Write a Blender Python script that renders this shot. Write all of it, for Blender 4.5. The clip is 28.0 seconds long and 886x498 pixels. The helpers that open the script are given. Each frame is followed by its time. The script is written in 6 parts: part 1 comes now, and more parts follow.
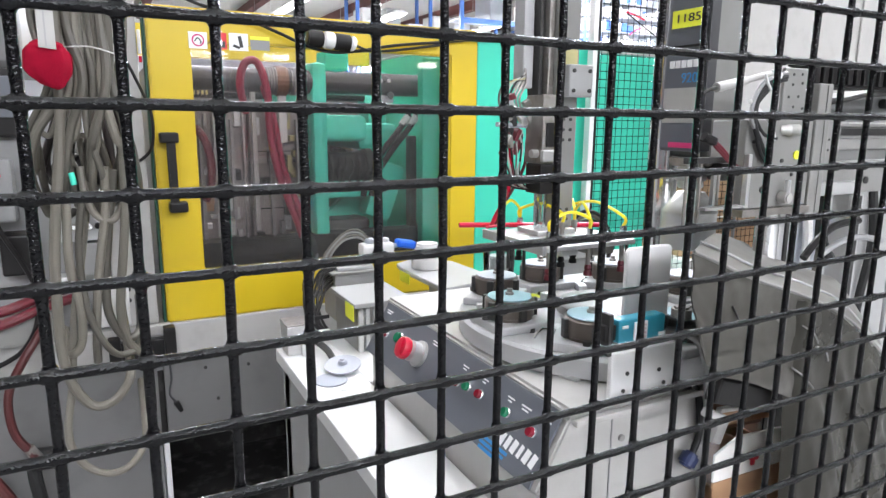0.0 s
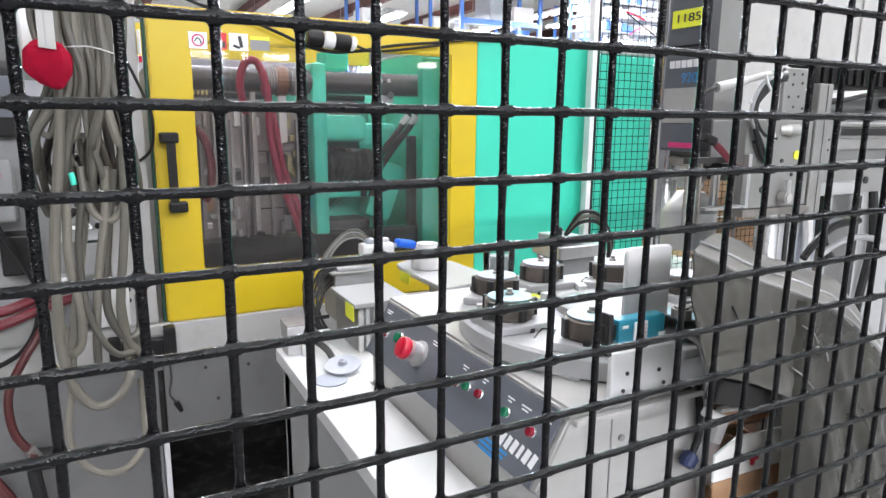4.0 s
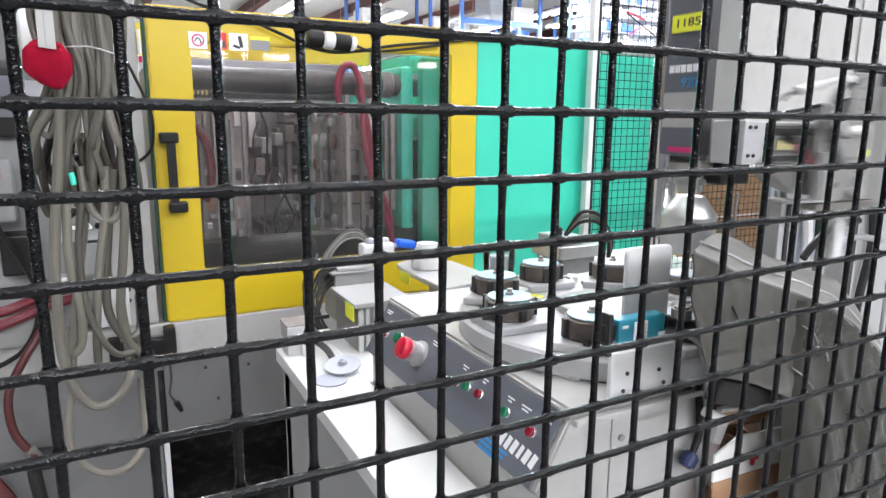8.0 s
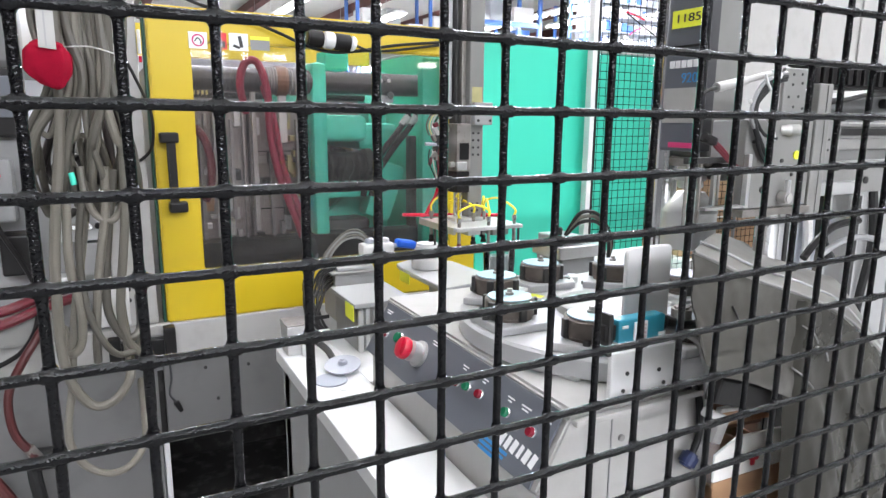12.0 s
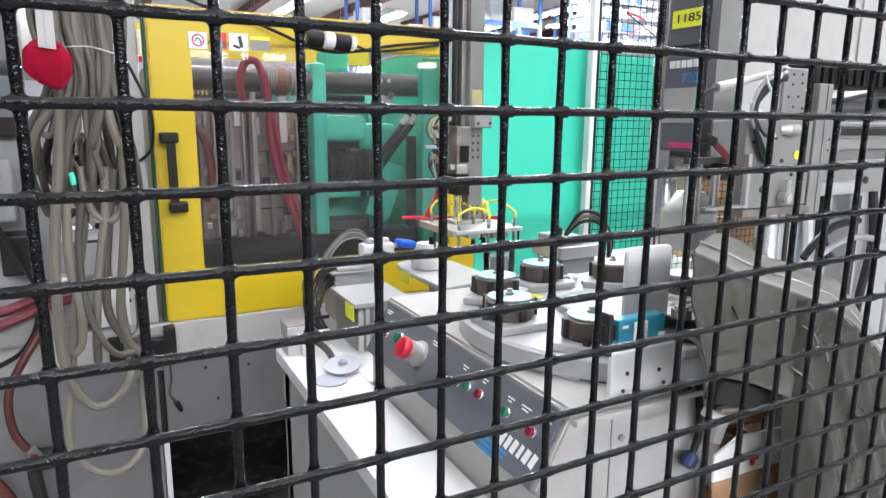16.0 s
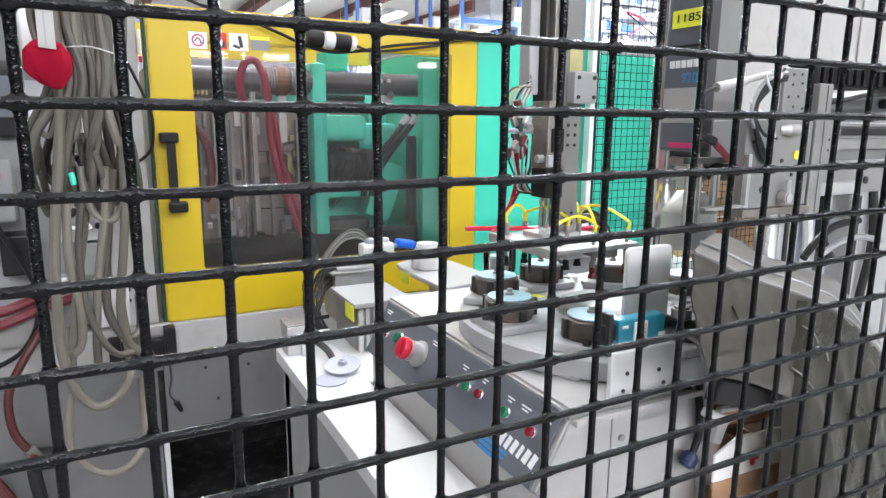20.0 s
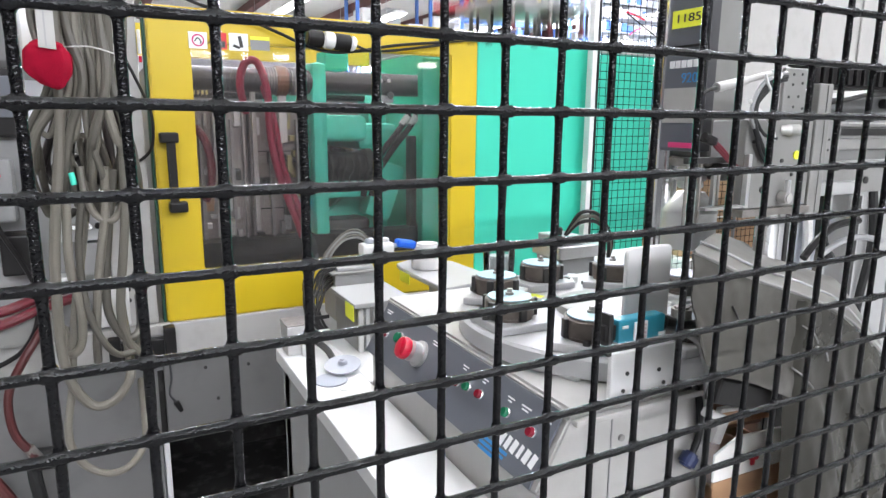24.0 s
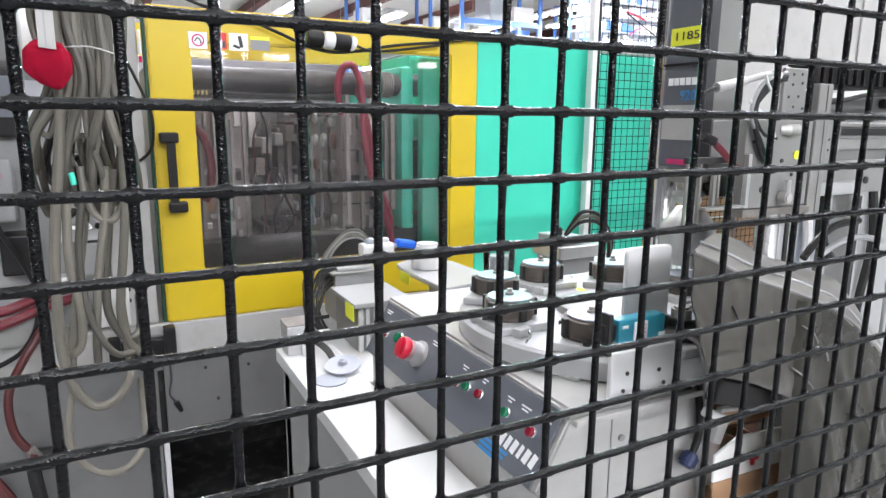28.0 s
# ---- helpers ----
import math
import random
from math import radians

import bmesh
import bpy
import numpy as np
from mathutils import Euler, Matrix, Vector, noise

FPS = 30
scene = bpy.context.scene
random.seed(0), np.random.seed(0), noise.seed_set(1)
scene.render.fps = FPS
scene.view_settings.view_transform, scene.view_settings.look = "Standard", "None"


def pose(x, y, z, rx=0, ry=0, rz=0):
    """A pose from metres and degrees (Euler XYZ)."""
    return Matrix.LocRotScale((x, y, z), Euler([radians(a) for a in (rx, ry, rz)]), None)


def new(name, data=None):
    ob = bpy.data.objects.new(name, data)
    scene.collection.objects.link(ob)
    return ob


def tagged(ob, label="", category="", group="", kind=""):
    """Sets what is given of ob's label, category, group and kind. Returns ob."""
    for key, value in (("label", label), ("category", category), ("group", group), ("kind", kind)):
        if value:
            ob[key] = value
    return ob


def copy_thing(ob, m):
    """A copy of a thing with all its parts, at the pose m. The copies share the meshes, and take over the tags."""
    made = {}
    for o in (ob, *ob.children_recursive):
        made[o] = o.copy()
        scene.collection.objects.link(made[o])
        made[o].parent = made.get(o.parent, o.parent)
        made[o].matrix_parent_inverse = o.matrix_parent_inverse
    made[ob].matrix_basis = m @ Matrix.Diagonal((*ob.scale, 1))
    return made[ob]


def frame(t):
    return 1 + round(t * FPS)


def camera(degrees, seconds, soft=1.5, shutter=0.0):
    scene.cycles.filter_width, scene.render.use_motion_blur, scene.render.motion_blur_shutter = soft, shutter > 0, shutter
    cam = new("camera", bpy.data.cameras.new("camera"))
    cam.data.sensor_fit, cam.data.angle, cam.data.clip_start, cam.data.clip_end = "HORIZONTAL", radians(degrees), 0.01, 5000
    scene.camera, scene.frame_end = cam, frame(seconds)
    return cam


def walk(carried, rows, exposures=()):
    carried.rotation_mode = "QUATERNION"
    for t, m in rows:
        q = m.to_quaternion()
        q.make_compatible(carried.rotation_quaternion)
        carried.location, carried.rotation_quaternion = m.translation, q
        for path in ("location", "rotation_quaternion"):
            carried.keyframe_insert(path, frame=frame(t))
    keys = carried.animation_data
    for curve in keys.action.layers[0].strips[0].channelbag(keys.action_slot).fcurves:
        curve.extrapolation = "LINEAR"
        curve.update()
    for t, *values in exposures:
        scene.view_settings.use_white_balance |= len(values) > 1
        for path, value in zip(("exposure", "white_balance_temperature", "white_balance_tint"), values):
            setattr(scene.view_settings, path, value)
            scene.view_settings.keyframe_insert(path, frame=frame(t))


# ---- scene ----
cam = camera(68.8, 28.0, soft=1.4, shutter=0.5)
STAND = pose(0, 0, 1.5, 78.807, -0.465, -27.455)
walk(cam, [(0, STAND), (28.0, STAND)])
scene.view_settings.exposure = 0.0

# ---- world and light ----
world = bpy.data.worlds.new("hall_air")
scene.world = world
world.use_nodes = True
world.node_tree.nodes["Background"].inputs[0].default_value = (0.9, 0.95, 1.0, 1)
world.node_tree.nodes["Background"].inputs[1].default_value = 0.05


def hall_fill_lamp(x, y, z, sx, sy, watts):
    data = bpy.data.lights.new("hall_fill_lamp", "AREA")
    data.shape, data.size, data.size_y, data.energy = "RECTANGLE", sx, sy, watts
    data.color = (0.885, 0.912, 1.0)
    ob = new("hall_fill_lamp", data)
    ob.matrix_basis = pose(x, y, z)
    return ob


# first four and (4.6, 0.2) are unseen, added for fill and wire glints
LAMPS = [(1.0, -4.4, 9.0, 0.6, 560), (1.0, -7.4, 9.0, 0.6, 1560), (1.0, -1.2, 9.0, 0.03, 48), (1.0, 0.9, 9.0, 0.03, 122), (0.9, 2.9, 0.5, 3.0, 65), (3.4, 3.6, 0.5, 3.6, 300), (0.5, 6.0, 0.5, 3.6, 260), (4.6, 0.2, 0.3, 4.0, 190), (7.0, 8.0, 0.5, 5.0, 1500), (2.5, 12.0, 0.5, 5.0, 2000), (12.5, 14.0, 0.5, 6.0, 6500), (7.5, 20.0, 0.5, 6.0, 6500)]
LAMP_Z = 4.35
for lx, ly, lw, ll, watts in LAMPS:
    hall_fill_lamp(lx, ly, LAMP_Z - 0.05, lw, ll, watts)


# ---- materials ----
def mat(name, col, rough=0.5, metal=0.0, var=0.1, scale=6.0, bump=0.05, bscale=80.0, stain=0.0, stain_col=(0.05, 0.045, 0.04), emit=0.0, spec=0.5, coat=0.0, rvar=0.12, per_object=0.0, bdist=0.002, bdetail=4):
    m = bpy.data.materials.new(name)
    m.use_nodes = True
    nt = m.node_tree
    b = nt.nodes["Principled BSDF"]
    tc = nt.nodes.new("ShaderNodeTexCoord")
    n1 = nt.nodes.new("ShaderNodeTexNoise")
    n1.inputs["Scale"].default_value, n1.inputs["Detail"].default_value = scale, 6
    nt.links.new(tc.outputs["Object"], n1.inputs["Vector"])
    mix = nt.nodes.new("ShaderNodeMix")
    mix.data_type = "RGBA"
    mix.inputs[6].default_value = (*[max(0, c * (1 - var)) for c in col], 1)
    mix.inputs[7].default_value = (*[min(1, c * (1 + var)) for c in col], 1)
    nt.links.new(n1.outputs["Fac"], mix.inputs[0])
    out = mix.outputs[2]
    if stain:
        n2 = nt.nodes.new("ShaderNodeTexNoise")
        n2.inputs["Scale"].default_value, n2.inputs["Detail"].default_value = scale * 2.7, 8
        nt.links.new(tc.outputs["Object"], n2.inputs["Vector"])
        ramp = nt.nodes.new("ShaderNodeMapRange")
        ramp.inputs[1].default_value, ramp.inputs[2].default_value = 0.52, 0.78
        ramp.inputs[3].default_value, ramp.inputs[4].default_value = 0.0, stain
        nt.links.new(n2.outputs["Fac"], ramp.inputs[0])
        mix2 = nt.nodes.new("ShaderNodeMix")
        mix2.data_type = "RGBA"
        mix2.inputs[7].default_value = (*stain_col, 1)
        nt.links.new(ramp.outputs[0], mix2.inputs[0])
        nt.links.new(out, mix2.inputs[6])
        out = mix2.outputs[2]
    if per_object:
        oi = nt.nodes.new("ShaderNodeObjectInfo")
        hsv = nt.nodes.new("ShaderNodeHueSaturation")
        mr = nt.nodes.new("ShaderNodeMapRange")
        mr.inputs[3].default_value, mr.inputs[4].default_value = 1 - per_object, 1 + per_object
        nt.links.new(oi.outputs["Random"], mr.inputs[0])
        nt.links.new(mr.outputs[0], hsv.inputs["Value"])
        nt.links.new(out, hsv.inputs["Color"])
        out = hsv.outputs[0]
    nt.links.new(out, b.inputs["Base Color"])
    b.inputs["Metallic"].default_value = metal
    b.inputs["Specular IOR Level"].default_value = spec
    b.inputs["Coat Weight"].default_value = coat
    rr = nt.nodes.new("ShaderNodeMapRange")
    rr.inputs[3].default_value, rr.inputs[4].default_value = max(0.02, rough - rvar), min(1, rough + rvar)
    n3 = nt.nodes.new("ShaderNodeTexNoise")
    n3.inputs["Scale"].default_value, n3.inputs["Detail"].default_value = bscale, bdetail
    nt.links.new(tc.outputs["Object"], n3.inputs["Vector"])
    nt.links.new(n1.outputs["Fac"], rr.inputs[0])
    nt.links.new(rr.outputs[0], b.inputs["Roughness"])
    if bump:
        bp = nt.nodes.new("ShaderNodeBump")
        bp.inputs["Strength"].default_value, bp.inputs["Distance"].default_value = bump, bdist
        nt.links.new(n3.outputs["Fac"], bp.inputs["Height"])
        nt.links.new(bp.outputs[0], b.inputs["Normal"])
    if emit:
        b.inputs["Emission Color"].default_value = (*col, 1)
        b.inputs["Emission Strength"].default_value = emit
    return m


def pane_mat(name, tint, gloss=0.06, haze=0.0):
    """A thin clear sheet: lets light through, mirrors by Fresnel, with a diffuse share imitating milky reflection haze.
    """
    m = bpy.data.materials.new(name)
    m.use_nodes = True
    nt = m.node_tree
    nt.nodes.remove(nt.nodes["Principled BSDF"])
    tr, gl, mx, fr, df, md, nz, mr = [nt.nodes.new(k) for k in ("ShaderNodeBsdfTransparent", "ShaderNodeBsdfGlossy", "ShaderNodeMixShader", "ShaderNodeFresnel", "ShaderNodeBsdfDiffuse", "ShaderNodeMixShader", "ShaderNodeTexNoise", "ShaderNodeMapRange")]
    tr.inputs[0].default_value = (*tint, 1)
    gl.inputs["Roughness"].default_value = gloss
    df.inputs[0].default_value = (0.55, 0.54, 0.53, 1)
    fr.inputs[0].default_value = 1.5
    nz.inputs["Scale"].default_value, nz.inputs["Detail"].default_value = 7, 6
    mr.inputs[3].default_value, mr.inputs[4].default_value = haze * 0.5, haze * 1.5
    nt.links.new(nz.outputs["Fac"], mr.inputs[0])
    nt.links.new(mr.outputs[0], md.inputs[0])
    nt.links.new(tr.outputs[0], md.inputs[1])
    nt.links.new(df.outputs[0], md.inputs[2])
    nt.links.new(fr.outputs[0], mx.inputs[0])
    nt.links.new(md.outputs[0], mx.inputs[1])
    nt.links.new(gl.outputs[0], mx.inputs[2])
    nt.links.new(mx.outputs[0], nt.nodes["Material Output"].inputs[0])
    return m


BLACK_COAT = mat("black_plastic_coating", (0.003, 0.003, 0.0035), 0.05, bump=1.0, bscale=780, scale=40, var=0.3, spec=0.2, rvar=0.02, bdist=0.0006, bdetail=0.6)
YELLOW = mat("yellow_paint", (0.56, 0.405, 0.008), 0.38, scale=3, var=0.06, bump=0.06, bscale=300, stain=0.18, stain_col=(0.4, 0.28, 0.03))
GREEN = mat("turquoise_paint", (0.036, 0.53, 0.365), 0.42, scale=2.5, var=0.05, bump=0.08, bscale=350, stain=0.08, stain_col=(0.03, 0.33, 0.25))
GREEN_IN = mat("turquoise_cast_iron_paint", (0.06, 0.64, 0.47), 0.45, scale=6, var=0.15, bump=0.2, bscale=120, stain=0.3, stain_col=(0.02, 0.12, 0.09))
GREEN_EDGE = mat("dark_green_rubber", (0.006, 0.05, 0.025), 0.6)
PALE_PAINT = mat("pale_grey_paint", (0.62, 0.612, 0.60), 0.45, scale=6, var=0.05, stain=0.12, stain_col=(0.35, 0.34, 0.32), bump=0.04)
NEST = mat("brown_black_steel", (0.11, 0.092, 0.08), 0.42, metal=0.5, scale=25, var=0.3, bump=0.2, bscale=160, stain=0.4, stain_col=(0.05, 0.04, 0.035))
OFFWHITE = mat("cream_machine_paint", (0.39, 0.38, 0.362), 0.42, scale=7, var=0.08, stain=0.3, stain_col=(0.24, 0.225, 0.19), bump=0.06, bscale=260)
WHITE = mat("white_laminate", (0.64, 0.64, 0.63), 0.3, scale=4, var=0.03, stain=0.15, stain_col=(0.5, 0.48, 0.45), bump=0.02)
GREYP = mat("light_grey_paint", (0.31, 0.31, 0.305), 0.45, scale=4, var=0.06, stain=0.25, stain_col=(0.2, 0.19, 0.17), bump=0.06, bscale=260)
GREYD = mat("grey_machine_paint", (0.25, 0.25, 0.25), 0.5, scale=5, var=0.1, stain=0.35, stain_col=(0.1, 0.1, 0.1), bump=0.08)
SLATE = mat("dark_slate_panel_film", (0.105, 0.112, 0.13), 0.45, scale=6, var=0.1, bump=0.1, bscale=600, stain=0.1, stain_col=(0.15, 0.15, 0.15))
MOULD = mat("stained_mould_steel", (0.29, 0.26, 0.245), 0.4, metal=0.4, scale=14, var=0.3, bump=0.2, bscale=120, stain=0.4, stain_col=(0.2, 0.15, 0.11))
BASE_GREY = mat("scuffed_grey_panel", (0.145, 0.143, 0.14), 0.5, scale=3, var=0.22, stain=0.45, stain_col=(0.07, 0.068, 0.065), bump=0.06)
FIXTURE = mat("dull_grey_metal", (0.27, 0.265, 0.255), 0.45, metal=0.4, scale=9, var=0.15, bump=0.08, stain=0.35, stain_col=(0.18, 0.17, 0.16))
ALU = mat("brushed_aluminium", (0.62, 0.62, 0.61), 0.36, metal=0.85, scale=12, var=0.1, bump=0.1, bscale=300, stain=0.25, stain_col=(0.3, 0.3, 0.29))
ALU_PALE = mat("pale_anodised_aluminium", (0.41, 0.41, 0.41), 0.40, metal=0.1, scale=8, var=0.06, bump=0.05, stain=0.15, stain_col=(0.4, 0.39, 0.37))
STEEL = mat("worn_tool_steel", (0.30, 0.28, 0.26), 0.42, metal=0.8, scale=25, var=0.3, bump=0.25, bscale=160, stain=0.5, stain_col=(0.09, 0.07, 0.055))
CHROME = mat("polished_steel", (0.82, 0.82, 0.83), 0.1, metal=1.0, var=0.04, bump=0.0, rvar=0.05)
DARK = mat("blackened_steel", (0.035, 0.034, 0.033), 0.45, metal=0.4, var=0.3, scale=20, bump=0.2, stain=0.3, stain_col=(0.1, 0.09, 0.08))
SIDE_GREY = mat("dark_grey_plastic", (0.045, 0.045, 0.048), 0.45, scale=8, var=0.1, bump=0.05)
BLACK = mat("black_plastic", (0.012, 0.011, 0.011), 0.4, var=0.2, scale=20, bump=0.1, spec=0.25)
RUBBER = mat("black_rubber", (0.018, 0.018, 0.018), 0.65, var=0.2, bump=0.2, spec=0.25)
# near-black base with paler grey mottling for the inside of the opening
HOLE = mat("dark_mottled_interior", (0.022, 0.021, 0.020), 0.8, var=0.6, scale=9, stain=0.8, stain_col=(0.13, 0.125, 0.12), bump=0.3)
HOSE = mat("greyish_beige_hose", (0.12, 0.11, 0.09), 0.5, scale=14, var=0.18, bump=0.15, bscale=200, stain=0.4, stain_col=(0.13, 0.12, 0.1), per_object=0.45)
DARK_HOSE = mat("dark_brown_hose", (0.045, 0.036, 0.034), 0.5, scale=14, var=0.25, bump=0.15, bscale=200, per_object=0.5)
RED = mat("red_plastic", (0.50, 0.004, 0.03), 0.28, scale=10, var=0.08, bump=0.03)
RED_CLOTH = mat("red_cloth", (0.27, 0.005, 0.022), 0.95, scale=40, var=0.25, bump=0.8, bscale=500, spec=0.1)
RED_HOSE = mat("red_rubber_hose", (0.115, 0.007, 0.016), 0.4, scale=18, var=0.2, bump=0.15, stain=0.25, stain_col=(0.12, 0.01, 0.015))
# red mould hoses, with the window's haze mixed into the colour as pink
RED_PINK = mat("hazed_red_rubber_hose", (0.30, 0.022, 0.055), 0.45, scale=18, var=0.2, bump=0.15, stain=0.25, stain_col=(0.14, 0.012, 0.025))
RED_BROWN = mat("brown_red_hose", (0.065, 0.012, 0.012), 0.45, scale=18, var=0.2, bump=0.15)
YEL_TUBE = mat("yellow_air_tube", (0.85, 0.70, 0.02), 0.3, var=0.08, bump=0)
YEL_OLD = mat("yellowed_grease", (0.42, 0.38, 0.18), 0.5, scale=30, var=0.3, bump=0.2)
YEL_TAG = mat("yellow_green_tag", (0.80, 0.82, 0.05), 0.5, scale=9, var=0.05, bump=0.02)
NAVY = mat("navy_blue_plastic", (0.008, 0.018, 0.07), 0.4, var=0.1, bump=0.05)
BLUE = mat("blue_plastic", (0.01, 0.11, 0.62), 0.35, var=0.1, bump=0.02)
TEAL = mat("teal_sensor_plastic", (0.02, 0.22, 0.30), 0.4, scale=12, var=0.08, bump=0.03)
PALE_BLUE = mat("pale_blue_film_disc", (0.27, 0.41, 0.46), 0.35, scale=20, var=0.15, bump=0.05)
PALE_BLUE_GREY = mat("bluish_grey_paint", (0.36, 0.38, 0.42), 0.4, scale=4, var=0.08, bump=0.04, stain=0.15, stain_col=(0.25, 0.25, 0.25))
PALE_GREY = mat("pale_grey_plastic", (0.34, 0.355, 0.40), 0.35, scale=20, var=0.05, bump=0.03)
INK = mat("white_print", (0.8, 0.8, 0.8), 0.5, var=0.03, bump=0)
INK_FAINT = mat("faded_red_print", (0.55, 0.33, 0.32), 0.5, var=0.05, bump=0)
INK_BLUE = mat("blue_print", (0.03, 0.22, 0.50), 0.5, var=0.05, bump=0)
INK_DARK = mat("black_print", (0.03, 0.03, 0.03), 0.5, var=0.05, bump=0)
INK_RED = mat("red_print", (0.6, 0.03, 0.03), 0.5, var=0.05, bump=0)
INK_PINK = mat("magenta_label", (0.55, 0.03, 0.15), 0.5, var=0.05, bump=0)
GREEN_BTN = mat("green_lens", (0.006, 0.13, 0.06), 0.25, var=0.05, bump=0)
RED_BTN = mat("dark_red_lens", (0.18, 0.004, 0.015), 0.2, var=0.05, bump=0)
CARD = mat("brown_cardboard", (0.42, 0.245, 0.135), 0.8, scale=9, var=0.12, bump=0.15, bscale=150, stain=0.2, stain_col=(0.2, 0.1, 0.05))
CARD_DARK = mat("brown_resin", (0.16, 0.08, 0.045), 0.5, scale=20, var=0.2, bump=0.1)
PAPER = mat("white_card", (0.82, 0.80, 0.76), 0.75, scale=6, var=0.05, bump=0.03)
CONCRETE = mat("grey_concrete", (0.30, 0.30, 0.29), 0.55, scale=2, var=0.15, stain=0.4, stain_col=(0.12, 0.12, 0.12), bump=0.1)
WALL_GREY = mat("grey_hall_wall", (0.15, 0.15, 0.15), 0.8, scale=1, var=0.2, stain=0.3)
WALLP = mat("painted_hall_wall", (0.85, 0.86, 0.88), 0.7, scale=1, var=0.06, stain=0.1, stain_col=(0.5, 0.5, 0.5))
CEIL = mat("pale_roof_insulation", (0.74, 0.72, 0.66), 0.8, scale=1.5, var=0.1)
BEAM = mat("red_oxide_steel", (0.15, 0.055, 0.045), 0.6, scale=3, var=0.2)
TUBE_LIGHT = mat("lamp_tube", (1.0, 0.99, 0.97), 0.5, var=0.0, bump=0, emit=9.0)
PANEL_GLOW = mat("lamp_diffuser", (1.0, 0.99, 0.97), 0.5, var=0.0, bump=0, emit=26.0)
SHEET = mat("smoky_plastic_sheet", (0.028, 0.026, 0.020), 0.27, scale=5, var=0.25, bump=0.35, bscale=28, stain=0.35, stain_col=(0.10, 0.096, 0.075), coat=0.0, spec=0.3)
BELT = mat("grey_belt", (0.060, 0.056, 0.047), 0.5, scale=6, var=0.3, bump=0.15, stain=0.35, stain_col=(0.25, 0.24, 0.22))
# paler copy of the hood colour: brighter light on the top is painted in
BELT_TOP = mat("hood_sheet_lit_top", (0.125, 0.12, 0.105), 0.4, scale=6, var=0.15, bump=0.12, bscale=60, stain=0.3, stain_col=(0.22, 0.21, 0.2))
WARM_GREY = mat("warm_grey_paint", (0.215, 0.21, 0.20), 0.42, scale=5, var=0.08, bump=0.06, bscale=260, stain=0.3, stain_col=(0.12, 0.115, 0.10))
BLUE_RACK = mat("blue_rack_paint", (0.06, 0.15, 0.42), 0.5, var=0.1)
PANE = pane_mat("smoky_polycarbonate", (0.90, 0.88, 0.88), 0.03, 0.03)
CLEAR = pane_mat("clear_plastic", (0.88, 0.9, 0.9), 0.05)


# ---- mesh helpers ----
def origin(ob):
    v = Vector((0, 0, 0))
    while ob:
        v += ob.location
        ob = ob.parent
    return v


def thing(name, at, label, category, group="", kind=""):
    ob = new(name)
    ob.location = at
    return tagged(ob, label, category, group, kind)


def part(name, bm, material, parent=None, label="", smooth=False):
    """One mesh object from a bmesh drawn in world metres, under a thing or a part."""
    bmesh.ops.recalc_face_normals(bm, faces=bm.faces)
    if parent:
        bmesh.ops.translate(bm, verts=bm.verts, vec=-origin(parent))
    me = bpy.data.meshes.new(name)
    bm.to_mesh(me)
    bm.free()
    for m in material if isinstance(material, (list, tuple)) else [material]:
        me.materials.append(m)
    if smooth:
        for p in me.polygons:
            p.use_smooth = True
        me.set_sharp_from_angle(angle=radians(40))
    ob = new(name, me)
    ob.parent = parent
    if label:
        ob["label"] = label
    return ob


def solid(name, bm, material, label, category, group="", kind="", smooth=False):
    """A thing that is one mesh: its origin goes to the middle of its base."""
    lo = Vector([min(v.co[i] for v in bm.verts) for i in range(3)])
    hi = Vector([max(v.co[i] for v in bm.verts) for i in range(3)])
    at = Vector(((lo.x + hi.x) / 2, (lo.y + hi.y) / 2, lo.z))
    bmesh.ops.translate(bm, verts=bm.verts, vec=-at)
    ob = part(name, bm, material, None, "", smooth)
    ob.location = at
    return tagged(ob, label, category, group, kind)


def box(x0, x1, y0, y1, z0, z1, bevel=0.003, bm=None, seg=2):
    tmp = bmesh.new()
    bmesh.ops.create_cube(tmp, size=1, matrix=Matrix.LocRotScale(((x0 + x1) / 2, (y0 + y1) / 2, (z0 + z1) / 2), None, (abs(x1 - x0), abs(y1 - y0), abs(z1 - z0))))
    if bevel:
        b = min(bevel, 0.45 * min(abs(x1 - x0), abs(y1 - y0), abs(z1 - z0)))
        bmesh.ops.bevel(tmp, geom=tmp.edges[:], offset=b, segments=seg, profile=0.6, affect="EDGES")
    return merge(tmp, bm)


def merge(tmp, bm):
    if bm is None:
        return tmp
    me = bpy.data.meshes.new("tmp")
    tmp.to_mesh(me)
    tmp.free()
    bm.from_mesh(me)
    bpy.data.meshes.remove(me)
    return bm


def tbox(cx, cy, cz, sx, sy, sz, rot=(0, 0, 0), bevel=0.003, bm=None):
    """A box of that size about its centre, turned by rot degrees."""
    tmp = box(-sx / 2, sx / 2, -sy / 2, sy / 2, -sz / 2, sz / 2, bevel)
    bmesh.ops.transform(tmp, matrix=pose(cx, cy, cz, *rot), verts=tmp.verts)
    return merge(tmp, bm)


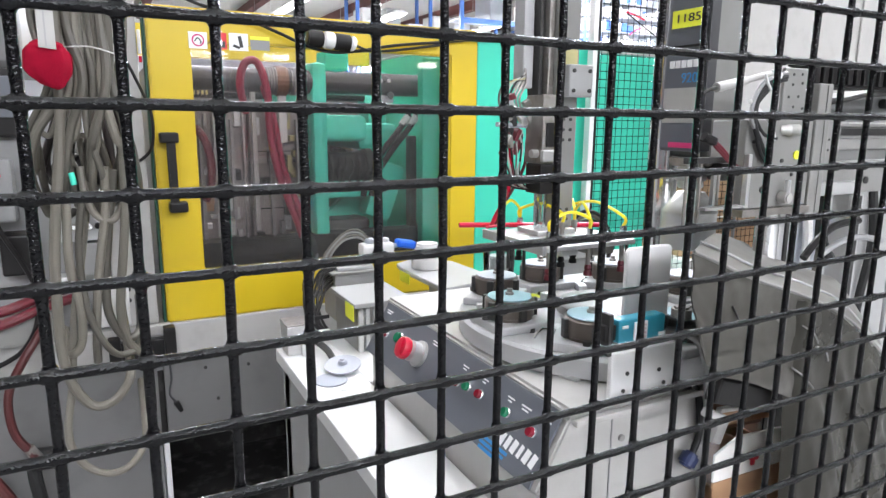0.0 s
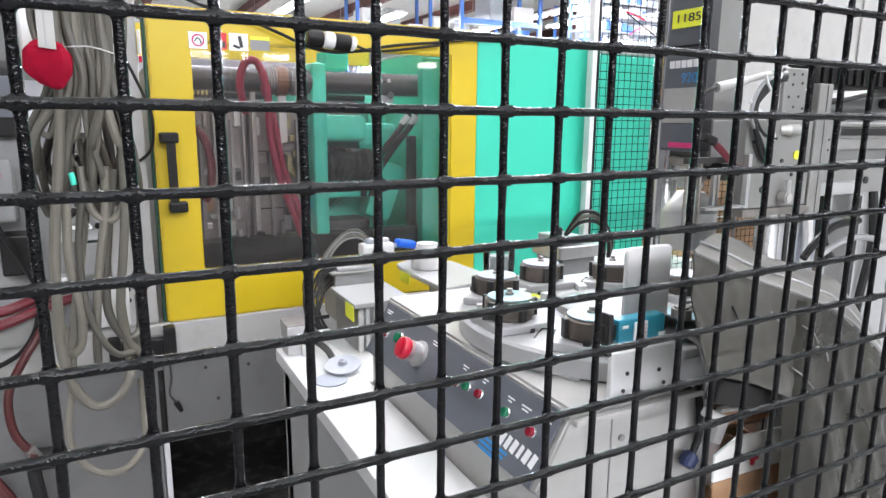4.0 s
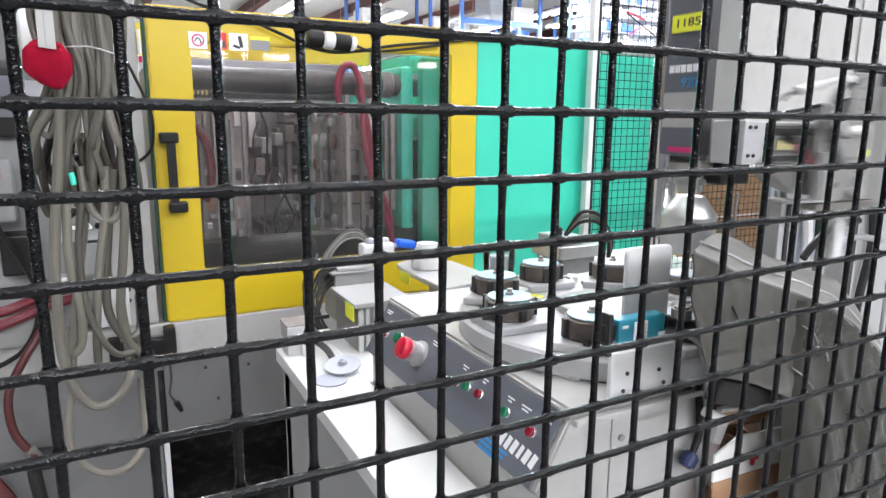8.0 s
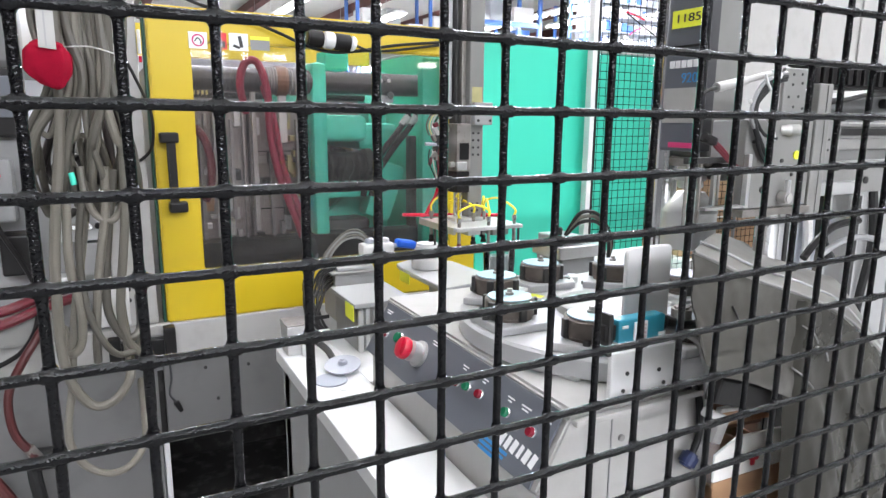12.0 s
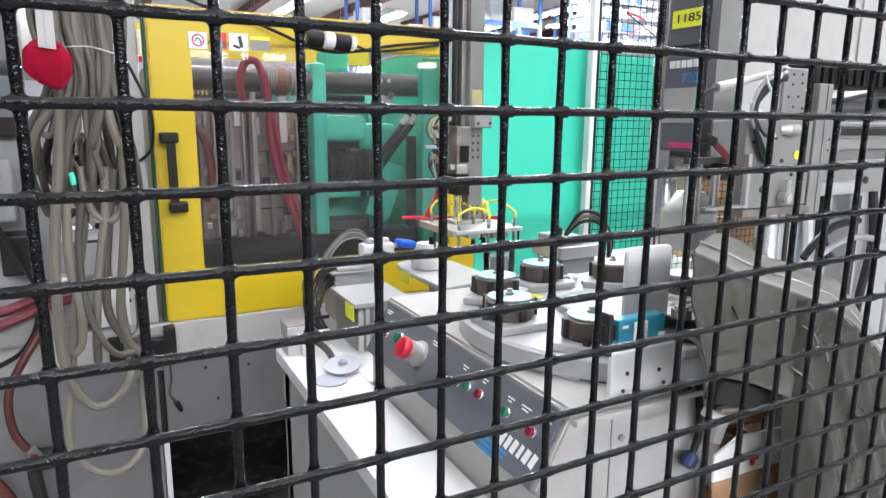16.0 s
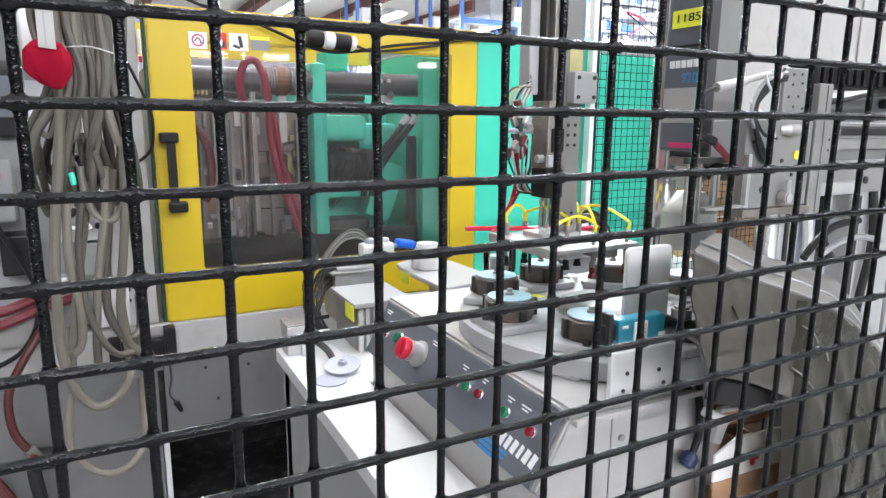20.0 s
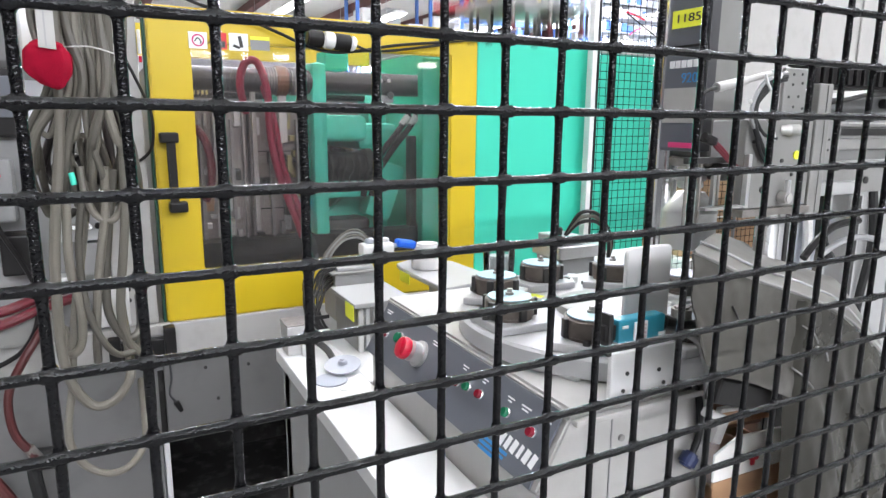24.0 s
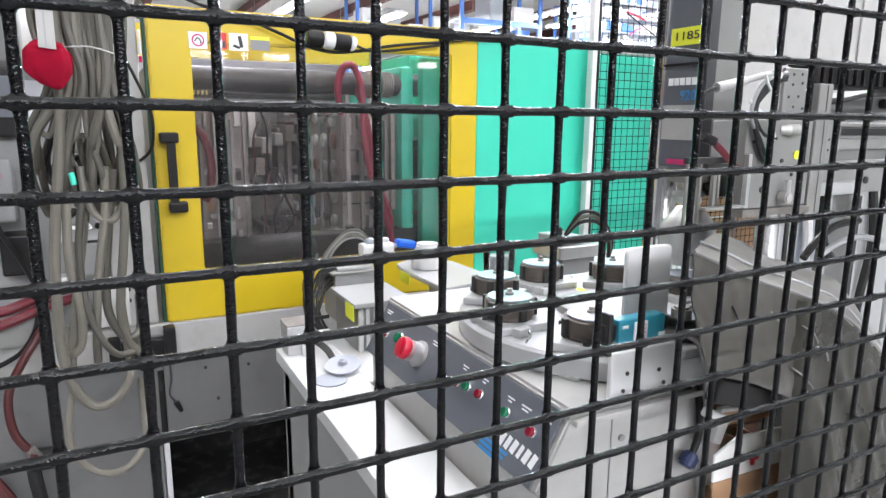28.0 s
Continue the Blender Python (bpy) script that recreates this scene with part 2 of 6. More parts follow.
def rod(p0, p1, r0, r1=None, seg=20, bevel=0.0, bm=None):
    tmp = bmesh.new()
    p0, p1 = Vector(p0), Vector(p1)
    d = p1 - p0
    bmesh.ops.create_cone(tmp, cap_ends=True, segments=seg, radius1=r0, radius2=r0 if r1 is None else r1, depth=d.length)
    if bevel:
        edges = [e for e in tmp.edges if len(e.link_faces) == 2 and any(len(f.verts) > 4 for f in e.link_faces)]
        bmesh.ops.bevel(tmp, geom=edges, offset=bevel, segments=2, affect="EDGES")
    bmesh.ops.transform(tmp, matrix=Matrix.Translation((p0 + p1) / 2) @ d.to_track_quat("Z", "Y").to_matrix().to_4x4(), verts=tmp.verts)
    return merge(tmp, bm)


def lathe(profile, at=(0, 0, 0), seg=32, bm=None, closed=False):
    """A turned shape: (radius, height) pairs about the z axis at a place."""
    tmp = bmesh.new()
    rings = []
    for r, h in profile:
        rings.append([tmp.verts.new((at[0] + r * math.cos(2 * math.pi * i / seg), at[1] + r * math.sin(2 * math.pi * i / seg), at[2] + h)) for i in range(seg)])
    for a, b in zip(rings, rings[1:]):
        for i in range(seg):
            tmp.faces.new((a[i], a[(i + 1) % seg], b[(i + 1) % seg], b[i]))
    if not closed:
        tmp.faces.new(rings[0][::-1])
        tmp.faces.new(rings[-1])
    bmesh.ops.recalc_face_normals(tmp, faces=tmp.faces)
    return merge(tmp, bm)


def spline(pts, n=8):
    pts = [Vector(p) for p in pts]
    out = []
    for i in range(len(pts) - 1):
        a, b, c, d = pts[max(i - 1, 0)], pts[i], pts[i + 1], pts[min(i + 2, len(pts) - 1)]
        for k in range(n):
            t = k / n
            out.append(0.5 * (2 * b + (c - a) * t + (2 * a - 5 * b + 4 * c - d) * t * t + (3 * b - a - 3 * c + d) * t ** 3))
    return out + [pts[-1]]


def tube(pts, r, seg=10, n=8, bm=None, radii=None):
    """A round tube along a smooth line through the points."""
    tmp = bmesh.new()
    line = spline(pts, n) if n > 1 else [Vector(p) for p in pts]
    rings, side = [], None
    for i, p in enumerate(line):
        d = (line[min(i + 1, len(line) - 1)] - line[max(i - 1, 0)]).normalized()
        if side is None:
            side = d.orthogonal().normalized()
        side = (side - d * side.dot(d)).normalized()
        up = d.cross(side)
        rr = radii[i] if radii else r
        rings.append([tmp.verts.new(p + rr * (math.cos(2 * math.pi * k / seg) * side + math.sin(2 * math.pi * k / seg) * up)) for k in range(seg)])
    for a, b in zip(rings, rings[1:]):
        for k in range(seg):
            tmp.faces.new((a[k], a[(k + 1) % seg], b[(k + 1) % seg], b[k]))
    tmp.faces.new(rings[0][::-1])
    tmp.faces.new(rings[-1])
    return merge(tmp, bm)


def prism(outline, axis, a, b, bm=None, bevel=0.0):
    """An outline of (u, v) pairs pushed from a to b along x (u=y, v=z), y (u=x, v=z) or z (u=x, v=y)."""
    tmp = bmesh.new()
    put = {"x": lambda u, v, w: (w, u, v), "y": lambda u, v, w: (u, w, v), "z": lambda u, v, w: (u, v, w)}[axis]
    v0 = [tmp.verts.new(put(u, v, a)) for u, v in outline]
    v1 = [tmp.verts.new(put(u, v, b)) for u, v in outline]
    tmp.faces.new(v0)
    tmp.faces.new(v1[::-1])
    n = len(outline)
    for i in range(n):
        tmp.faces.new((v0[i], v0[(i + 1) % n], v1[(i + 1) % n], v1[i]))
    bmesh.ops.recalc_face_normals(tmp, faces=tmp.faces)
    if bevel:
        bmesh.ops.bevel(tmp, geom=tmp.edges[:], offset=bevel, segments=2, affect="EDGES")
    return merge(tmp, bm)


def rounded(w, h, r, n=5):
    """A rounded rectangle's outline about its centre."""
    out = []
    for cx, cy, a0 in ((w / 2 - r, h / 2 - r, 0), (-w / 2 + r, h / 2 - r, 90), (-w / 2 + r, -h / 2 + r, 180), (w / 2 - r, -h / 2 + r, 270)):
        for i in range(n):
            a = radians(a0 + 90 * i / (n - 1))
            out.append((cx + r * math.cos(a), cy + r * math.sin(a)))
    return out


def lettering(text, size, m, material, parent, name="lettering", thick=0.0004):
    """Words in the built-in font as a mesh, their middle at the pose m."""
    cu = bpy.data.curves.new("tmp_text", "FONT")
    cu.body, cu.size, cu.align_x, cu.align_y, cu.extrude = text, size, "CENTER", "CENTER", thick
    ob = bpy.data.objects.new("tmp_text", cu)
    scene.collection.objects.link(ob)
    me = bpy.data.meshes.new_from_object(ob.evaluated_get(bpy.context.evaluated_depsgraph_get()))
    bpy.data.objects.remove(ob)
    bm = bmesh.new()
    bm.from_mesh(me)
    bpy.data.meshes.remove(me)
    bmesh.ops.transform(bm, matrix=m, verts=bm.verts)
    return part(name, bm, material, parent)


FACE_X = Matrix(((0, 0, -1, 0), (-1, 0, 0, 0), (0, 1, 0, 0), (0, 0, 0, 1)))  # writing that faces -x
FACE_Y = Matrix(((1, 0, 0, 0), (0, 0, -1, 0), (0, 1, 0, 0), (0, 0, 0, 1)))  # writing that faces -y


# ---- hall ----
def hall():
    solid("floor", box(-9, 32, -40, 34, -0.2, 0, 0), CONCRETE, "grey sealed concrete floor of the hall", "floor", kind="structure")
    solid("wall_north", box(-9, 32, 34, 34.3, 0, 6.6, 0), WALLP, "pale painted wall at the far end of the hall", "wall", kind="structure")
    solid("wall_south", box(-9, 32, -40.3, -40, 0, 6.6, 0), WALL_GREY, "pale painted wall behind the camera", "wall", kind="structure")
    solid("wall_west", box(-9.3, -9, -40, 34, 0, 6.6, 0), WALL_GREY, "grey painted side wall of the hall", "wall", kind="structure")
    solid("wall_east", box(32, 32.3, -40, 34, 0, 6.6, 0), WALLP, "pale painted side wall of the hall", "wall", kind="structure")
    bm = box(-9, 32, -40, 34, 6.4, 6.6, 0)
    solid("ceiling", bm, CEIL, "pale insulated roof lining between steel purlins", "ceiling", kind="structure")
    for i in range(10):
        x = -6.0 + 4.0 * i
        bm = box(x - 0.06, x + 0.06, -40, 34, 6.0, 6.4, 0.01)
        box(x - 0.16, x + 0.16, -40, 34, 5.97, 6.0, 0.004, bm)
        solid("roof_beam", bm, BEAM, "red-brown painted steel roof beam under the ceiling", "beam", "roof beams", "structure")


def strip_light(x, y, w, l):
    turned = w > l
    if turned:
        w, l = l, w
    t = thing("strip_light", (x, y, LAMP_Z), "white hanging strip light with glowing tubes, some added as unseen fill", "strip light", "strip lights in the hall")
    part("housing", prism([(x - w / 2, LAMP_Z + 0.02), (x + w / 2, LAMP_Z + 0.02), (x + w / 4, LAMP_Z + 0.1), (x - w / 4, LAMP_Z + 0.1)], "y", y - l / 2, y + l / 2), WHITE, t)
    for dx in (-w / 4, w / 4):
        part("lamp_tube", rod((x + dx, y - l / 2 + 0.02, LAMP_Z - 0.01), (x + dx, y + l / 2 - 0.02, LAMP_Z - 0.01), 0.02, seg=10), TUBE_LIGHT, t)
    for dy in (-l / 3, l / 3):
        part("suspension_rod", rod((x, y + dy, LAMP_Z + 0.1), (x, y + dy, 6.4), 0.006, seg=6), ALU, t)
    if turned:
        t.rotation_euler.z = math.pi / 2
    return t


def panel_light(x, y, l):
    t = thing("panel_light", (x, y, LAMP_Z), "white glowing panel light hung from the roof", "panel light", "panel lights behind")
    part("diffuser", box(x - l / 2, x + l / 2, y - 0.15, y + 0.15, LAMP_Z - 0.12, LAMP_Z + 0.10, 0.02), PANEL_GLOW, t, "glowing diffuser")
    part("housing", box(x - l / 2, x + l / 2, y - 0.17, y + 0.17, LAMP_Z + 0.101, LAMP_Z + 0.18, 0.01), WHITE, t)
    for dx in (-l / 3, l / 3):
        part("suspension_rod", rod((x + dx, y, LAMP_Z + 0.18), (x + dx, y, 6.4), 0.006, seg=6), ALU, t)


def rack(x, y, n, rows, palette=None):
    t = thing("storage_rack", (x, y, 0), "blue steel pallet rack with loaded shelves", "storage rack", "racks in the hall")
    for i in range(n + 1):
        for dy in (0, 1.0):
            part("upright", box(x + i * 2.4 - 0.05, x + i * 2.4 + 0.05, y + dy - 0.04, y + dy + 0.04, 0, 5.4, 0.005), BLUE_RACK, t)
    for i in range(n):
        for z in rows:
            part("shelf_beam", box(x + i * 2.4 + 0.05, x + i * 2.4 + 2.35, y - 0.03, y + 0.03, z, z + 0.12, 0.005), BLUE_RACK, t)
            part("shelf_deck", box(x + i * 2.4 + 0.05, x + i * 2.4 + 2.35, y, y + 1.0, z + 0.12, z + 0.14, 0.0), GREYP, t)
    rng = random.Random(int(x * 10 + y))
    for i in range(n):
        for z in rows:
            for k in range(3):
                if rng.random() < 0.75:
                    w, h = rng.uniform(0.45, 0.68), rng.uniform(0.3, 0.8)
                    cx = x + i * 2.4 + 0.45 + 0.75 * k
                    m = rng.choice(palette or (PAPER, PAPER, BLUE_RACK, WHITE, PAPER, GREYP))
                    words = {"brown_cardboard": "brown cardboard carton on the blue rack", "blue_rack_paint": "blue plastic crate on the blue rack", "light_grey_paint": "grey plastic crate on the blue rack"}
                    solid("storage_carton", box(cx - w / 2, cx + w / 2, y + 0.1, y + 0.9, z + 0.14, z + 0.14 + h, 0.02), m, words.get(m.name, "white wrapped carton on the blue rack"), "carton", "cartons on the racks")


hall()
# fittings for every lamp in the list, the added unseen ones too
for lx, ly, lw, ll, watts in LAMPS:
    strip_light(lx, ly, lw, ll)
for k in range(4):
    strip_light(11.0, 10.0 + 3.4 * k, 0.35, 3.2)
for k in range(3):
    strip_light(4.6, 13.5 + 3.6 * k, 0.35, 3.2)
for k in range(3):
    strip_light(17.5, 14 + 3.6 * k, 0.35, 3.2)
for lx, ly, ll in ((-1.0, -13.0, 1.6), (2.4, -14.5, 2.4), (5.6, -13.5, 2.0), (-3.4, -16.0, 2.4), (4.0, -17.5, 2.4)):
    strip_light(lx, ly, 0.35, ll)
for lx, ll in ((4.45, 1.7), (6.1, 0.25), (8.15, 2.4), (15.4, 0.9), (-1.5, 2.4), (20.0, 2.4)):
    panel_light(lx, -27.7, ll)
rack(7.0, 19.0, 6, (1.2, 2.6, 4.0))
rack(13.0, 12.5, 4, (1.2, 2.6, 4.0))
rack(8.3, 15.0, 1, (1.2, 2.6, 3.95), (PALE_BLUE_GREY, PAPER, BLUE_RACK, PALE_BLUE_GREY))


def bin_shelf():
    """An open shelf of small bins above the machines, with straps."""
    t = thing("bin_shelf", (8.3, 9.2, 0), "tall open steel shelf filled with small pale bins", "shelf")
    for x in (7.35, 9.25):
        for y in (9.0, 9.4):
            part("upright", box(x - 0.02, x + 0.02, y - 0.02, y + 0.02, 0, 3.75, 0.003), BLUE_RACK, t)
    for z in (2.78, 3.02, 3.26, 3.50):
        part("shelf_deck", box(7.33, 9.27, 8.98, 9.42, z, z + 0.015, 0.002), PALE_BLUE_GREY, t)
    part("strap", tube([(8.2, 8.95, 3.37), (8.4, 8.95, 3.33), (8.62, 8.95, 3.27)], 0.016, 6), RED, t, "red strap")
    part("brace", rod((8.2, 8.96, 3.36), (9.0, 8.96, 2.97), 0.012, seg=8), DARK, t)
    part("strap", tube([(8.3, 8.95, 3.0), (8.42, 8.95, 3.08), (8.55, 8.95, 3.12)], 0.013, 6), INK_PINK, t, "red strap")
    rng = random.Random(31)
    for z in (2.795, 3.035, 3.275, 3.515):
        x = 7.40
        while x < 9.15:
            w, h = rng.uniform(0.06, 0.12), rng.uniform(0.10, 0.20)
            m, word = rng.choice(((WHITE, "white"), (PAPER, "white"), (PALE_BLUE_GREY, "bluish grey"), (BLUE_RACK, "blue"), (WHITE, "white")))
            solid("small_bin", box(x, x + w, 9.03, 9.30, z, z + h, 0.008), m, word + " plastic bin on the open shelf", "bin", "bins on the open shelf")
            x += w + rng.uniform(0.01, 0.03)


bin_shelf()


# ---- wire mesh fences ----
PITCH = 0.0381


def wire(a, b, r, fine, step, phase, seg=10, lump=0.10):
    """A coated wire from a to b; fine: the stretch in which the coating fills the corners at the crossings."""
    a, b = Vector(a), Vector(b)
    length = (b - a).length
    d = (b - a) / length
    side = Vector((0, 1, 0))
    up = d.cross(side)
    bm = bmesh.new()
    rings, s = [], 0.0
    while s < length:
        p = a + d * s
        inside = fine and fine[0] <= s <= fine[1]
        off = abs(((s - phase + step / 2) % step) - step / 2)
        swell = 0.36 * math.exp(-(max(0.0, off - 0.9 * r) / (0.55 * r)) ** 2) if inside else 0
        rr = r * (1 + (noise.noise(p * 90) * lump if inside else 0))
        if inside:
            p = p + (noise.noise(p * 25) * 0.0004) * up
        rings.append([bm.verts.new(p + rr * (math.cos(2 * math.pi * k / seg) * side + (1 + swell) * math.sin(2 * math.pi * k / seg) * up)) for k in range(seg)])
        s += (0.0006 if off < 2.4 * r else 0.0026) if inside else step
    rings.append([bm.verts.new(b + r * (math.cos(2 * math.pi * k / seg) * side + math.sin(2 * math.pi * k / seg) * up)) for k in range(seg)])
    for q0, q1 in zip(rings, rings[1:]):
        for k in range(seg):
            bm.faces.new((q0[k], q0[(k + 1) % seg], q1[(k + 1) % seg], q1[k]))
    bm.faces.new(rings[0][::-1])
    bm.faces.new(rings[-1])
    return bm


def near_fence():
    y, x0, z0 = 0.3105, -0.02813, 1.58186
    t = thing("mesh_fence", (x0 + 8 * PITCH, y, 0), "square welded wire fence with thick glossy black coating", "wire fence")
    c0, c1, j0, j1 = -4, 22, -10, 41
    for c in range(c0, c1 + 1):
        x = x0 + c * PITCH
        a, b = (x, y + 0.0012, 0.0), (x, y + 0.0012, z0 + 10.4 * PITCH)
        part("vertical_wire", wire(a, b, 0.00245, (z0 - 13 * PITCH, z0 + 3 * PITCH) if -2 <= c <= 18 else None, PITCH, z0 % PITCH), BLACK_COAT, t, smooth=True)
    for j in range(j0, j1):
        z = z0 - j * PITCH
        a, b = (x0 + (c0 - 0.4) * PITCH, y - 0.0018, z), (x0 + (c1 + 0.4) * PITCH, y - 0.0018, z)
        part("horizontal_wire", wire(a, b, 0.0026, (2 * PITCH, 22.5 * PITCH) if -3 <= j <= 12 else None, PITCH, 0.4 * PITCH), BLACK_COAT, t, smooth=True)


def far_fence():
    y, x0, x1 = 1.845, 1.585, 3.2
    t = thing("mesh_fence", (2.3, y, 0), "black wire mesh fence panel beside a grey aluminium post", "wire fence")
    part("post", box(1.535, 1.556, y - 0.015, y + 0.015, 0, 2.3, 0.003), PALE_PAINT, t, "grey aluminium fence post")
    part("post", box(3.2, 3.23, y - 0.015, y + 0.015, 0, 2.3, 0.003), ALU_PALE, t, "grey aluminium fence post")
    part("edge_channel", box(1.566, 1.574, y - 0.006, y + 0.006, 0.0, 2.3, 0.001), BLACK, t)
    for i in range(57):
        x = x0 + i * 0.0284
        part("vertical_wire", rod((x, y, 0.0), (x, y, 2.3), 0.0012, seg=6), BLACK_COAT, t)
    for j in range(80):
        z = 0.03 + j * 0.0284
        part("horizontal_wire", rod((1.57, y - 0.003, z), (3.2, y - 0.003, z), 0.0013, seg=6), BLACK_COAT, t)


near_fence()
far_fence()


# ---- injection moulding machine ----
YD = 1.894
imm = thing("moulding_machine", (0.9, 2.3, 0), "injection moulding machine with yellow door and turquoise covers", "moulding machine")


def machine_base():
    part("base_band", box(-1.2, 1.9, 1.862, 1.89, 0.842, 0.945, 0.004), OFFWHITE, imm, "cream painted ledge under the door")
    part("bed", box(-1.2, 1.9, 1.90, 2.9, 0.80, 0.94, 0.004), GREYD, imm)
    part("front_panel", box(0.1, 1.9, 1.874, 1.895, 0.59, 0.838, 0.003), BASE_GREY, imm, "grey scuffed front panel over a dark opening")
    part("front_panel", box(-1.2, 0.083, 1.872, 1.895, 0.0, 0.838, 0.003), BASE_GREY, imm, "light grey painted front panel")
    part("front_panel", box(0.62, 1.9, 1.874, 1.895, 0.0, 0.587, 0.003), GREYD, imm)
    part("opening_edge", box(0.085, 0.1, 1.868, 1.90, 0.0, 0.59, 0.002), WHITE, imm, "white edge strip of the opening")
    part("opening_interior", box(0.09, 0.63, 2.35, 2.37, 0.0, 0.8, 0), HOLE, imm, "black mottled inside of the opening")
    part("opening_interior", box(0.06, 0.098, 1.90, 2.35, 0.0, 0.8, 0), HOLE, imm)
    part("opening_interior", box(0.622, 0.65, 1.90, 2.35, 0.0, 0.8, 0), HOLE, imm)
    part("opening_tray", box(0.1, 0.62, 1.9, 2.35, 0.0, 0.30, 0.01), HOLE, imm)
    part("back_frame", box(-1.2, 1.9, 2.85, 2.9, 0.0, 0.80, 0.0), GREYD, imm)
    # bolts and a black clamp bracket on the ledge
    b = part("clamp_bracket", box(-0.02, 0.125, 1.835, 1.861, 0.86, 0.915, 0.004), BLACK, imm, "black clamp bracket on the ledge")
    part("clamp_block", box(0.105, 0.135, 1.825, 1.861, 0.855, 0.945, 0.004), BLACK, b)
    part("clamp_block", box(-0.03, 0.0, 1.825, 1.861, 0.85, 0.93, 0.004), BLACK, b)
    for x, z in ((0.21, 0.80), (0.24, 0.70), (0.33, 0.79)):
        part("bolt_head", rod((x, 1.875, z), (x, 1.870, z), 0.005, seg=8), DARK, imm)
    part("dangling_plug", tube([(0.115, 1.862, 0.84), (0.117, 1.855, 0.79), (0.11, 1.852, 0.745), (0.128, 1.85, 0.715)], 0.003), SIDE_GREY, imm)
    part("plug", rod((0.124, 1.85, 0.72), (0.137, 1.85, 0.69), 0.008, 0.006, 12, 0.001), BLACK, imm)


def machine_left():
    part("side_column", box(-0.005, 0.098, 1.878, 1.93, 0.947, 1.86, 0.004), OFFWHITE, imm, "grey painted column beside the door")
    for z in (1.02, 1.05, 1.14, 1.45, 1.6):
        part("bolt_hole", rod((0.03, 1.879, z), (0.03, 1.8765, z), 0.006, seg=10), DARK, imm)
    part("door_seal", box(0.1115, 0.118, 1.876, 1.92, 0.947, 1.79, 0.002), GREEN_EDGE, imm, "dark green door seal strip")
    part("limit_switch", box(0.099, 0.107, 1.866, 1.876, 1.66, 1.72, 0.002), WHITE, imm)
    part("switch_lamp", box(0.1, 0.107, 1.866, 1.876, 1.64, 1.656, 0.002), RED, imm)
    part("clamp_housing", box(-1.2, -0.06, 1.98, 2.8, 0.945, 1.5, 0.02), GREYP, imm, "light grey clamp housing")
    part("clamp_plate", box(-0.5, -0.02, 1.93, 1.975, 0.95, 1.30, 0.008), GREYP, imm)
    part("valve_block", box(-0.12, -0.015, 1.87, 1.93, 1.19, 1.27, 0.006), WHITE, imm, "white valve block with fittings")
    part("valve_block", box(-0.13, -0.08, 1.87, 1.93, 1.03, 1.10, 0.006), WHITE, imm)
    part("valve_block", box(-0.24, -0.17, 1.84, 1.93, 1.12, 1.22, 0.006), BLACK, imm)
    part("valve_block", box(-0.28, -0.20, 1.86, 1.93, 1.25, 1.40, 0.006), GREYD, imm)
    for i in range(5):
        x = -0.1 + 0.018 * i
        part("valve_coil", rod((x, 1.87, 1.23), (x, 1.845, 1.23), 0.007, seg=10, bevel=0.001), CHROME if i % 2 else BLACK, imm)
    part("valve_block", box(-0.075, -0.012, 1.865, 1.925, 1.10, 1.185, 0.006), GREYP, imm, "grey valve block")
    part("valve_plate", box(-0.045, 0.03, 1.868, 1.8775, 0.955, 1.06, 0.004), PALE_PAINT, imm, "pale plate under the valves")
    part("control_box", box(-0.36, -0.17, 1.95, 2.1, 1.45, 1.62, 0.01), BLACK, imm, "black control box")
    part("control_panel", box(-0.34, -0.19, 1.944, 1.952, 1.50, 1.60, 0.003), SLATE, imm)
    part("cover", box(-0.5, -0.16, 2.0, 2.6, 1.62, 1.9, 0.02), BASE_GREY, imm, "grey cover")
    part("lower_cover", box(-0.7, -0.14, 1.80, 1.86, 0.95, 1.03, 0.01), WARM_GREY, imm)


def ring_frame(x0, x1, z0, z1, a0, a1, b0, b1, y0, y1, bevel=0.005):
    """An upright frame in one piece: outer and inner rectangle, pushed from y0 to y1."""
    bm = bmesh.new()
    loops = []
    for y in (y0, y1):
        loops.append(([bm.verts.new((x, y, z)) for x, z in ((x0, z0), (x1, z0), (x1, z1), (x0, z1))], [bm.verts.new((x, y, z)) for x, z in ((a0, b0), (a1, b0), (a1, b1), (a0, b1))]))
    (o0, i0), (o1, i1) = loops
    for k in range(4):
        n = (k + 1) % 4
        bm.faces.new((o0[k], o0[n], i0[n], i0[k]))
        bm.faces.new((o1[k], o1[n], i1[n], i1[k]))
        bm.faces.new((o0[k], o0[n], o1[n], o1[k]))
        bm.faces.new((i0[k], i0[n], i1[n], i1[k]))
    bmesh.ops.recalc_face_normals(bm, faces=bm.faces)
    bmesh.ops.bevel(bm, geom=[e for e in bm.edges if e.calc_face_angle(0) > 0.5], offset=bevel, segments=2, affect="EDGES")
    return bm


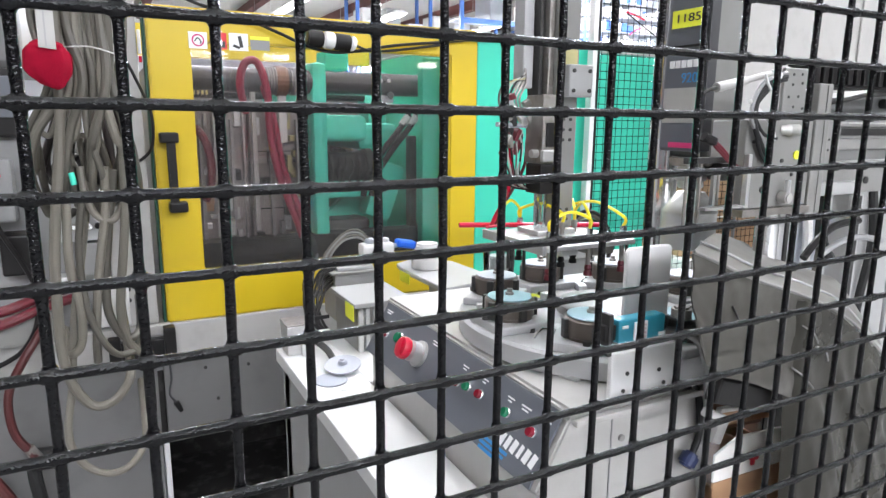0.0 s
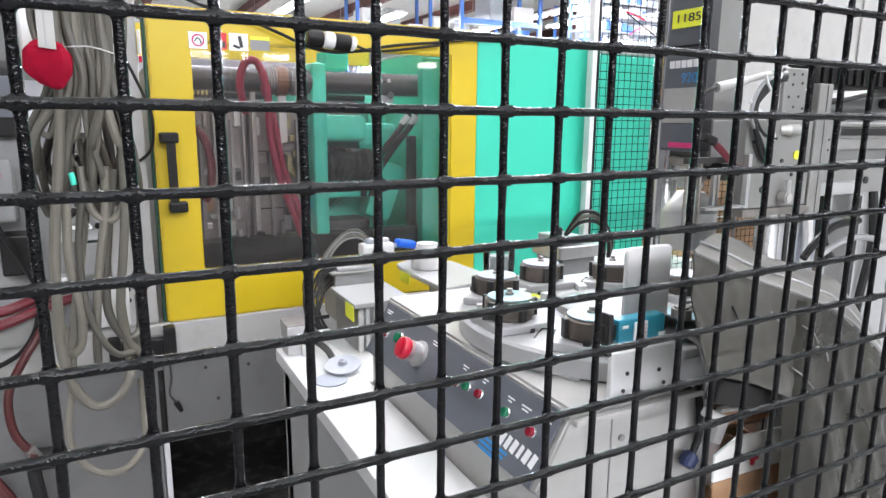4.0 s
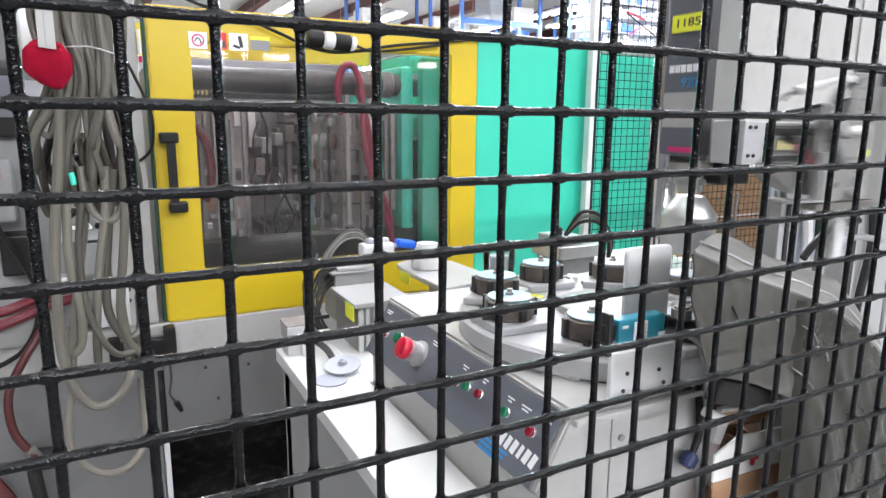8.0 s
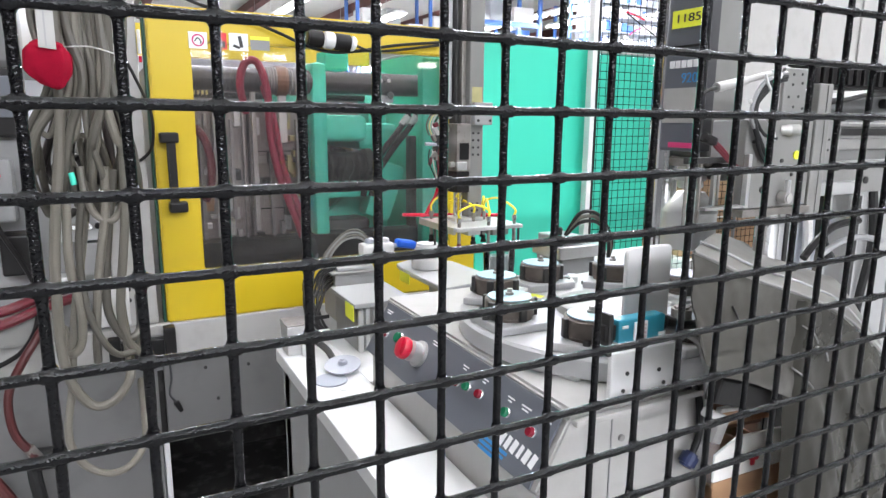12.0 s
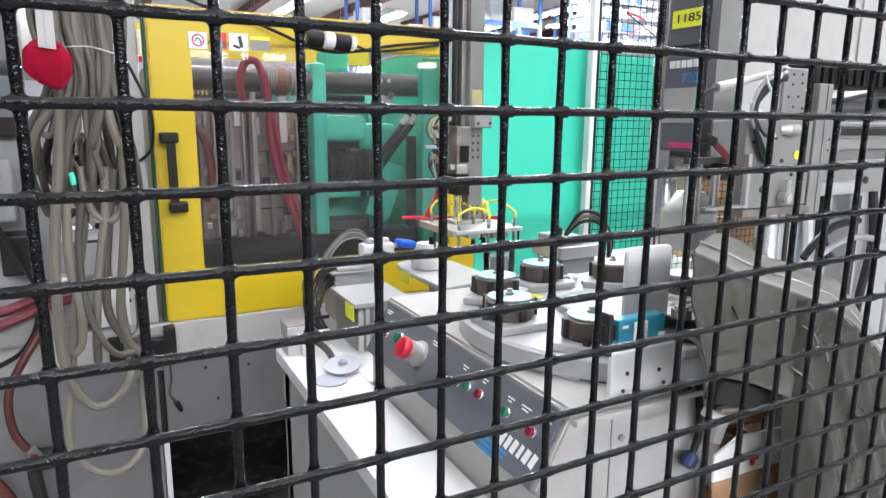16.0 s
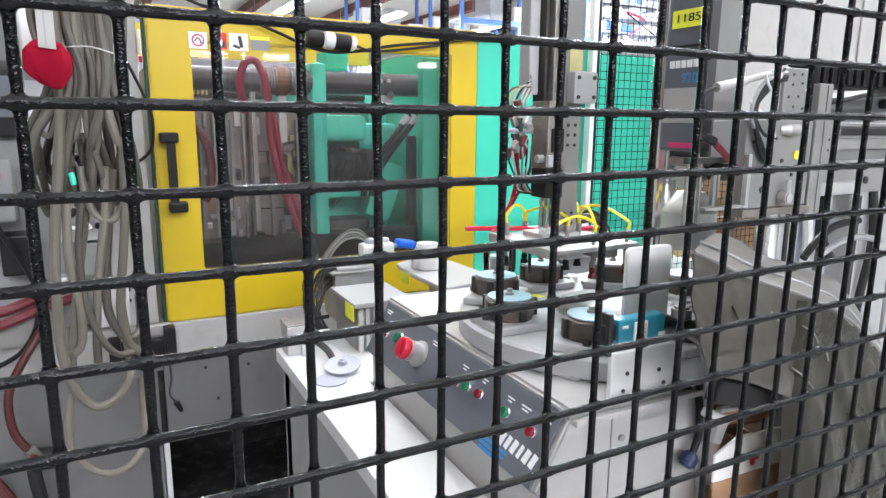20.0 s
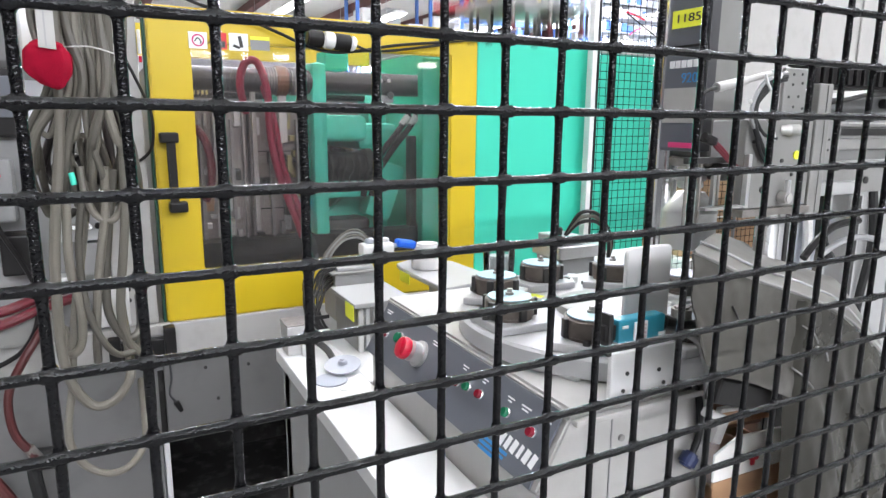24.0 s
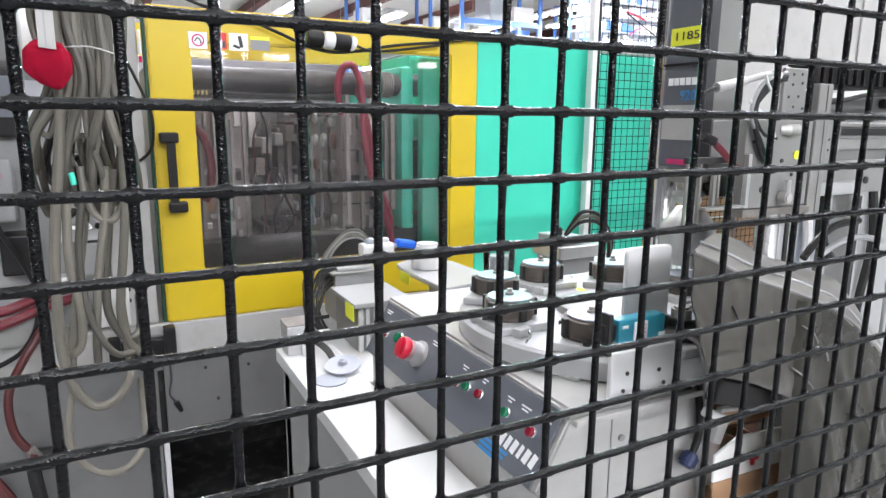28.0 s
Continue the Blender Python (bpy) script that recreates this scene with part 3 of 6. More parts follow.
def door():
    d = part("door", ring_frame(0.12, 1.099, 0.945, 1.785, 0.226, 0.998, 1.082, 1.700, YD - 0.02, YD + 0.02), YELLOW, imm, "yellow sliding safety door with window")
    part("pane", box(0.224, 1.0, YD + 0.004, YD + 0.010, 1.080, 1.702, 0), PANE, d, "smoky clear polycarbonate window pane")
    h = part("handle", prism([(0.158 + u, 1.36 + v) for u, v in rounded(0.022, 0.16, 0.006)], "y", YD - 0.062, YD - 0.045, bevel=0.003), BLACK, d, "black plastic bow handle")
    part("handle_foot", box(0.132, 0.178, YD - 0.062, YD - 0.02, 1.438, 1.465, 0.005), BLACK, h)
    part("handle_foot", box(0.144, 0.19, YD - 0.062, YD - 0.02, 1.255, 1.283, 0.005), BLACK, h)
    s = part("warning_label", box(0.222, 0.268, YD - 0.0215, YD - 0.0205, 1.682, 1.724, 0), INK, d, "white warning label with red ring")
    bm = bmesh.new()
    prism([(0.245 + 0.016 * math.cos(a), 1.703 + 0.016 * math.sin(a)) for a in [k * math.pi / 12 for k in range(24)]], "y", YD - 0.0225, YD - 0.0218, bm)
    part("label_ring", bm, INK_PINK, s)
    part("label_disc", prism([(0.245 + 0.012 * math.cos(a), 1.703 + 0.012 * math.sin(a)) for a in [k * math.pi / 10 for k in range(20)]], "y", YD - 0.0232, YD - 0.0226), INK, s)
    part("label_mark", tube([(0.236, YD - 0.0236, 1.700), (0.244, YD - 0.0236, 1.709), (0.252, YD - 0.0236, 1.700), (0.25, YD - 0.0236, 1.695)], 0.0018, 6), INK_DARK, s)
    s = part("warning_label", box(0.276, 0.318, YD - 0.0215, YD - 0.0205, 1.683, 1.726, 0), INK_RED, d, "small red and black warning label")
    part("label_bar", box(0.28, 0.314, YD - 0.0222, YD - 0.0216, 1.687, 1.704, 0), INK_DARK, s)
    s = part("warning_label", box(0.324, 0.374, YD - 0.0215, YD - 0.0205, 1.682, 1.727, 0), INK, d, "white label with black pictogram")
    part("label_mark", tbox(0.354, YD - 0.0222, 1.705, 0.009, 0.0006, 0.03, (0, -10, 0), 0), INK_DARK, s)
    part("label_mark", tbox(0.343, YD - 0.0222, 1.692, 0.018, 0.0006, 0.007, (0, 20, 0), 0), INK_DARK, s)
    s = part("warning_label", box(0.38, 0.432, YD - 0.0215, YD - 0.0205, 1.686, 1.712, 0), GREYD, d, "grey type label with yellow edge")
    part("label_bar", box(0.38, 0.432, YD - 0.0215, YD - 0.0205, 1.713, 1.722, 0), YEL_TAG, s)


def covers():
    part("side_cover", box(1.102, 1.445, YD - 0.012, 2.75, 0.947, 1.755, 0.006), GREEN, imm, "turquoise sheet metal cover")
    part("side_cover", box(1.447, 1.573, YD - 0.010, 2.75, 0.947, 1.752, 0.003), GREEN, imm, "turquoise sheet metal cover")
    part("side_cover", box(1.575, 1.89, YD + 0.0, 2.75, 0.947, 1.745, 0.006), GREEN, imm, "turquoise sheet metal cover behind the wire fence")
    part("cover_trim", box(1.102, 1.573, YD - 0.014, 2.75, 1.757, 1.764, 0.002), WHITE, imm)
    part("cover_trim", box(1.575, 1.89, YD - 0.004, 2.75, 1.747, 1.756, 0.002), WHITE, imm)
    # far door frame seen through the window
    part("far_door_rail", box(0.12, 1.1, 2.84, 2.88, 1.74, 1.86, 0.006), YELLOW, imm)
    part("far_door_rail", box(0.12, 1.1, 2.84, 2.88, 0.95, 1.12, 0.006), YELLOW, imm)
    part("far_door_stile", box(0.0, 0.12, 2.84, 2.88, 0.95, 1.86, 0.006), YELLOW, imm)


def turned_x(x, y, z, profile, at, seg):
    """A turned shape lying along x."""
    bm = lathe(profile, at, seg)
    bmesh.ops.transform(bm, matrix=pose(x, y, z, 0, 90, 0), verts=bm.verts)
    return bm


def mould_space():
    g = part("rear_guard", box(0.125, 1.095, 2.77, 2.80, 0.96, 1.60, 0.004), GREYD, imm, "grey rear guard behind the mould")
    rng = random.Random(21)
    shades = (ALU, STEEL, OFFWHITE, MOULD, DARK, MOULD, FIXTURE, DARK)
    for k in range(17):
        x, w = 0.24 + 0.043 * k + rng.uniform(-0.012, 0.012), rng.uniform(0.008, 0.03)
        z0, z1 = rng.uniform(1.0, 1.28), rng.uniform(1.40, 1.585)
        part("guard_post", box(x - w / 2, x + w / 2, 2.60 + 0.1 * rng.random(), 2.769, z0, z1, 0.003), rng.choice((OFFWHITE, FIXTURE, MOULD, STEEL, PALE_PAINT)), g)
    for k in range(72):
        x, z = rng.uniform(0.26, 0.97), rng.uniform(1.06, 1.56)
        w, h = rng.uniform(0.010, 0.045), rng.uniform(0.012, 0.07)
        part("guard_fitting", box(x - w / 2, x + w / 2, 2.52 + 0.1 * rng.random(), 2.769, z - h / 2, z + h / 2, 0.003), rng.choice(shades + (CARD, YEL_OLD, RED_BROWN, BLACK)), g)
    for k in range(9):
        x, z = rng.uniform(0.28, 0.9), rng.uniform(1.25, 1.55)
        part("guard_cable", tube([(x, 2.5, z), (x + rng.uniform(-0.03, 0.03), 2.47, z - 0.07), (x + rng.uniform(-0.05, 0.05), 2.48, z - 0.16), (x + rng.uniform(-0.04, 0.04), 2.5, z - 0.24)], rng.uniform(0.003, 0.006), 8), rng.choice((BLACK, RED_BROWN, HOSE, RUBBER)), g)
    for k in range(4):
        part("yellow_ejector_pin", rod((0.245 + 0.012 * k, 2.03, 1.57), (0.245 + 0.012 * k, 2.03, 1.635), 0.0035, seg=8), YEL_OLD, imm, "yellowed pin")
    # fixed side: platen, half mould, tie bars and the tray
    part("fixed_platen", box(0.13, 0.215, 2.0, 2.75, 0.96, 1.66, 0.015), GREYD, imm, "grey fixed platen")
    m = part("mould_half", box(0.217, 0.40, 2.08, 2.6, 1.10, 1.55, 0.006), MOULD, imm, "worn steel mould half")
    rng = random.Random(4)
    for k in range(30):
        x, z = rng.uniform(0.235, 0.385), rng.uniform(1.14, 1.52)
        w, h = rng.uniform(0.008, 0.03), rng.uniform(0.010, 0.05)
        part("mould_fitting", box(x - w / 2, x + w / 2, 2.055, 2.085, z - h / 2, z + h / 2, 0.002), rng.choice((ALU, STEEL, OFFWHITE, DARK, CARD)), m)
    for yy in (2.04, 2.68):
        for zz in (1.615, 1.03):
            part("tie_bar", rod((0.13, yy, zz), (1.09, yy, zz), 0.036, seg=24), STEEL if zz < 1.5 else SIDE_GREY, imm, "dark oily steel tie bar")
    part("hose", tube([(0.243, 2.02, 1.475), (0.262, 1.99, 1.44), (0.275, 1.985, 1.38), (0.272, 1.99, 1.31), (0.258, 2.01, 1.265)], 0.012), RED_HOSE, imm, "red rubber water hose")
    part("part_tray", rod((0.30, 2.0, 1.085), (0.575, 2.0, 1.085), 0.055, seg=24, bevel=0.01), RUBBER, imm, "black rubber roller under the mould")
    for k, (x, w, z0, z1, m2) in enumerate(((0.3, 0.016, 1.15, 1.55, OFFWHITE), (0.345, 0.010, 1.2, 1.5, FIXTURE), (0.255, 0.012, 1.12, 1.5, FIXTURE), (0.38, 0.008, 1.1, 1.55, STEEL))):
        part("guide_bar", box(x - w / 2, x + w / 2, 2.03, 2.05, z0, z1, 0.002), m2, m)
    part("splash_tray", box(0.23, 0.99, 1.99, 2.07, 0.96, 1.14, 0.006), RUBBER, imm, "black splash tray under the mould")
    part("drop_chute", box(0.22, 1.09, 2.05, 2.7, 0.945, 0.99, 0.01), DARK, imm)
    part("end_post", box(0.935, 1.004, 1.945, 1.985, 0.96, 1.70, 0.006), GREEN, imm, "turquoise painted end post")
    part("end_post", box(1.005, 1.09, 2.62, 2.75, 0.96, 1.70, 0.008), GREEN_IN, imm)
    # moving side, drawn where it stands with the mould closed
    p = part("moving_platen", box(0.585, 0.635, 2.0, 2.72, 1.0, 1.675, 0.02), GREEN_IN, imm, "turquoise cast moving platen with toggle arms")
    h = part("moving_mould_half", box(0.405, 0.584, 2.08, 2.6, 1.10, 1.55, 0.006), MOULD, p, "worn steel mould half")
    for k in range(34):
        x, z = rng.uniform(0.42, 0.57), rng.uniform(1.12, 1.52)
        w, hh = rng.uniform(0.008, 0.032), rng.uniform(0.010, 0.055)
        part("mould_fitting", box(x - w / 2, x + w / 2, 2.05, 2.085, z - hh / 2, z + hh / 2, 0.002), rng.choice((ALU, STEEL, FIXTURE, CARD, DARK, STEEL, DARK, YEL_OLD)), p)
    part("hose", tube([(0.39, 2.03, 1.52), (0.37, 2.0, 1.60), (0.385, 1.985, 1.66), (0.42, 1.98, 1.66), (0.445, 1.985, 1.58), (0.45, 1.985, 1.45), (0.475, 1.985, 1.32), (0.53, 1.985, 1.16), (0.55, 1.99, 1.07)], 0.0115), RED_PINK, p, "red rubber water hose")
    part("hose", tube([(0.43, 2.02, 1.62), (0.465, 2.0, 1.5), (0.49, 2.0, 1.35), (0.54, 2.0, 1.2), (0.56, 2.02, 1.08)], 0.009), RED_PINK, p, "red rubber water hose")
    for k, (x, w, z0, z1, m2) in enumerate(((0.412, 0.014, 1.16, 1.60, OFFWHITE), (0.50, 0.024, 1.43, 1.60, PALE_PAINT), (0.545, 0.012, 1.15, 1.5, FIXTURE), (0.46, 0.010, 1.12, 1.4, FIXTURE), (0.57, 0.016, 1.2, 1.52, STEEL))):
        part("guide_bar", box(x - w / 2, x + w / 2, 2.03, 2.05, z0, z1, 0.002), m2, h)
    for z in (1.30, 1.40, 1.22):
        part("mould_plate_joint", box(0.406, 0.583, 2.0765, 2.0798, z, z + 0.004, 0), DARK, h)
    part("toggle_head", box(0.635, 0.79, 2.06, 2.6, 1.43, 1.517, 0.03, seg=4), GREEN_IN, p, smooth=True)
    part("toggle_head", box(0.785, 0.93, 2.14, 2.6, 1.40, 1.49, 0.02), GREEN_IN, p)
    part("toggle_lever", prism([(0.636, 1.02), (0.70, 1.02), (0.88, 1.14), (0.94, 1.30), (0.90, 1.38), (0.80, 1.30), (0.70, 1.20), (0.636, 1.16)], "y", 2.2, 2.5, bevel=0.008), GREEN_IN, p)
    part("toggle_lever", tbox(0.86, 2.12, 1.26, 0.10, 0.08, 0.20, (0, 20, 0), 0.02), GREEN_IN, p)
    part("ejector_cylinder", rod((0.64, 2.15, 1.33), (0.80, 2.15, 1.33), 0.06, seg=24, bevel=0.008), DARK, p, "black hydraulic ejector cylinder")
    for k in range(7):
        x, z = 0.645 + 0.021 * k + rng.uniform(-0.006, 0.006), 1.392 - rng.uniform(0, 0.02)
        part("grease_line", tube([(x, 2.07, z), (x + rng.uniform(-0.006, 0.008), 2.062, z - 0.03), (x + rng.uniform(-0.012, 0.012), 2.064, z - 0.06), (x + rng.uniform(-0.02, 0.02), 2.075, z - 0.10)], rng.uniform(0.003, 0.007), 8), (RUBBER, DARK)[k % 2], p, "dark grease line")
    # parting face of the moving half: cavity inserts, strips and guide pins
    for y in (2.15, 2.25, 2.35, 2.45, 2.55):
        for z in (1.16, 1.25, 1.34, 1.43, 1.51):
            part("cavity_insert", rod((0.404, y, z), (0.392, y, z), rng.uniform(0.018, 0.032), seg=16, bevel=0.002), rng.choice((ALU, STEEL, FIXTURE, CARD_DARK, DARK)), h)
        part("face_strip", box(0.394, 0.404, y + 0.04, y + 0.052, 1.11, rng.uniform(1.4, 1.54), 0.002), rng.choice((OFFWHITE, FIXTURE, DARK)), h)
    for y in (2.11, 2.57):
        for z in (1.13, 1.52):
            part("guide_pin", rod((0.404, y, z), (0.335, y, z), 0.013, seg=14, bevel=0.002), CHROME, h)
    part("ejector_flange", rod((0.80, 2.15, 1.33), (0.83, 2.15, 1.33), 0.075, seg=24, bevel=0.005), DARK, p)
    part("valve_unit", box(0.80, 0.87, 2.03, 2.12, 1.555, 1.635, 0.006), ALU, p, "bright metal valve unit")
    part("valve_fitting", rod((0.82, 2.03, 1.60), (0.82, 2.01, 1.60), 0.014, seg=12), CHROME, p)
    part("valve_fitting", rod((0.85, 2.03, 1.58), (0.85, 2.01, 1.58), 0.012, seg=12), CHROME, p)
    for dx in (0.0, 0.03):
        part("hydraulic_hose", tube([(0.93 + dx, 2.04, 1.52), (0.89 + dx, 2.03, 1.47), (0.83 + dx, 2.03, 1.40), (0.78 + dx, 2.04, 1.32), (0.765 + dx, 2.05, 1.25)], 0.011), RUBBER, p, "black hydraulic hose")
        part("hose_ferrule", rod((0.925 + dx, 2.038, 1.513), (0.90 + dx, 2.034, 1.485), 0.013, seg=12), ALU_PALE, p)
    part("hydraulic_hose", tube([(0.64, 2.04, 1.10), (0.72, 2.03, 1.13), (0.80, 2.03, 1.10), (0.90, 2.03, 1.05), (0.98, 2.04, 1.04)], 0.014), RUBBER, p)
    part("toggle_crosshead", box(0.64, 0.80, 2.08, 2.19, 1.05, 1.17, 0.012), DARK, p, "black toggle crosshead")
    part("toggle_crosshead", box(0.636, 0.79, 2.05, 2.12, 1.247, 1.298, 0.012), GREEN_IN, p)
    part("oil_reservoir", turned_x(0.642, 2.115, 1.357, [(0.020, 0.0), (0.036, 0.012), (0.040, 0.03), (0.036, 0.085), (0.042, 0.10), (0.036, 0.135), (0.018, 0.15)], (0, 0, 0), 24), RUBBER, p, "black greasy grease pot", True)
    for k in range(5):
        part("toggle_bolt", rod((0.66 + 0.03 * k, 2.08, 1.115), (0.66 + 0.03 * k, 2.07, 1.115), 0.009, seg=10, bevel=0.001), STEEL, p)
    for x in (0.445, 0.525):
        for k in range(5):
            part("ribbed_sleeve", rod((x + 0.008 * k, 2.04, 1.615), (x + 0.008 * k + 0.005, 2.04, 1.615), 0.042, seg=20, bevel=0.001), FIXTURE, p)
    part("clamp_collar", rod((0.48, 2.04, 1.615), (0.515, 2.04, 1.615), 0.045, seg=20, bevel=0.003), CARD_DARK, p, "brown clamp collar")
    for k in range(4):
        part("white_fitting", rod((0.80 + 0.014 * k, 2.02, 1.62 + 0.006 * (k % 2)), (0.80 + 0.014 * k, 2.0, 1.62 + 0.006 * (k % 2)), 0.006, seg=10), (CHROME, ALU_PALE)[k % 2], p)
    part("link_rod", box(0.925, 0.95, 2.02, 2.06, 1.10, 1.45, 0.006), DARK, p)
    part("rack_block", box(0.66, 0.74, 2.1, 2.2, 1.66, 1.72, 0.006), GREEN_IN, p)
    return p


machine_base()
machine_left()
door()
covers()
platen = mould_space()

# cable with striped strain relief across the door's top
cab = thing("striped_cable", (0.62, 1.86, 1.73), "black cable with black and white striped sleeve across the door", "cable")
part("cable", tube([(0.15, 1.85, 1.83), (0.25, 1.85, 1.79), (0.36, 1.85, 1.765), (0.46, 1.85, 1.73), (0.53, 1.85, 1.703), (0.60, 1.85, 1.69), (0.68, 1.85, 1.697), (0.8, 1.852, 1.72), (0.95, 1.856, 1.738), (1.10, 1.86, 1.756), (1.2, 1.87, 1.765)], 0.0045, 8), BLACK, cab)
for i, (xa, xb, m) in enumerate(((0.528, 0.575, BLACK), (0.576, 0.608, WHITE), (0.609, 0.655, BLACK), (0.656, 0.672, WHITE))):
    part("sleeve_band", rod((xa, 1.845, 1.7255 - 0.012 * (i / 4)), (xb, 1.845, 1.7225 - 0.012 * (i / 4)), 0.0235, 0.0235 if i < 3 else 0.018, 24, 0.004), m, cab)
part("cable", tube([(0.67, 1.847, 1.713), (0.72, 1.848, 1.70), (0.80, 1.85, 1.706), (0.95, 1.854, 1.73)], 0.004, 8), BLACK, cab)


# ---- hanging hoses ----
def hose_bundle():
    t = thing("hose_bundle", (0.0, 1.55, 0.7), "bundle of greyish beige hoses tied with white straps", "hose bundle")
    rng = random.Random(11)
    for i in range(19):
        f = (i % 10) / 9
        x0, x1 = -0.10 + 0.15 * f + rng.uniform(-0.015, 0.015), -0.125 + 0.165 * f + rng.uniform(-0.035, 0.035)
        y = 1.55 + rng.uniform(-0.04, 0.06)
        zend = rng.uniform(1.37, 1.47)
        pts = [(x0 * 0.8, y, 2.1), (x0, y, 1.72), (x0 * 0.75 + rng.uniform(-0.012, 0.012), y + rng.uniform(-0.015, 0.015), 1.58), ((x0 + x1) / 2 + rng.uniform(-0.012, 0.012), y, 1.47), (x1, y + 0.02, zend), (x1 + rng.uniform(-0.02, 0.02), y + 0.09, zend - 0.08), (x1, y + 0.30, zend - 0.10)]
        part("hose", tube(pts, rng.uniform(0.0055, 0.0098), 10), HOSE, t)
    loops = [
        [(-0.044, 1.52, 2.1), (-0.06, 1.52, 1.75), (-0.07, 1.52, 1.51), (-0.102, 1.52, 1.261), (-0.109, 1.52, 1.166), (-0.113, 1.53, 1.066), (-0.110, 1.53, 0.984), (-0.095, 1.54, 0.919), (-0.066, 1.55, 0.873), (-0.033, 1.55, 0.871), (-0.002, 1.56, 0.894), (0.016, 1.58, 0.938), (0.01, 1.75, 1.02), (0.01, 1.89, 1.03)],
        [(-0.006, 1.58, 2.1), (-0.01, 1.58, 1.75), (-0.01, 1.58, 1.534), (-0.049, 1.58, 1.272), (-0.085, 1.58, 1.074), (-0.105, 1.58, 0.906), (-0.120, 1.58, 0.821), (-0.116, 1.58, 0.761), (-0.091, 1.58, 0.715), (-0.051, 1.58, 0.688), (-0.010, 1.58, 0.692), (0.022, 1.62, 0.705), (0.037, 1.70, 0.709), (0.04, 1.89, 0.80)],
        [(0.016, 1.55, 1.393), (-0.003, 1.56, 1.272), (-0.018, 1.56, 1.147), (-0.016, 1.56, 1.07), (0.013, 1.57, 1.013), (0.043, 1.6, 1.022), (0.05, 1.8, 1.05)],
        [(-0.046, 1.54, 1.349), (-0.063, 1.54, 1.218), (-0.054, 1.54, 1.08), (-0.012, 1.55, 0.986), (0.039, 1.6, 0.985), (0.05, 1.78, 1.0)],
        [(-0.046, 1.56, 1.40), (-0.04, 1.55, 1.335), (-0.022, 1.55, 1.295), (0.004, 1.55, 1.285), (0.02, 1.56, 1.30), (0.026, 1.60, 1.31)],
        [(-0.075, 1.53, 1.35), (-0.082, 1.53, 1.2), (-0.07, 1.54, 1.10), (-0.075, 1.55, 1.02), (-0.10, 1.58, 0.99), (-0.12, 1.75, 1.0)],
    ]
    for i in range(12):
        x = -0.125 + 0.0145 * i + rng.uniform(-0.005, 0.005)
        y = 1.63 + rng.uniform(0, 0.03)
        zend = rng.uniform(1.32, 1.42)
        part("hose", tube([(x * 0.75, y, 2.1), (x * 0.8, y, 1.72), (x * 0.7 + rng.uniform(-0.01, 0.01), y, 1.55), (x + rng.uniform(-0.012, 0.012), y + 0.01, 1.42), (x, y + 0.04, zend), (x + 0.01, y + 0.20, zend - 0.05)], rng.uniform(0.0065, 0.010), 10), DARK_HOSE, t, "dark brown hose")
    loops.append([(0.0, 1.55, 1.40), (-0.006, 1.55, 1.31), (-0.016, 1.55, 1.25), (-0.030, 1.55, 1.17), (-0.040, 1.56, 1.09), (-0.046, 1.57, 1.02), (-0.05, 1.62, 0.95)])
    loops.append([(0.034, 1.55, 1.42), (0.033, 1.55, 1.32), (0.022, 1.55, 1.22), (0.010, 1.55, 1.13), (0.006, 1.56, 1.06), (0.018, 1.57, 1.0), (0.045, 1.6, 0.965), (0.06, 1.75, 0.98)])
    for k, pts in enumerate(loops):
        part("hose", tube(pts, (0.0105, 0.0085, 0.0095, 0.0075, 0.008, 0.009, 0.009, 0.0095)[k], 10), HOSE, t)
    for z, x0, x1 in ((1.635, -0.05, 0.03),):
        part("cable_tie", tube([(x0, 1.50, z), ((x0 + x1) / 2, 1.485, z + 0.002), (x1, 1.50, z - 0.006), (x1 + 0.014, 1.505, z - 0.012)], 0.0015, 6), OFFWHITE, t, "white cable tie")
    part("strap", prism([(-0.090, 1.628), (-0.062, 1.625), (-0.060, 2.0), (-0.088, 2.0)], "y", 1.448, 1.452), OFFWHITE, t, "white webbing strap")
    part("strap_seam", prism([(-0.079, 1.63), (-0.076, 1.63), (-0.075, 2.0), (-0.078, 2.0)], "y", 1.4465, 1.4478), GREYP, t)
    part("coupling", rod((-0.058, 1.53, 1.365), (-0.062, 1.53, 1.39), 0.006, seg=12), GREEN_IN, t)
    return t


def red_pouch():
    tmp = bmesh.new()
    bmesh.ops.create_icosphere(tmp, subdivisions=4, radius=1)
    for v in tmp.verts:
        x, y, z = v.co
        w = 1.0 - 0.08 * z if z > 0 else 1.0 - 0.62 * (-z) ** 2.2
        n = noise.noise(v.co * 2.2) * 0.10 + noise.noise(v.co * 5.0) * 0.05
        u = math.copysign(abs(x) ** 0.75, x)
        h = math.copysign(abs(z) ** 0.8, z)
        fold = -0.006 * math.exp(-((z - 0.55) / 0.10) ** 2)
        v.co = Vector((u * 0.041 * w * (1 + n) + (0.014 * z * z if z < 0 else 0), y * (0.022 + fold) * (1 + n), h * (0.043 if z > 0 else 0.049) * (1 + n * 0.6)))
    bmesh.ops.translate(tmp, verts=tmp.verts, vec=(-0.080, 1.478, 1.602))
    solid("red_pouch", tmp, RED_CLOTH, "red cloth pouch tied round the hoses", "pouch", smooth=True)


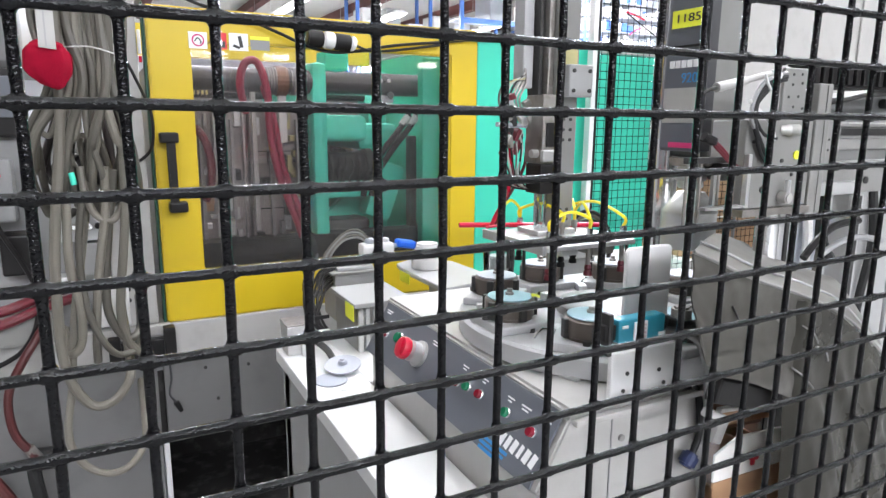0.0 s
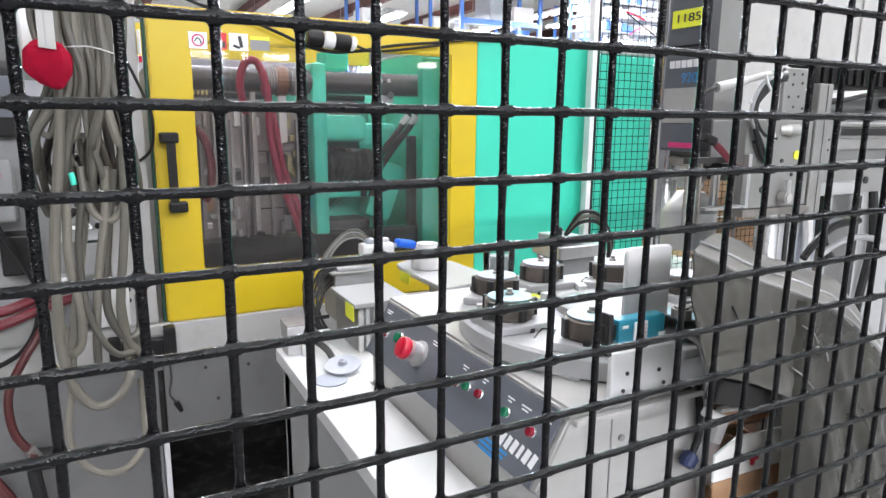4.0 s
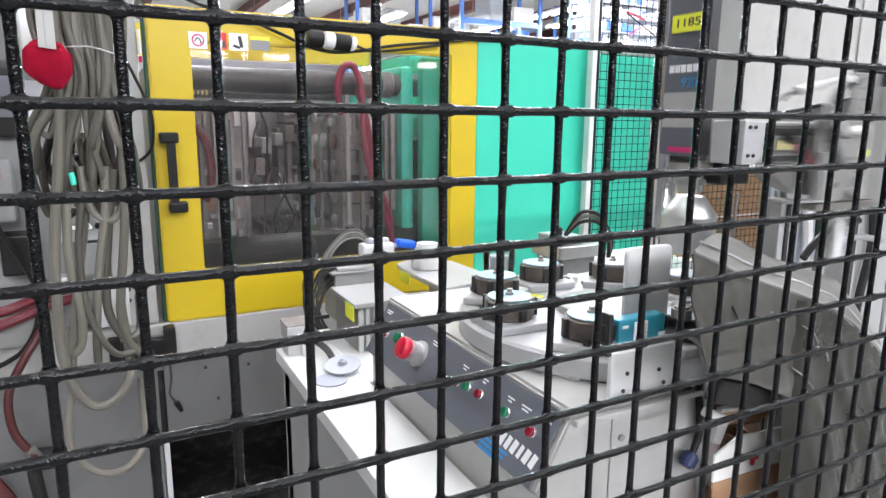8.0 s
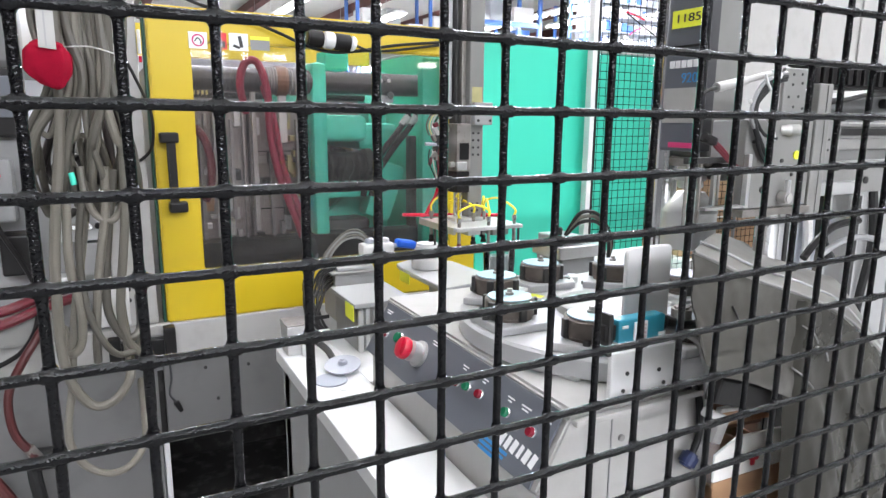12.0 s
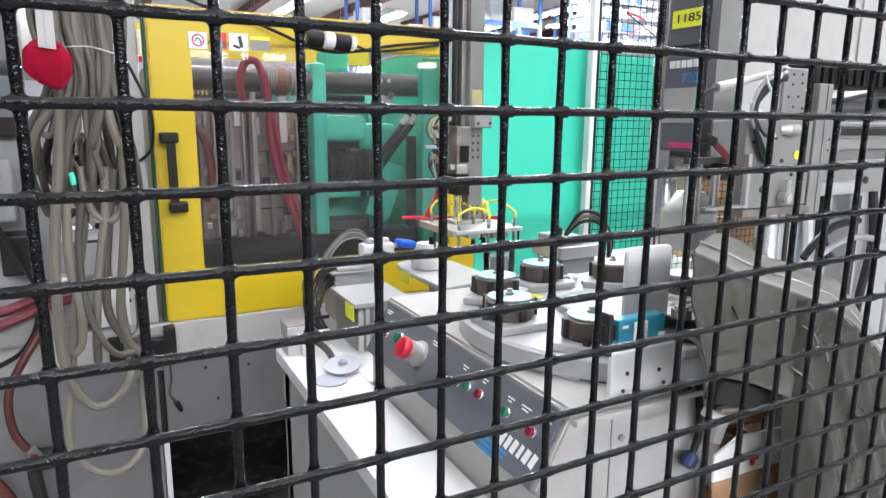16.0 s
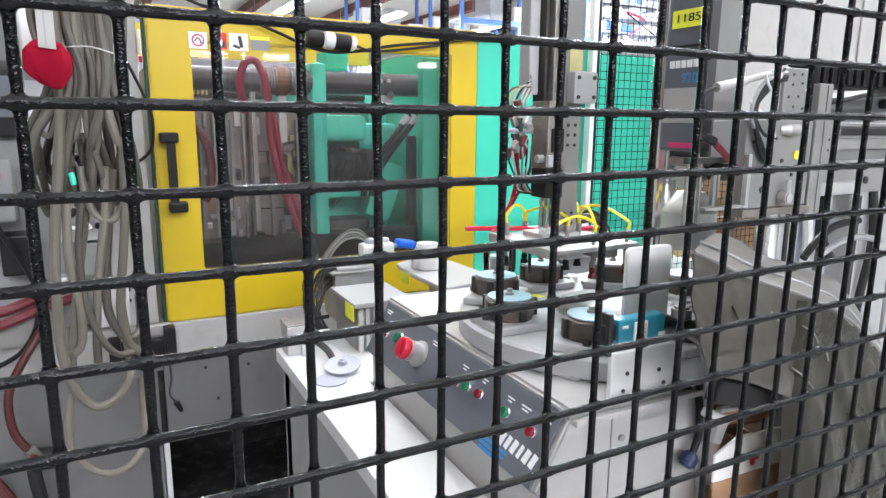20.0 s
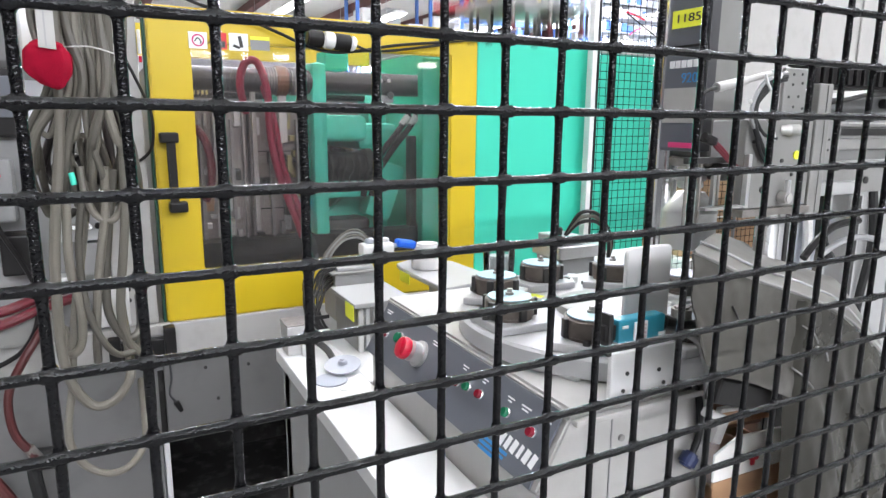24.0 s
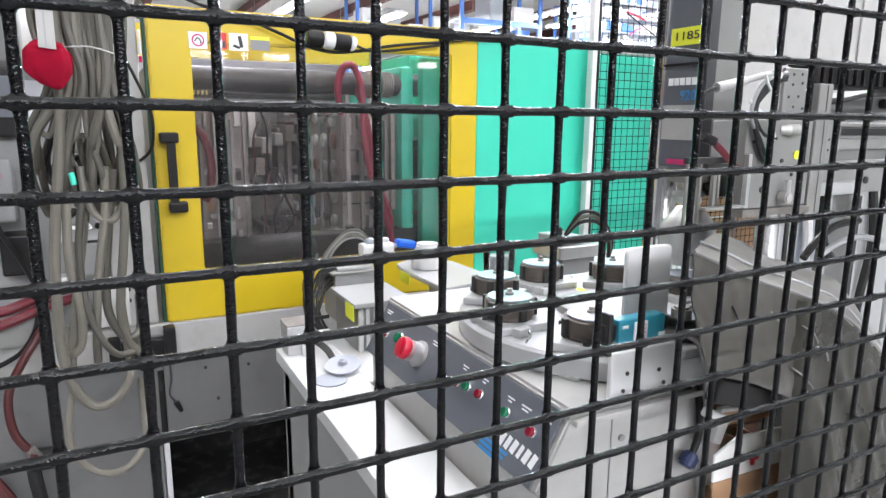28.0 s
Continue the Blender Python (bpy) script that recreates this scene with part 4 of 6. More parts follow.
def loose_cables():
    t = thing("black_cable", (0.08, 1.83, 1.4), "thin black cable looped beside the yellow door", "cable")
    part("cable", tube([(0.02, 1.80, 1.85), (0.034, 1.80, 1.723), (0.036, 1.80, 1.633), (0.007, 1.80, 1.53), (-0.02, 1.80, 1.45)], 0.004, 8), BLACK, t)
    part("cable", tube([(0.035, 1.82, 1.70), (0.07, 1.82, 1.634), (0.105, 1.83, 1.55), (0.117, 1.83, 1.50), (0.112, 1.83, 1.43), (0.085, 1.83, 1.397), (0.06, 1.83, 1.39)], 0.004, 8), BLACK, t)
    t = thing("red_hoses", (-0.3, 1.78, 0.95), "red water hoses lying over the machine ledge", "hose")
    part("hose", tube([(-0.55, 1.80, 1.02), (-0.40, 1.79, 1.035), (-0.25, 1.775, 1.05), (-0.16, 1.80, 1.073), (-0.08, 1.86, 1.08)], 0.0125), RED_HOSE, t)
    part("hose", tube([(-0.55, 1.80, 0.98), (-0.40, 1.78, 1.0), (-0.25, 1.77, 1.02), (-0.16, 1.80, 1.045), (-0.08, 1.86, 1.05)], 0.0125), RED_HOSE, t)
    part("hose", tube([(-0.15, 1.84, 1.03), (-0.175, 1.77, 0.985), (-0.21, 1.75, 0.932), (-0.247, 1.75, 0.853), (-0.246, 1.75, 0.76), (-0.217, 1.75, 0.70), (-0.20, 1.77, 0.66), (-0.20, 1.86, 0.63)], 0.010), RED_BROWN, t, "brown-red hose hanging from the ledge")
    part("hose_fitting", rod((-0.222, 1.75, 0.712), (-0.205, 1.76, 0.675), 0.013, seg=14, bevel=0.002), STEEL, t)
    t = thing("black_hose", (-0.15, 1.8, 1.0), "black cable hanging past the ledge", "cable")
    part("cable", tube([(-0.27, 1.82, 1.35), (-0.23, 1.8, 1.24), (-0.19, 1.8, 1.15), (-0.17, 1.8, 1.08), (-0.18, 1.78, 1.0), (-0.22, 1.78, 0.94), (-0.3, 1.79, 0.9)], 0.006, 8), BLACK, t)
    t = thing("ledge_fitting", (-0.17, 1.83, 0.64), "black hose connector on the lower panel", "hose connector")
    part("connector", rod((-0.228, 1.82, 0.645), (-0.165, 1.82, 0.64), 0.028, seg=16, bevel=0.006), RUBBER, t)
    part("connector_hose", tube([(-0.222, 1.82, 0.64), (-0.222, 1.815, 0.60), (-0.216, 1.815, 0.54), (-0.21, 1.83, 0.45), (-0.21, 1.86, 0.38)], 0.016), RUBBER, t, "black hose under the connector")
    part("connector_hose", tube([(-0.34, 1.82, 0.66), (-0.30, 1.81, 0.60), (-0.27, 1.81, 0.53), (-0.26, 1.83, 0.45), (-0.26, 1.86, 0.38)], 0.014), RED_BROWN, t, "dark red hose below the ledge")
    part("connector_stem", rod((-0.19, 1.82, 0.63), (-0.19, 1.87, 0.63), 0.014, seg=12), DARK, t)
    t = thing("red_hand_lever", (-0.25, 1.88, 1.35), "small red lever on a white stem", "lever")
    part("stem", rod((-0.26, 1.86, 1.42), (-0.235, 1.86, 1.36), 0.003, seg=8), WHITE, t)
    part("knob", tbox(-0.232, 1.855, 1.355, 0.012, 0.012, 0.03, (0, 30, 0), 0.004), RED, t)


hose_bundle()
red_pouch()
loose_cables()

# ---- welder ----
DECK = 1.18
welder = thing("rotary_welder", (0.65, 0.8, 0), "cream rotary ultrasonic welder with slanted dark control panel", "welding machine")
SX, SZ = 0.437 - 0.392, 1.178 - 1.095
SL = math.hypot(SX, SZ)
PV = Vector((SX / SL, 0, SZ / SL))
PN = Vector((-PV.z, 0, PV.x))


def on_panel(y, s, lift=0.0):
    """A pose on the slanted panel: s metres below its top edge; x runs along the panel, z out of it."""
    p = Vector((0.437, y, 1.178)) - PV * s + PN * lift
    return Matrix(((0, PV.x, PN.x, p.x), (-1, PV.y, PN.y, p.y), (0, PV.z, PN.z, p.z), (0, 0, 0, 1)))


def on(bm, m):
    bmesh.ops.transform(bm, matrix=m, verts=bm.verts)
    return bm


def welder_body():
    prof = [(0.4375, 1.174), (0.665, 1.174), (0.665, 0.05), (0.405, 0.05), (0.405, 1.088), (0.394, 1.093)]
    b = part("body", prism(prof, "y", 0.529, 1.052, bevel=0.003), OFFWHITE, welder, "cream painted steel housing")
    part("deck", prism([(0.436, 0.528), (0.666, 0.528), (0.885, 0.66), (0.90, 0.70), (0.90, 1.053), (0.436, 1.053)], "z", DECK - 0.005, DECK + 0.006, bevel=0.004), OFFWHITE, welder)
    part("rear_body", box(0.668, 0.88, 0.72, 1.05, 0.05, DECK - 0.03, 0.004), OFFWHITE, welder)
    part("foot_frame", box(0.41, 0.88, 0.56, 1.04, 0.0, 0.05, 0.004), DARK, welder)
    pan = part("control_panel", on(box(-0.253, 0.253, -0.047, 0.047, 0, 0.003, 0.001), on_panel(0.79, 0.047)), SLATE, welder, "dark slate control panel with buttons")
    part("front_lip", box(0.44, 0.662, 0.519, 0.5285, DECK - 0.013, DECK - 0.0055, 0.002), OFFWHITE, b, "folded lip under the deck")
    part("panel_seam", box(0.4985, 0.5, 0.5275, 0.5288, 0.06, DECK - 0.014, 0), GREYD, b)
    for x, z in ((0.515, 1.135), (0.645, 1.14), (0.515, 0.98)):
        part("housing_screw", rod((x, 0.529, z), (x, 0.5265, z), 0.0045, seg=10), FIXTURE, b)
    part("housing_screw", rod((0.47, 0.529, 1.12), (0.47, 0.5265, 1.12), 0.004, seg=10), ALU, b)
    # emergency stop
    e = part("emergency_stop", on(lathe([(0.021, 0), (0.021, 0.005), (0.0165, 0.007), (0.0165, 0.020), (0.012, 0.022), (0.012, 0.025)]), on_panel(0.868, 0.043, 0.003)), ALU, pan, "emergency stop with metal collar", True)
    part("red_button", on(lathe([(0.012, 0.024), (0.016, 0.026), (0.0175, 0.029), (0.0175, 0.035), (0.0155, 0.0385), (0.010, 0.0405), (0.002, 0.041)]), on_panel(0.868, 0.043, 0.003)), RED, e, "red mushroom button", True)
    for y, s, m, nm in ((0.945, 0.041, GREEN_BTN, "green"), (0.992, 0.048, RED_BTN, "red"), (0.742, 0.043, RED_BTN, "red"), (0.716, 0.0395, GREEN_BTN, "green"), (0.684, 0.038, RED_BTN, "red"), (0.621, 0.037, GREEN_BTN, "green"), (0.566, 0.038, RED_BTN, "red")):
        big = 1.25 if y == 0.945 else 0.85
        r = part("button_bezel", on(lathe([(0.0086 * big, 0), (0.0086 * big, 0.003), (0.0075 * big, 0.005)], seg=20), on_panel(y, s, 0.003)), CHROME, pan, smooth=True)
        part("button_lens", on(lathe([(0.0072 * big, 0.005), (0.0072 * big, 0.009), (0.006 * big, 0.0105), (0.001, 0.011)], seg=20), on_panel(y, s, 0.003)), m, r, nm + " push button", True)
    for y, s, w in ((1.02, 0.012, 0.024), (0.835, 0.013, 0.028), (0.742, 0.018, 0.016), (0.69, 0.018, 0.015), (0.66, 0.018, 0.013), (0.627, 0.019, 0.015), (0.595, 0.018, 0.020), (0.552, 0.018, 0.012)):
        for k in range(2):
            part("button_caption", on(box(-w / 2 + 0.003 * k, w / 2 - 0.004 * k, -0.001, 0.001, 0.0032, 0.0036, 0), on_panel(y, s + 0.0042 * k)), INK, pan, "small white caption bars")
    # maker's mark as plain white blocks, blue lines under it
    for k in range(6):
        part("mark_block", on(tbox(0, 0, 0.0034, (0.009, 0.0075, 0.0085, 0.006, 0.009, 0.0085)[k], 0.0165, 0.0006, (0, 0, -12), 0), on_panel(0.612 - 0.0128 * k, 0.0655)), INK, pan, "white block of the maker's mark")
    for k in range(3):
        part("mark_line", on(box(-0.03, 0.03 - 0.006 * k, -0.002, 0.002, 0.0032, 0.0036, 0), on_panel(0.622 - 0.002 * k, 0.079 + 0.0065 * k)), INK_BLUE, pan, "blue printed line")
    # deck cap strip and latch
    part("deck_latch", rod((0.475, 0.655, DECK + 0.006), (0.475, 0.655, DECK + 0.012), 0.012, seg=16, bevel=0.002), ALU, welder)
    part("deck_lever", tbox(0.487, 0.615, DECK + 0.009, 0.010, 0.06, 0.005, (0, 0, 18), 0.002), ALU, welder)


def table():
    t = thing("white_bench", (0.36, 0.9, 0), "white laminate bench along the welder", "bench")
    part("worktop", box(0.288, 0.401, 0.36, 1.31, 1.000, 1.028, 0.003), WHITE, t)
    part("worktop", box(0.401, 0.80, 1.056, 1.31, 1.000, 1.028, 0.003), WHITE, t)
    part("apron", box(0.300, 0.318, 0.37, 1.30, 0.55, 0.999, 0.003), GREYP, t)
    for x, y in ((0.32, 0.38), (0.32, 1.27), (0.77, 1.27), (0.77, 1.08)):
        part("leg", box(x - 0.02, x + 0.02, y - 0.02, y + 0.02, 0, 0.999, 0.003), GREYP, t)


welder_body()
table()


def turntable():
    t = thing("turntable", (0.66, 0.735, DECK + 0.006), "aluminium rotary indexing table with eight part nests", "turntable")
    part("hub", lathe([(0.10, 0.0), (0.10, 0.012)], (0.66, 0.735, DECK + 0.006)), ALU, t)
    part("table_plate", lathe([(0.216, 0.002), (0.219, 0.004), (0.219, 0.027), (0.215, 0.031), (0.06, 0.031)], (0.66, 0.735, DECK + 0.006), 96), ALU_PALE, t, "pale aluminium disc", True)
    zt = DECK + 0.037
    part("centre_plate", lathe([(0.07, 0.0), (0.07, 0.012), (0.066, 0.014)], (0.66, 0.735, zt), 48), FIXTURE, t, smooth=True)
    for i in range(8):
        a = 0.761 + i * math.pi / 4
        cx, cy = 0.66 + 0.168 * math.cos(a), 0.735 + 0.168 * math.sin(a)
        base = part("nest_base", on(box(-0.042, 0.042, -0.046, 0.046, 0, 0.012, 0.003), Matrix.Translation((cx, cy, zt)) @ pose(0, 0, 0, 0, 0, math.degrees(a))), ALU_PALE, t, "aluminium nest base plate")
        ring = part("nest_ring", lathe([(0.033, 0.012), (0.033, 0.016), (0.035, 0.017), (0.035, 0.038), (0.033, 0.040), (0.028, 0.040), (0.028, 0.034), (0.001, 0.034)], (cx, cy, zt), 40), NEST, base, "brown-black steel clamping ring", True)
        for k in range(5):
            b = a + k * 2 * math.pi / 5 + 0.3
            part("clamp_lug", on(box(-0.004, 0.004, -0.005, 0.005, 0.014, 0.039, 0.0015), Matrix.Translation((cx + 0.036 * math.cos(b), cy + 0.036 * math.sin(b), zt)) @ pose(0, 0, 0, 0, 0, math.degrees(b))), DARK, base)
        blue = i in (3, 4, 5, 6)
        part("moulded_disc", lathe([(0.030, 0.0405), (0.031, 0.041), (0.031, 0.0425), (0.012, 0.044), (0.001, 0.044)], (cx, cy, zt), 36), PALE_BLUE if blue else PALE_GREY, base, "pale blue moulded disc" if blue else "pale grey moulded disc", True)
        part("centre_stud", lathe([(0.006, 0.043), (0.006, 0.047), (0.004, 0.048), (0.004, 0.0525), (0.002, 0.053)], (cx, cy, zt), 16), STEEL, base, smooth=True)
        part("nest_screw", rod((cx + 0.0385 * math.cos(a), cy + 0.0385 * math.sin(a), zt + 0.012), (cx + 0.0385 * math.cos(a), cy + 0.0385 * math.sin(a), zt + 0.018), 0.005, seg=10), DARK, base)
    rng = random.Random(3)
    for i in range(8):
        a = 0.761 + (i + 0.5) * math.pi / 4
        for k in range(3):
            rr, b = rng.uniform(0.09, 0.2), a + rng.uniform(-0.14, 0.14)
            cx, cy = 0.66 + rr * math.cos(b), 0.735 + rr * math.sin(b)
            if k == 0:
                part("stop_block", on(box(-0.012, 0.012, -0.007, 0.007, 0.0, 0.012, 0.0015), Matrix.Translation((cx, cy, zt)) @ pose(0, 0, 0, 0, 0, math.degrees(b))), ALU, t)
            elif k == 1:
                part("table_screw", rod((cx, cy, zt), (cx, cy, zt + 0.006), 0.0045, seg=10), DARK, t)
            else:
                part("spring_clip", tube([(cx - 0.014, cy, zt + 0.002), (cx - 0.004, cy, zt + 0.012), (cx + 0.008, cy + 0.004, zt + 0.010), (cx + 0.016, cy, zt + 0.002)], 0.0018, 6), CHROME, t)
    for i in range(8):
        a = 0.761 + (i + 0.5) * math.pi / 4
        cx, cy = 0.66 + 0.12 * math.cos(a), 0.735 + 0.12 * math.sin(a)
        if i in (1, 3):
            part("number_sticker", on(box(-0.012, 0.012, -0.007, 0.007, 0.0002, 0.0008, 0), Matrix.Translation((cx, cy, zt)) @ pose(0, 0, 0, 0, 0, math.degrees(a))), YEL_TAG, t, "yellow-green sticker")
    return t


table_turning = turntable()


def sensor_bracket():
    t = thing("sensor_bracket", (0.55, 0.53, DECK + 0.006), "white upright bracket with teal sensor on the welder", "sensor bracket")
    part("foot_plate", box(0.492, 0.592, 0.527, 0.534, 1.1865, 1.242, 0.002), PALE_PAINT, t, "pale plate with screw holes")
    for x, z in ((0.516, 1.2155), (0.566, 1.212), (0.511, 1.195), (0.575, 1.194)):
        part("screw_hole", rod((x, 0.5275, z), (x, 0.5255, z), 0.0026, seg=10), DARK, t)
    part("foot_ledge", box(0.50, 0.588, 0.520, 0.5265, 1.1865, 1.1895, 0.001), PALE_PAINT, t)
    part("upright_plate", on(prism(rounded(0.070, 0.118, 0.007), "z", -0.003, 0.003, bevel=0.001), Matrix.Translation((0.556, 0.546, 1.300)) @ FACE_Y), PALE_PAINT, t, "pale rounded upright plate")
    s = part("sensor_body", box(0.478, 0.546, 0.504, 0.522, 1.264, 1.290, 0.0025), TEAL, t, "teal plastic sensor body with white label")
    part("sensor_label", box(0.499, 0.518, 0.5025, 0.5038, 1.2655, 1.286, 0), INK, s, "white label with red print")
    for k in range(4):
        part("label_bar", box(0.503, 0.515, 0.5015, 0.5024, 1.268 + 0.0045 * k, 1.2694 + 0.0045 * k, 0), INK_FAINT, s)
    part("sensor_nose", box(0.462, 0.478, 0.508, 0.520, 1.267, 1.285, 0.002), BLACK, s)
    part("sensor_foot", box(0.466, 0.472, 0.506, 0.520, 1.250, 1.298, 0.0015), DARK, s)
    part("label_chip", box(0.536, 0.544, 0.5025, 0.5038, 1.266, 1.270, 0), INK, s)
    part("label_chip", box(0.482, 0.490, 0.5025, 0.5038, 1.281, 1.284, 0), INK, s)
    part("plug", rod((0.547, 0.512, 1.278), (0.58, 0.514, 1.268), 0.009, 0.007, 14, 0.002), BLACK, s)
    part("sensor_cable", tube([(0.58, 0.514, 1.268), (0.60, 0.517, 1.264), (0.622, 0.522, 1.262)], 0.006, 10), RUBBER, s)
    part("cable_knob", rod((0.60, 0.53, 1.255), (0.60, 0.53, 1.285), 0.012, seg=16, bevel=0.003), STEEL, s)
    part("grey_cable", tube([(0.585, 0.52, 1.255), (0.605, 0.518, 1.250), (0.625, 0.518, 1.232), (0.638, 0.518, 1.195), (0.642, 0.518, 1.16), (0.640, 0.52, 1.12), (0.643, 0.522, 1.07), (0.655, 0.525, 1.02)], 0.004, 10), GREYP, t, "grey cable hanging down")


sensor_bracket()


def weld_head():
    """Column and slide stay; the head with its horn is a thing that moves up and down."""
    c = thing("weld_column", (0.93, 0.80, DECK), "polished steel column carrying the weld head", "column")
    part("column_tube", rod((0.885, 0.845, DECK - 0.03), (0.885, 0.845, 2.2), 0.022, seg=28), CHROME, c)
    part("column_collar", rod((0.885, 0.845, DECK - 0.03), (0.885, 0.845, DECK + 0.035), 0.036, seg=28, bevel=0.003), ALU, c)
    h = thing("weld_head", (0.9, 0.745, 1.45), "grey ultrasonic weld head with dark front cover", "weld head")
    part("front_cover", box(0.80, 0.821, 0.700, 0.782, 1.456, 1.90, 0.006), SLATE, h, "dark slate front cover with labels")
    part("housing", box(0.822, 0.888, 0.702, 0.780, 1.447, 1.90, 0.004), WARM_GREY, h, "light grey side housing")
    part("cover_side", box(0.8015, 0.8205, 0.6972, 0.6996, 1.458, 1.898, 0.001), SIDE_GREY, h, "dark grey plastic side of the cover")
    part("cream_band", box(0.7985, 0.800, 0.706, 0.776, 1.500, 1.553, 0.0), OFFWHITE, h, "cream band")
    part("tag", box(0.7975, 0.7988, 0.706, 0.768, 1.642, 1.668, 0.0), YEL_TAG, h, "yellow tag with black number")
    lettering("1185", 0.024, Matrix.Translation((0.7970, 0.737, 1.655)) @ FACE_X @ Matrix.Diagonal((1.05, 0.72, 1, 1)), INK_DARK, h)
    for k in range(5):
        part("mark_block", box(0.7985, 0.7998, 0.713 + 0.0115 * k, 0.722 + 0.0115 * k, 1.583, 1.594, 0), INK, h, "white block of the maker's mark")
    lettering("920", 0.021, Matrix.Translation((0.7990, 0.728, 1.567)) @ FACE_X, INK_BLUE, h)
    part("rib", box(0.797, 0.8, 0.703, 0.779, 1.612, 1.616, 0), BLACK, h)
    part("magenta_label", box(0.7985, 0.7998, 0.712, 0.760, 1.462, 1.470, 0), INK_PINK, h)
    part("converter", rod((0.848, 0.757, 1.446), (0.848, 0.757, 1.432), 0.040, 0.034, 28, 0.002), STEEL, h)
    part("booster", rod((0.852, 0.757, 1.432), (0.852, 0.757, 1.395), 0.020, seg=24, bevel=0.002), ALU, h)
    part("booster_ring", rod((0.852, 0.757, 1.418), (0.852, 0.757, 1.408), 0.026, seg=24, bevel=0.002), ALU_PALE, h)
    part("horn", lathe([(0.043, 0.0), (0.043, 0.056), (0.044, 0.058), (0.044, 0.061), (0.024, 0.089), (0.022, 0.092)], (0.856, 0.757, 1.297), 40), ALU, h, "bright aluminium conical horn", True)
    part("lower_guide", box(0.862, 0.93, 0.706, 0.776, 1.410, 1.446, 0.006), DARK, h)
    part("guide_pin", rod((0.815, 0.715, 1.455), (0.815, 0.715, 1.40), 0.005, seg=12), CHROME, h)
    part("guide_pin", rod((0.815, 0.772, 1.455), (0.815, 0.772, 1.41), 0.005, seg=12), CHROME, h)
    return h


head = weld_head()


# ---- part unloading gantry ----
def gantry():
    t = thing("linear_gantry", (1.1, 0.62, 0), "aluminium linear rail on profile legs beside the welder", "linear axis")
    part("rail_beam", box(0.862, 2.3, 0.628, 0.665, 1.440, 1.500, 0.002), FIXTURE, t, "grey aluminium rail beam")
    part("rail_lip", box(0.862, 2.3, 0.622, 0.6278, 1.4965, 1.5015, 0.001), FIXTURE, t)
    part("rail_slot", box(0.862, 2.3, 0.6262, 0.6278, 1.483, 1.4935, 0), DARK, t, "dark slot along the rail")
    part("rail_cover", box(0.862, 2.3, 0.621, 0.6278, 1.461, 1.4785, 0.001), WARM_GREY, t, "pale cover strip")
    part("cover_window", box(0.868, 0.908, 0.6195, 0.6208, 1.463, 1.4765, 0), YEL_OLD, t, "tan yellowed strip end")
    part("cover_lip", box(0.862, 2.3, 0.6185, 0.6209, 1.4786, 1.4812, 0.0005), FIXTURE, t)
    part("cover_joint", box(0.9705, 0.972, 0.6195, 0.6208, 1.461, 1.478, 0), DARK, t)
    part("guide_shaft", rod((0.862, 0.618, 1.4415), (2.3, 0.618, 1.4415), 0.0032, seg=12), FIXTURE, t, "bright guide shaft")
    part("cable_tray", prism([(0.95, 1.5035), (0.947, 1.5168), (1.30, 1.5685), (2.3, 1.60), (2.3, 1.5035)], "y", 0.666, 0.690), GREYD, t, "grey cable tray side")
    part("tray_cable", tube([(0.945, 0.663, 1.5175), (1.05, 0.663, 1.5335), (1.21, 0.663, 1.5565), (1.5, 0.663, 1.575)], 0.0032, 8), BLACK, t, "black cable along the tray")
    part("tray_clip", rod((1.195, 0.655, 1.535), (1.195, 0.665, 1.535), 0.008, seg=12), BLACK, t)
    e = part("end_plate", box(0.791, 0.834, 0.615, 0.67, 1.443, 1.504, 0.002), ALU_PALE, t, "pale end plate with screws")
    for x in (0.800, 0.8115):
        for z in (1.4555, 1.495):
            part("screw", rod((x, 0.6155, z), (x, 0.6125, z), 0.0026, seg=8), DARK, e)
    for z in (1.452, 1.468, 1.481, 1.494):
        part("end_clamp", tbox(0.847, 0.63, z, 0.016, 0.03, 0.011, (0, 20 * (z - 1.47) / 0.02, 0), 0.003), DARK, e, "dark clamp")
    part("cross_bar", prism([(0.858, 1.4345), (2.3, 1.4345), (2.3, 1.3865), (0.959, 1.3915), (0.90, 1.41)], "y", 0.622, 0.662, bevel=0.002), WARM_GREY, t, "pale stepped beam under the rail")
    part("bar_hole", rod((1.1015, 0.6225, 1.411), (1.1015, 0.6195, 1.411), 0.006, seg=12), DARK, t)
    part("bar_hole", rod((0.985, 0.6225, 1.405), (0.985, 0.6195, 1.405), 0.003, seg=10), DARK, t)
    part("bracket", box(0.958, 1.065, 0.606, 0.6215, 1.392, 1.412, 0.002), GREYP, t)
    part("bracket", box(1.035, 1.048, 0.596, 0.6055, 1.345, 1.392, 0.002), ALU, t)
    for x in (0.925, 1.106, 1.7):
        part("profile_leg", box(x - 0.015, x + 0.015, 0.63, 0.665, 0, 1.3865, 0.003), ALU_PALE, t, "aluminium profile leg")
        part("leg_groove", box(x - 0.004, x + 0.004, 0.627, 0.6295, 0.02, 1.384, 0), DARK, t)
    for k, (x, w) in enumerate(((0.875, 0.012), (0.893, 0.007), (0.962, 0.016), (0.99, 0.008))):
        part("hanging_strip", tbox(x, 0.70, 1.25, w, 0.004, 0.28, (0, 3 * (k % 2) - 1, 20), 0.001), (FIXTURE, GREYD, WARM_GREY, GREYD)[k], t, ("pale plastic strip", "grey plastic strip")[k % 2])
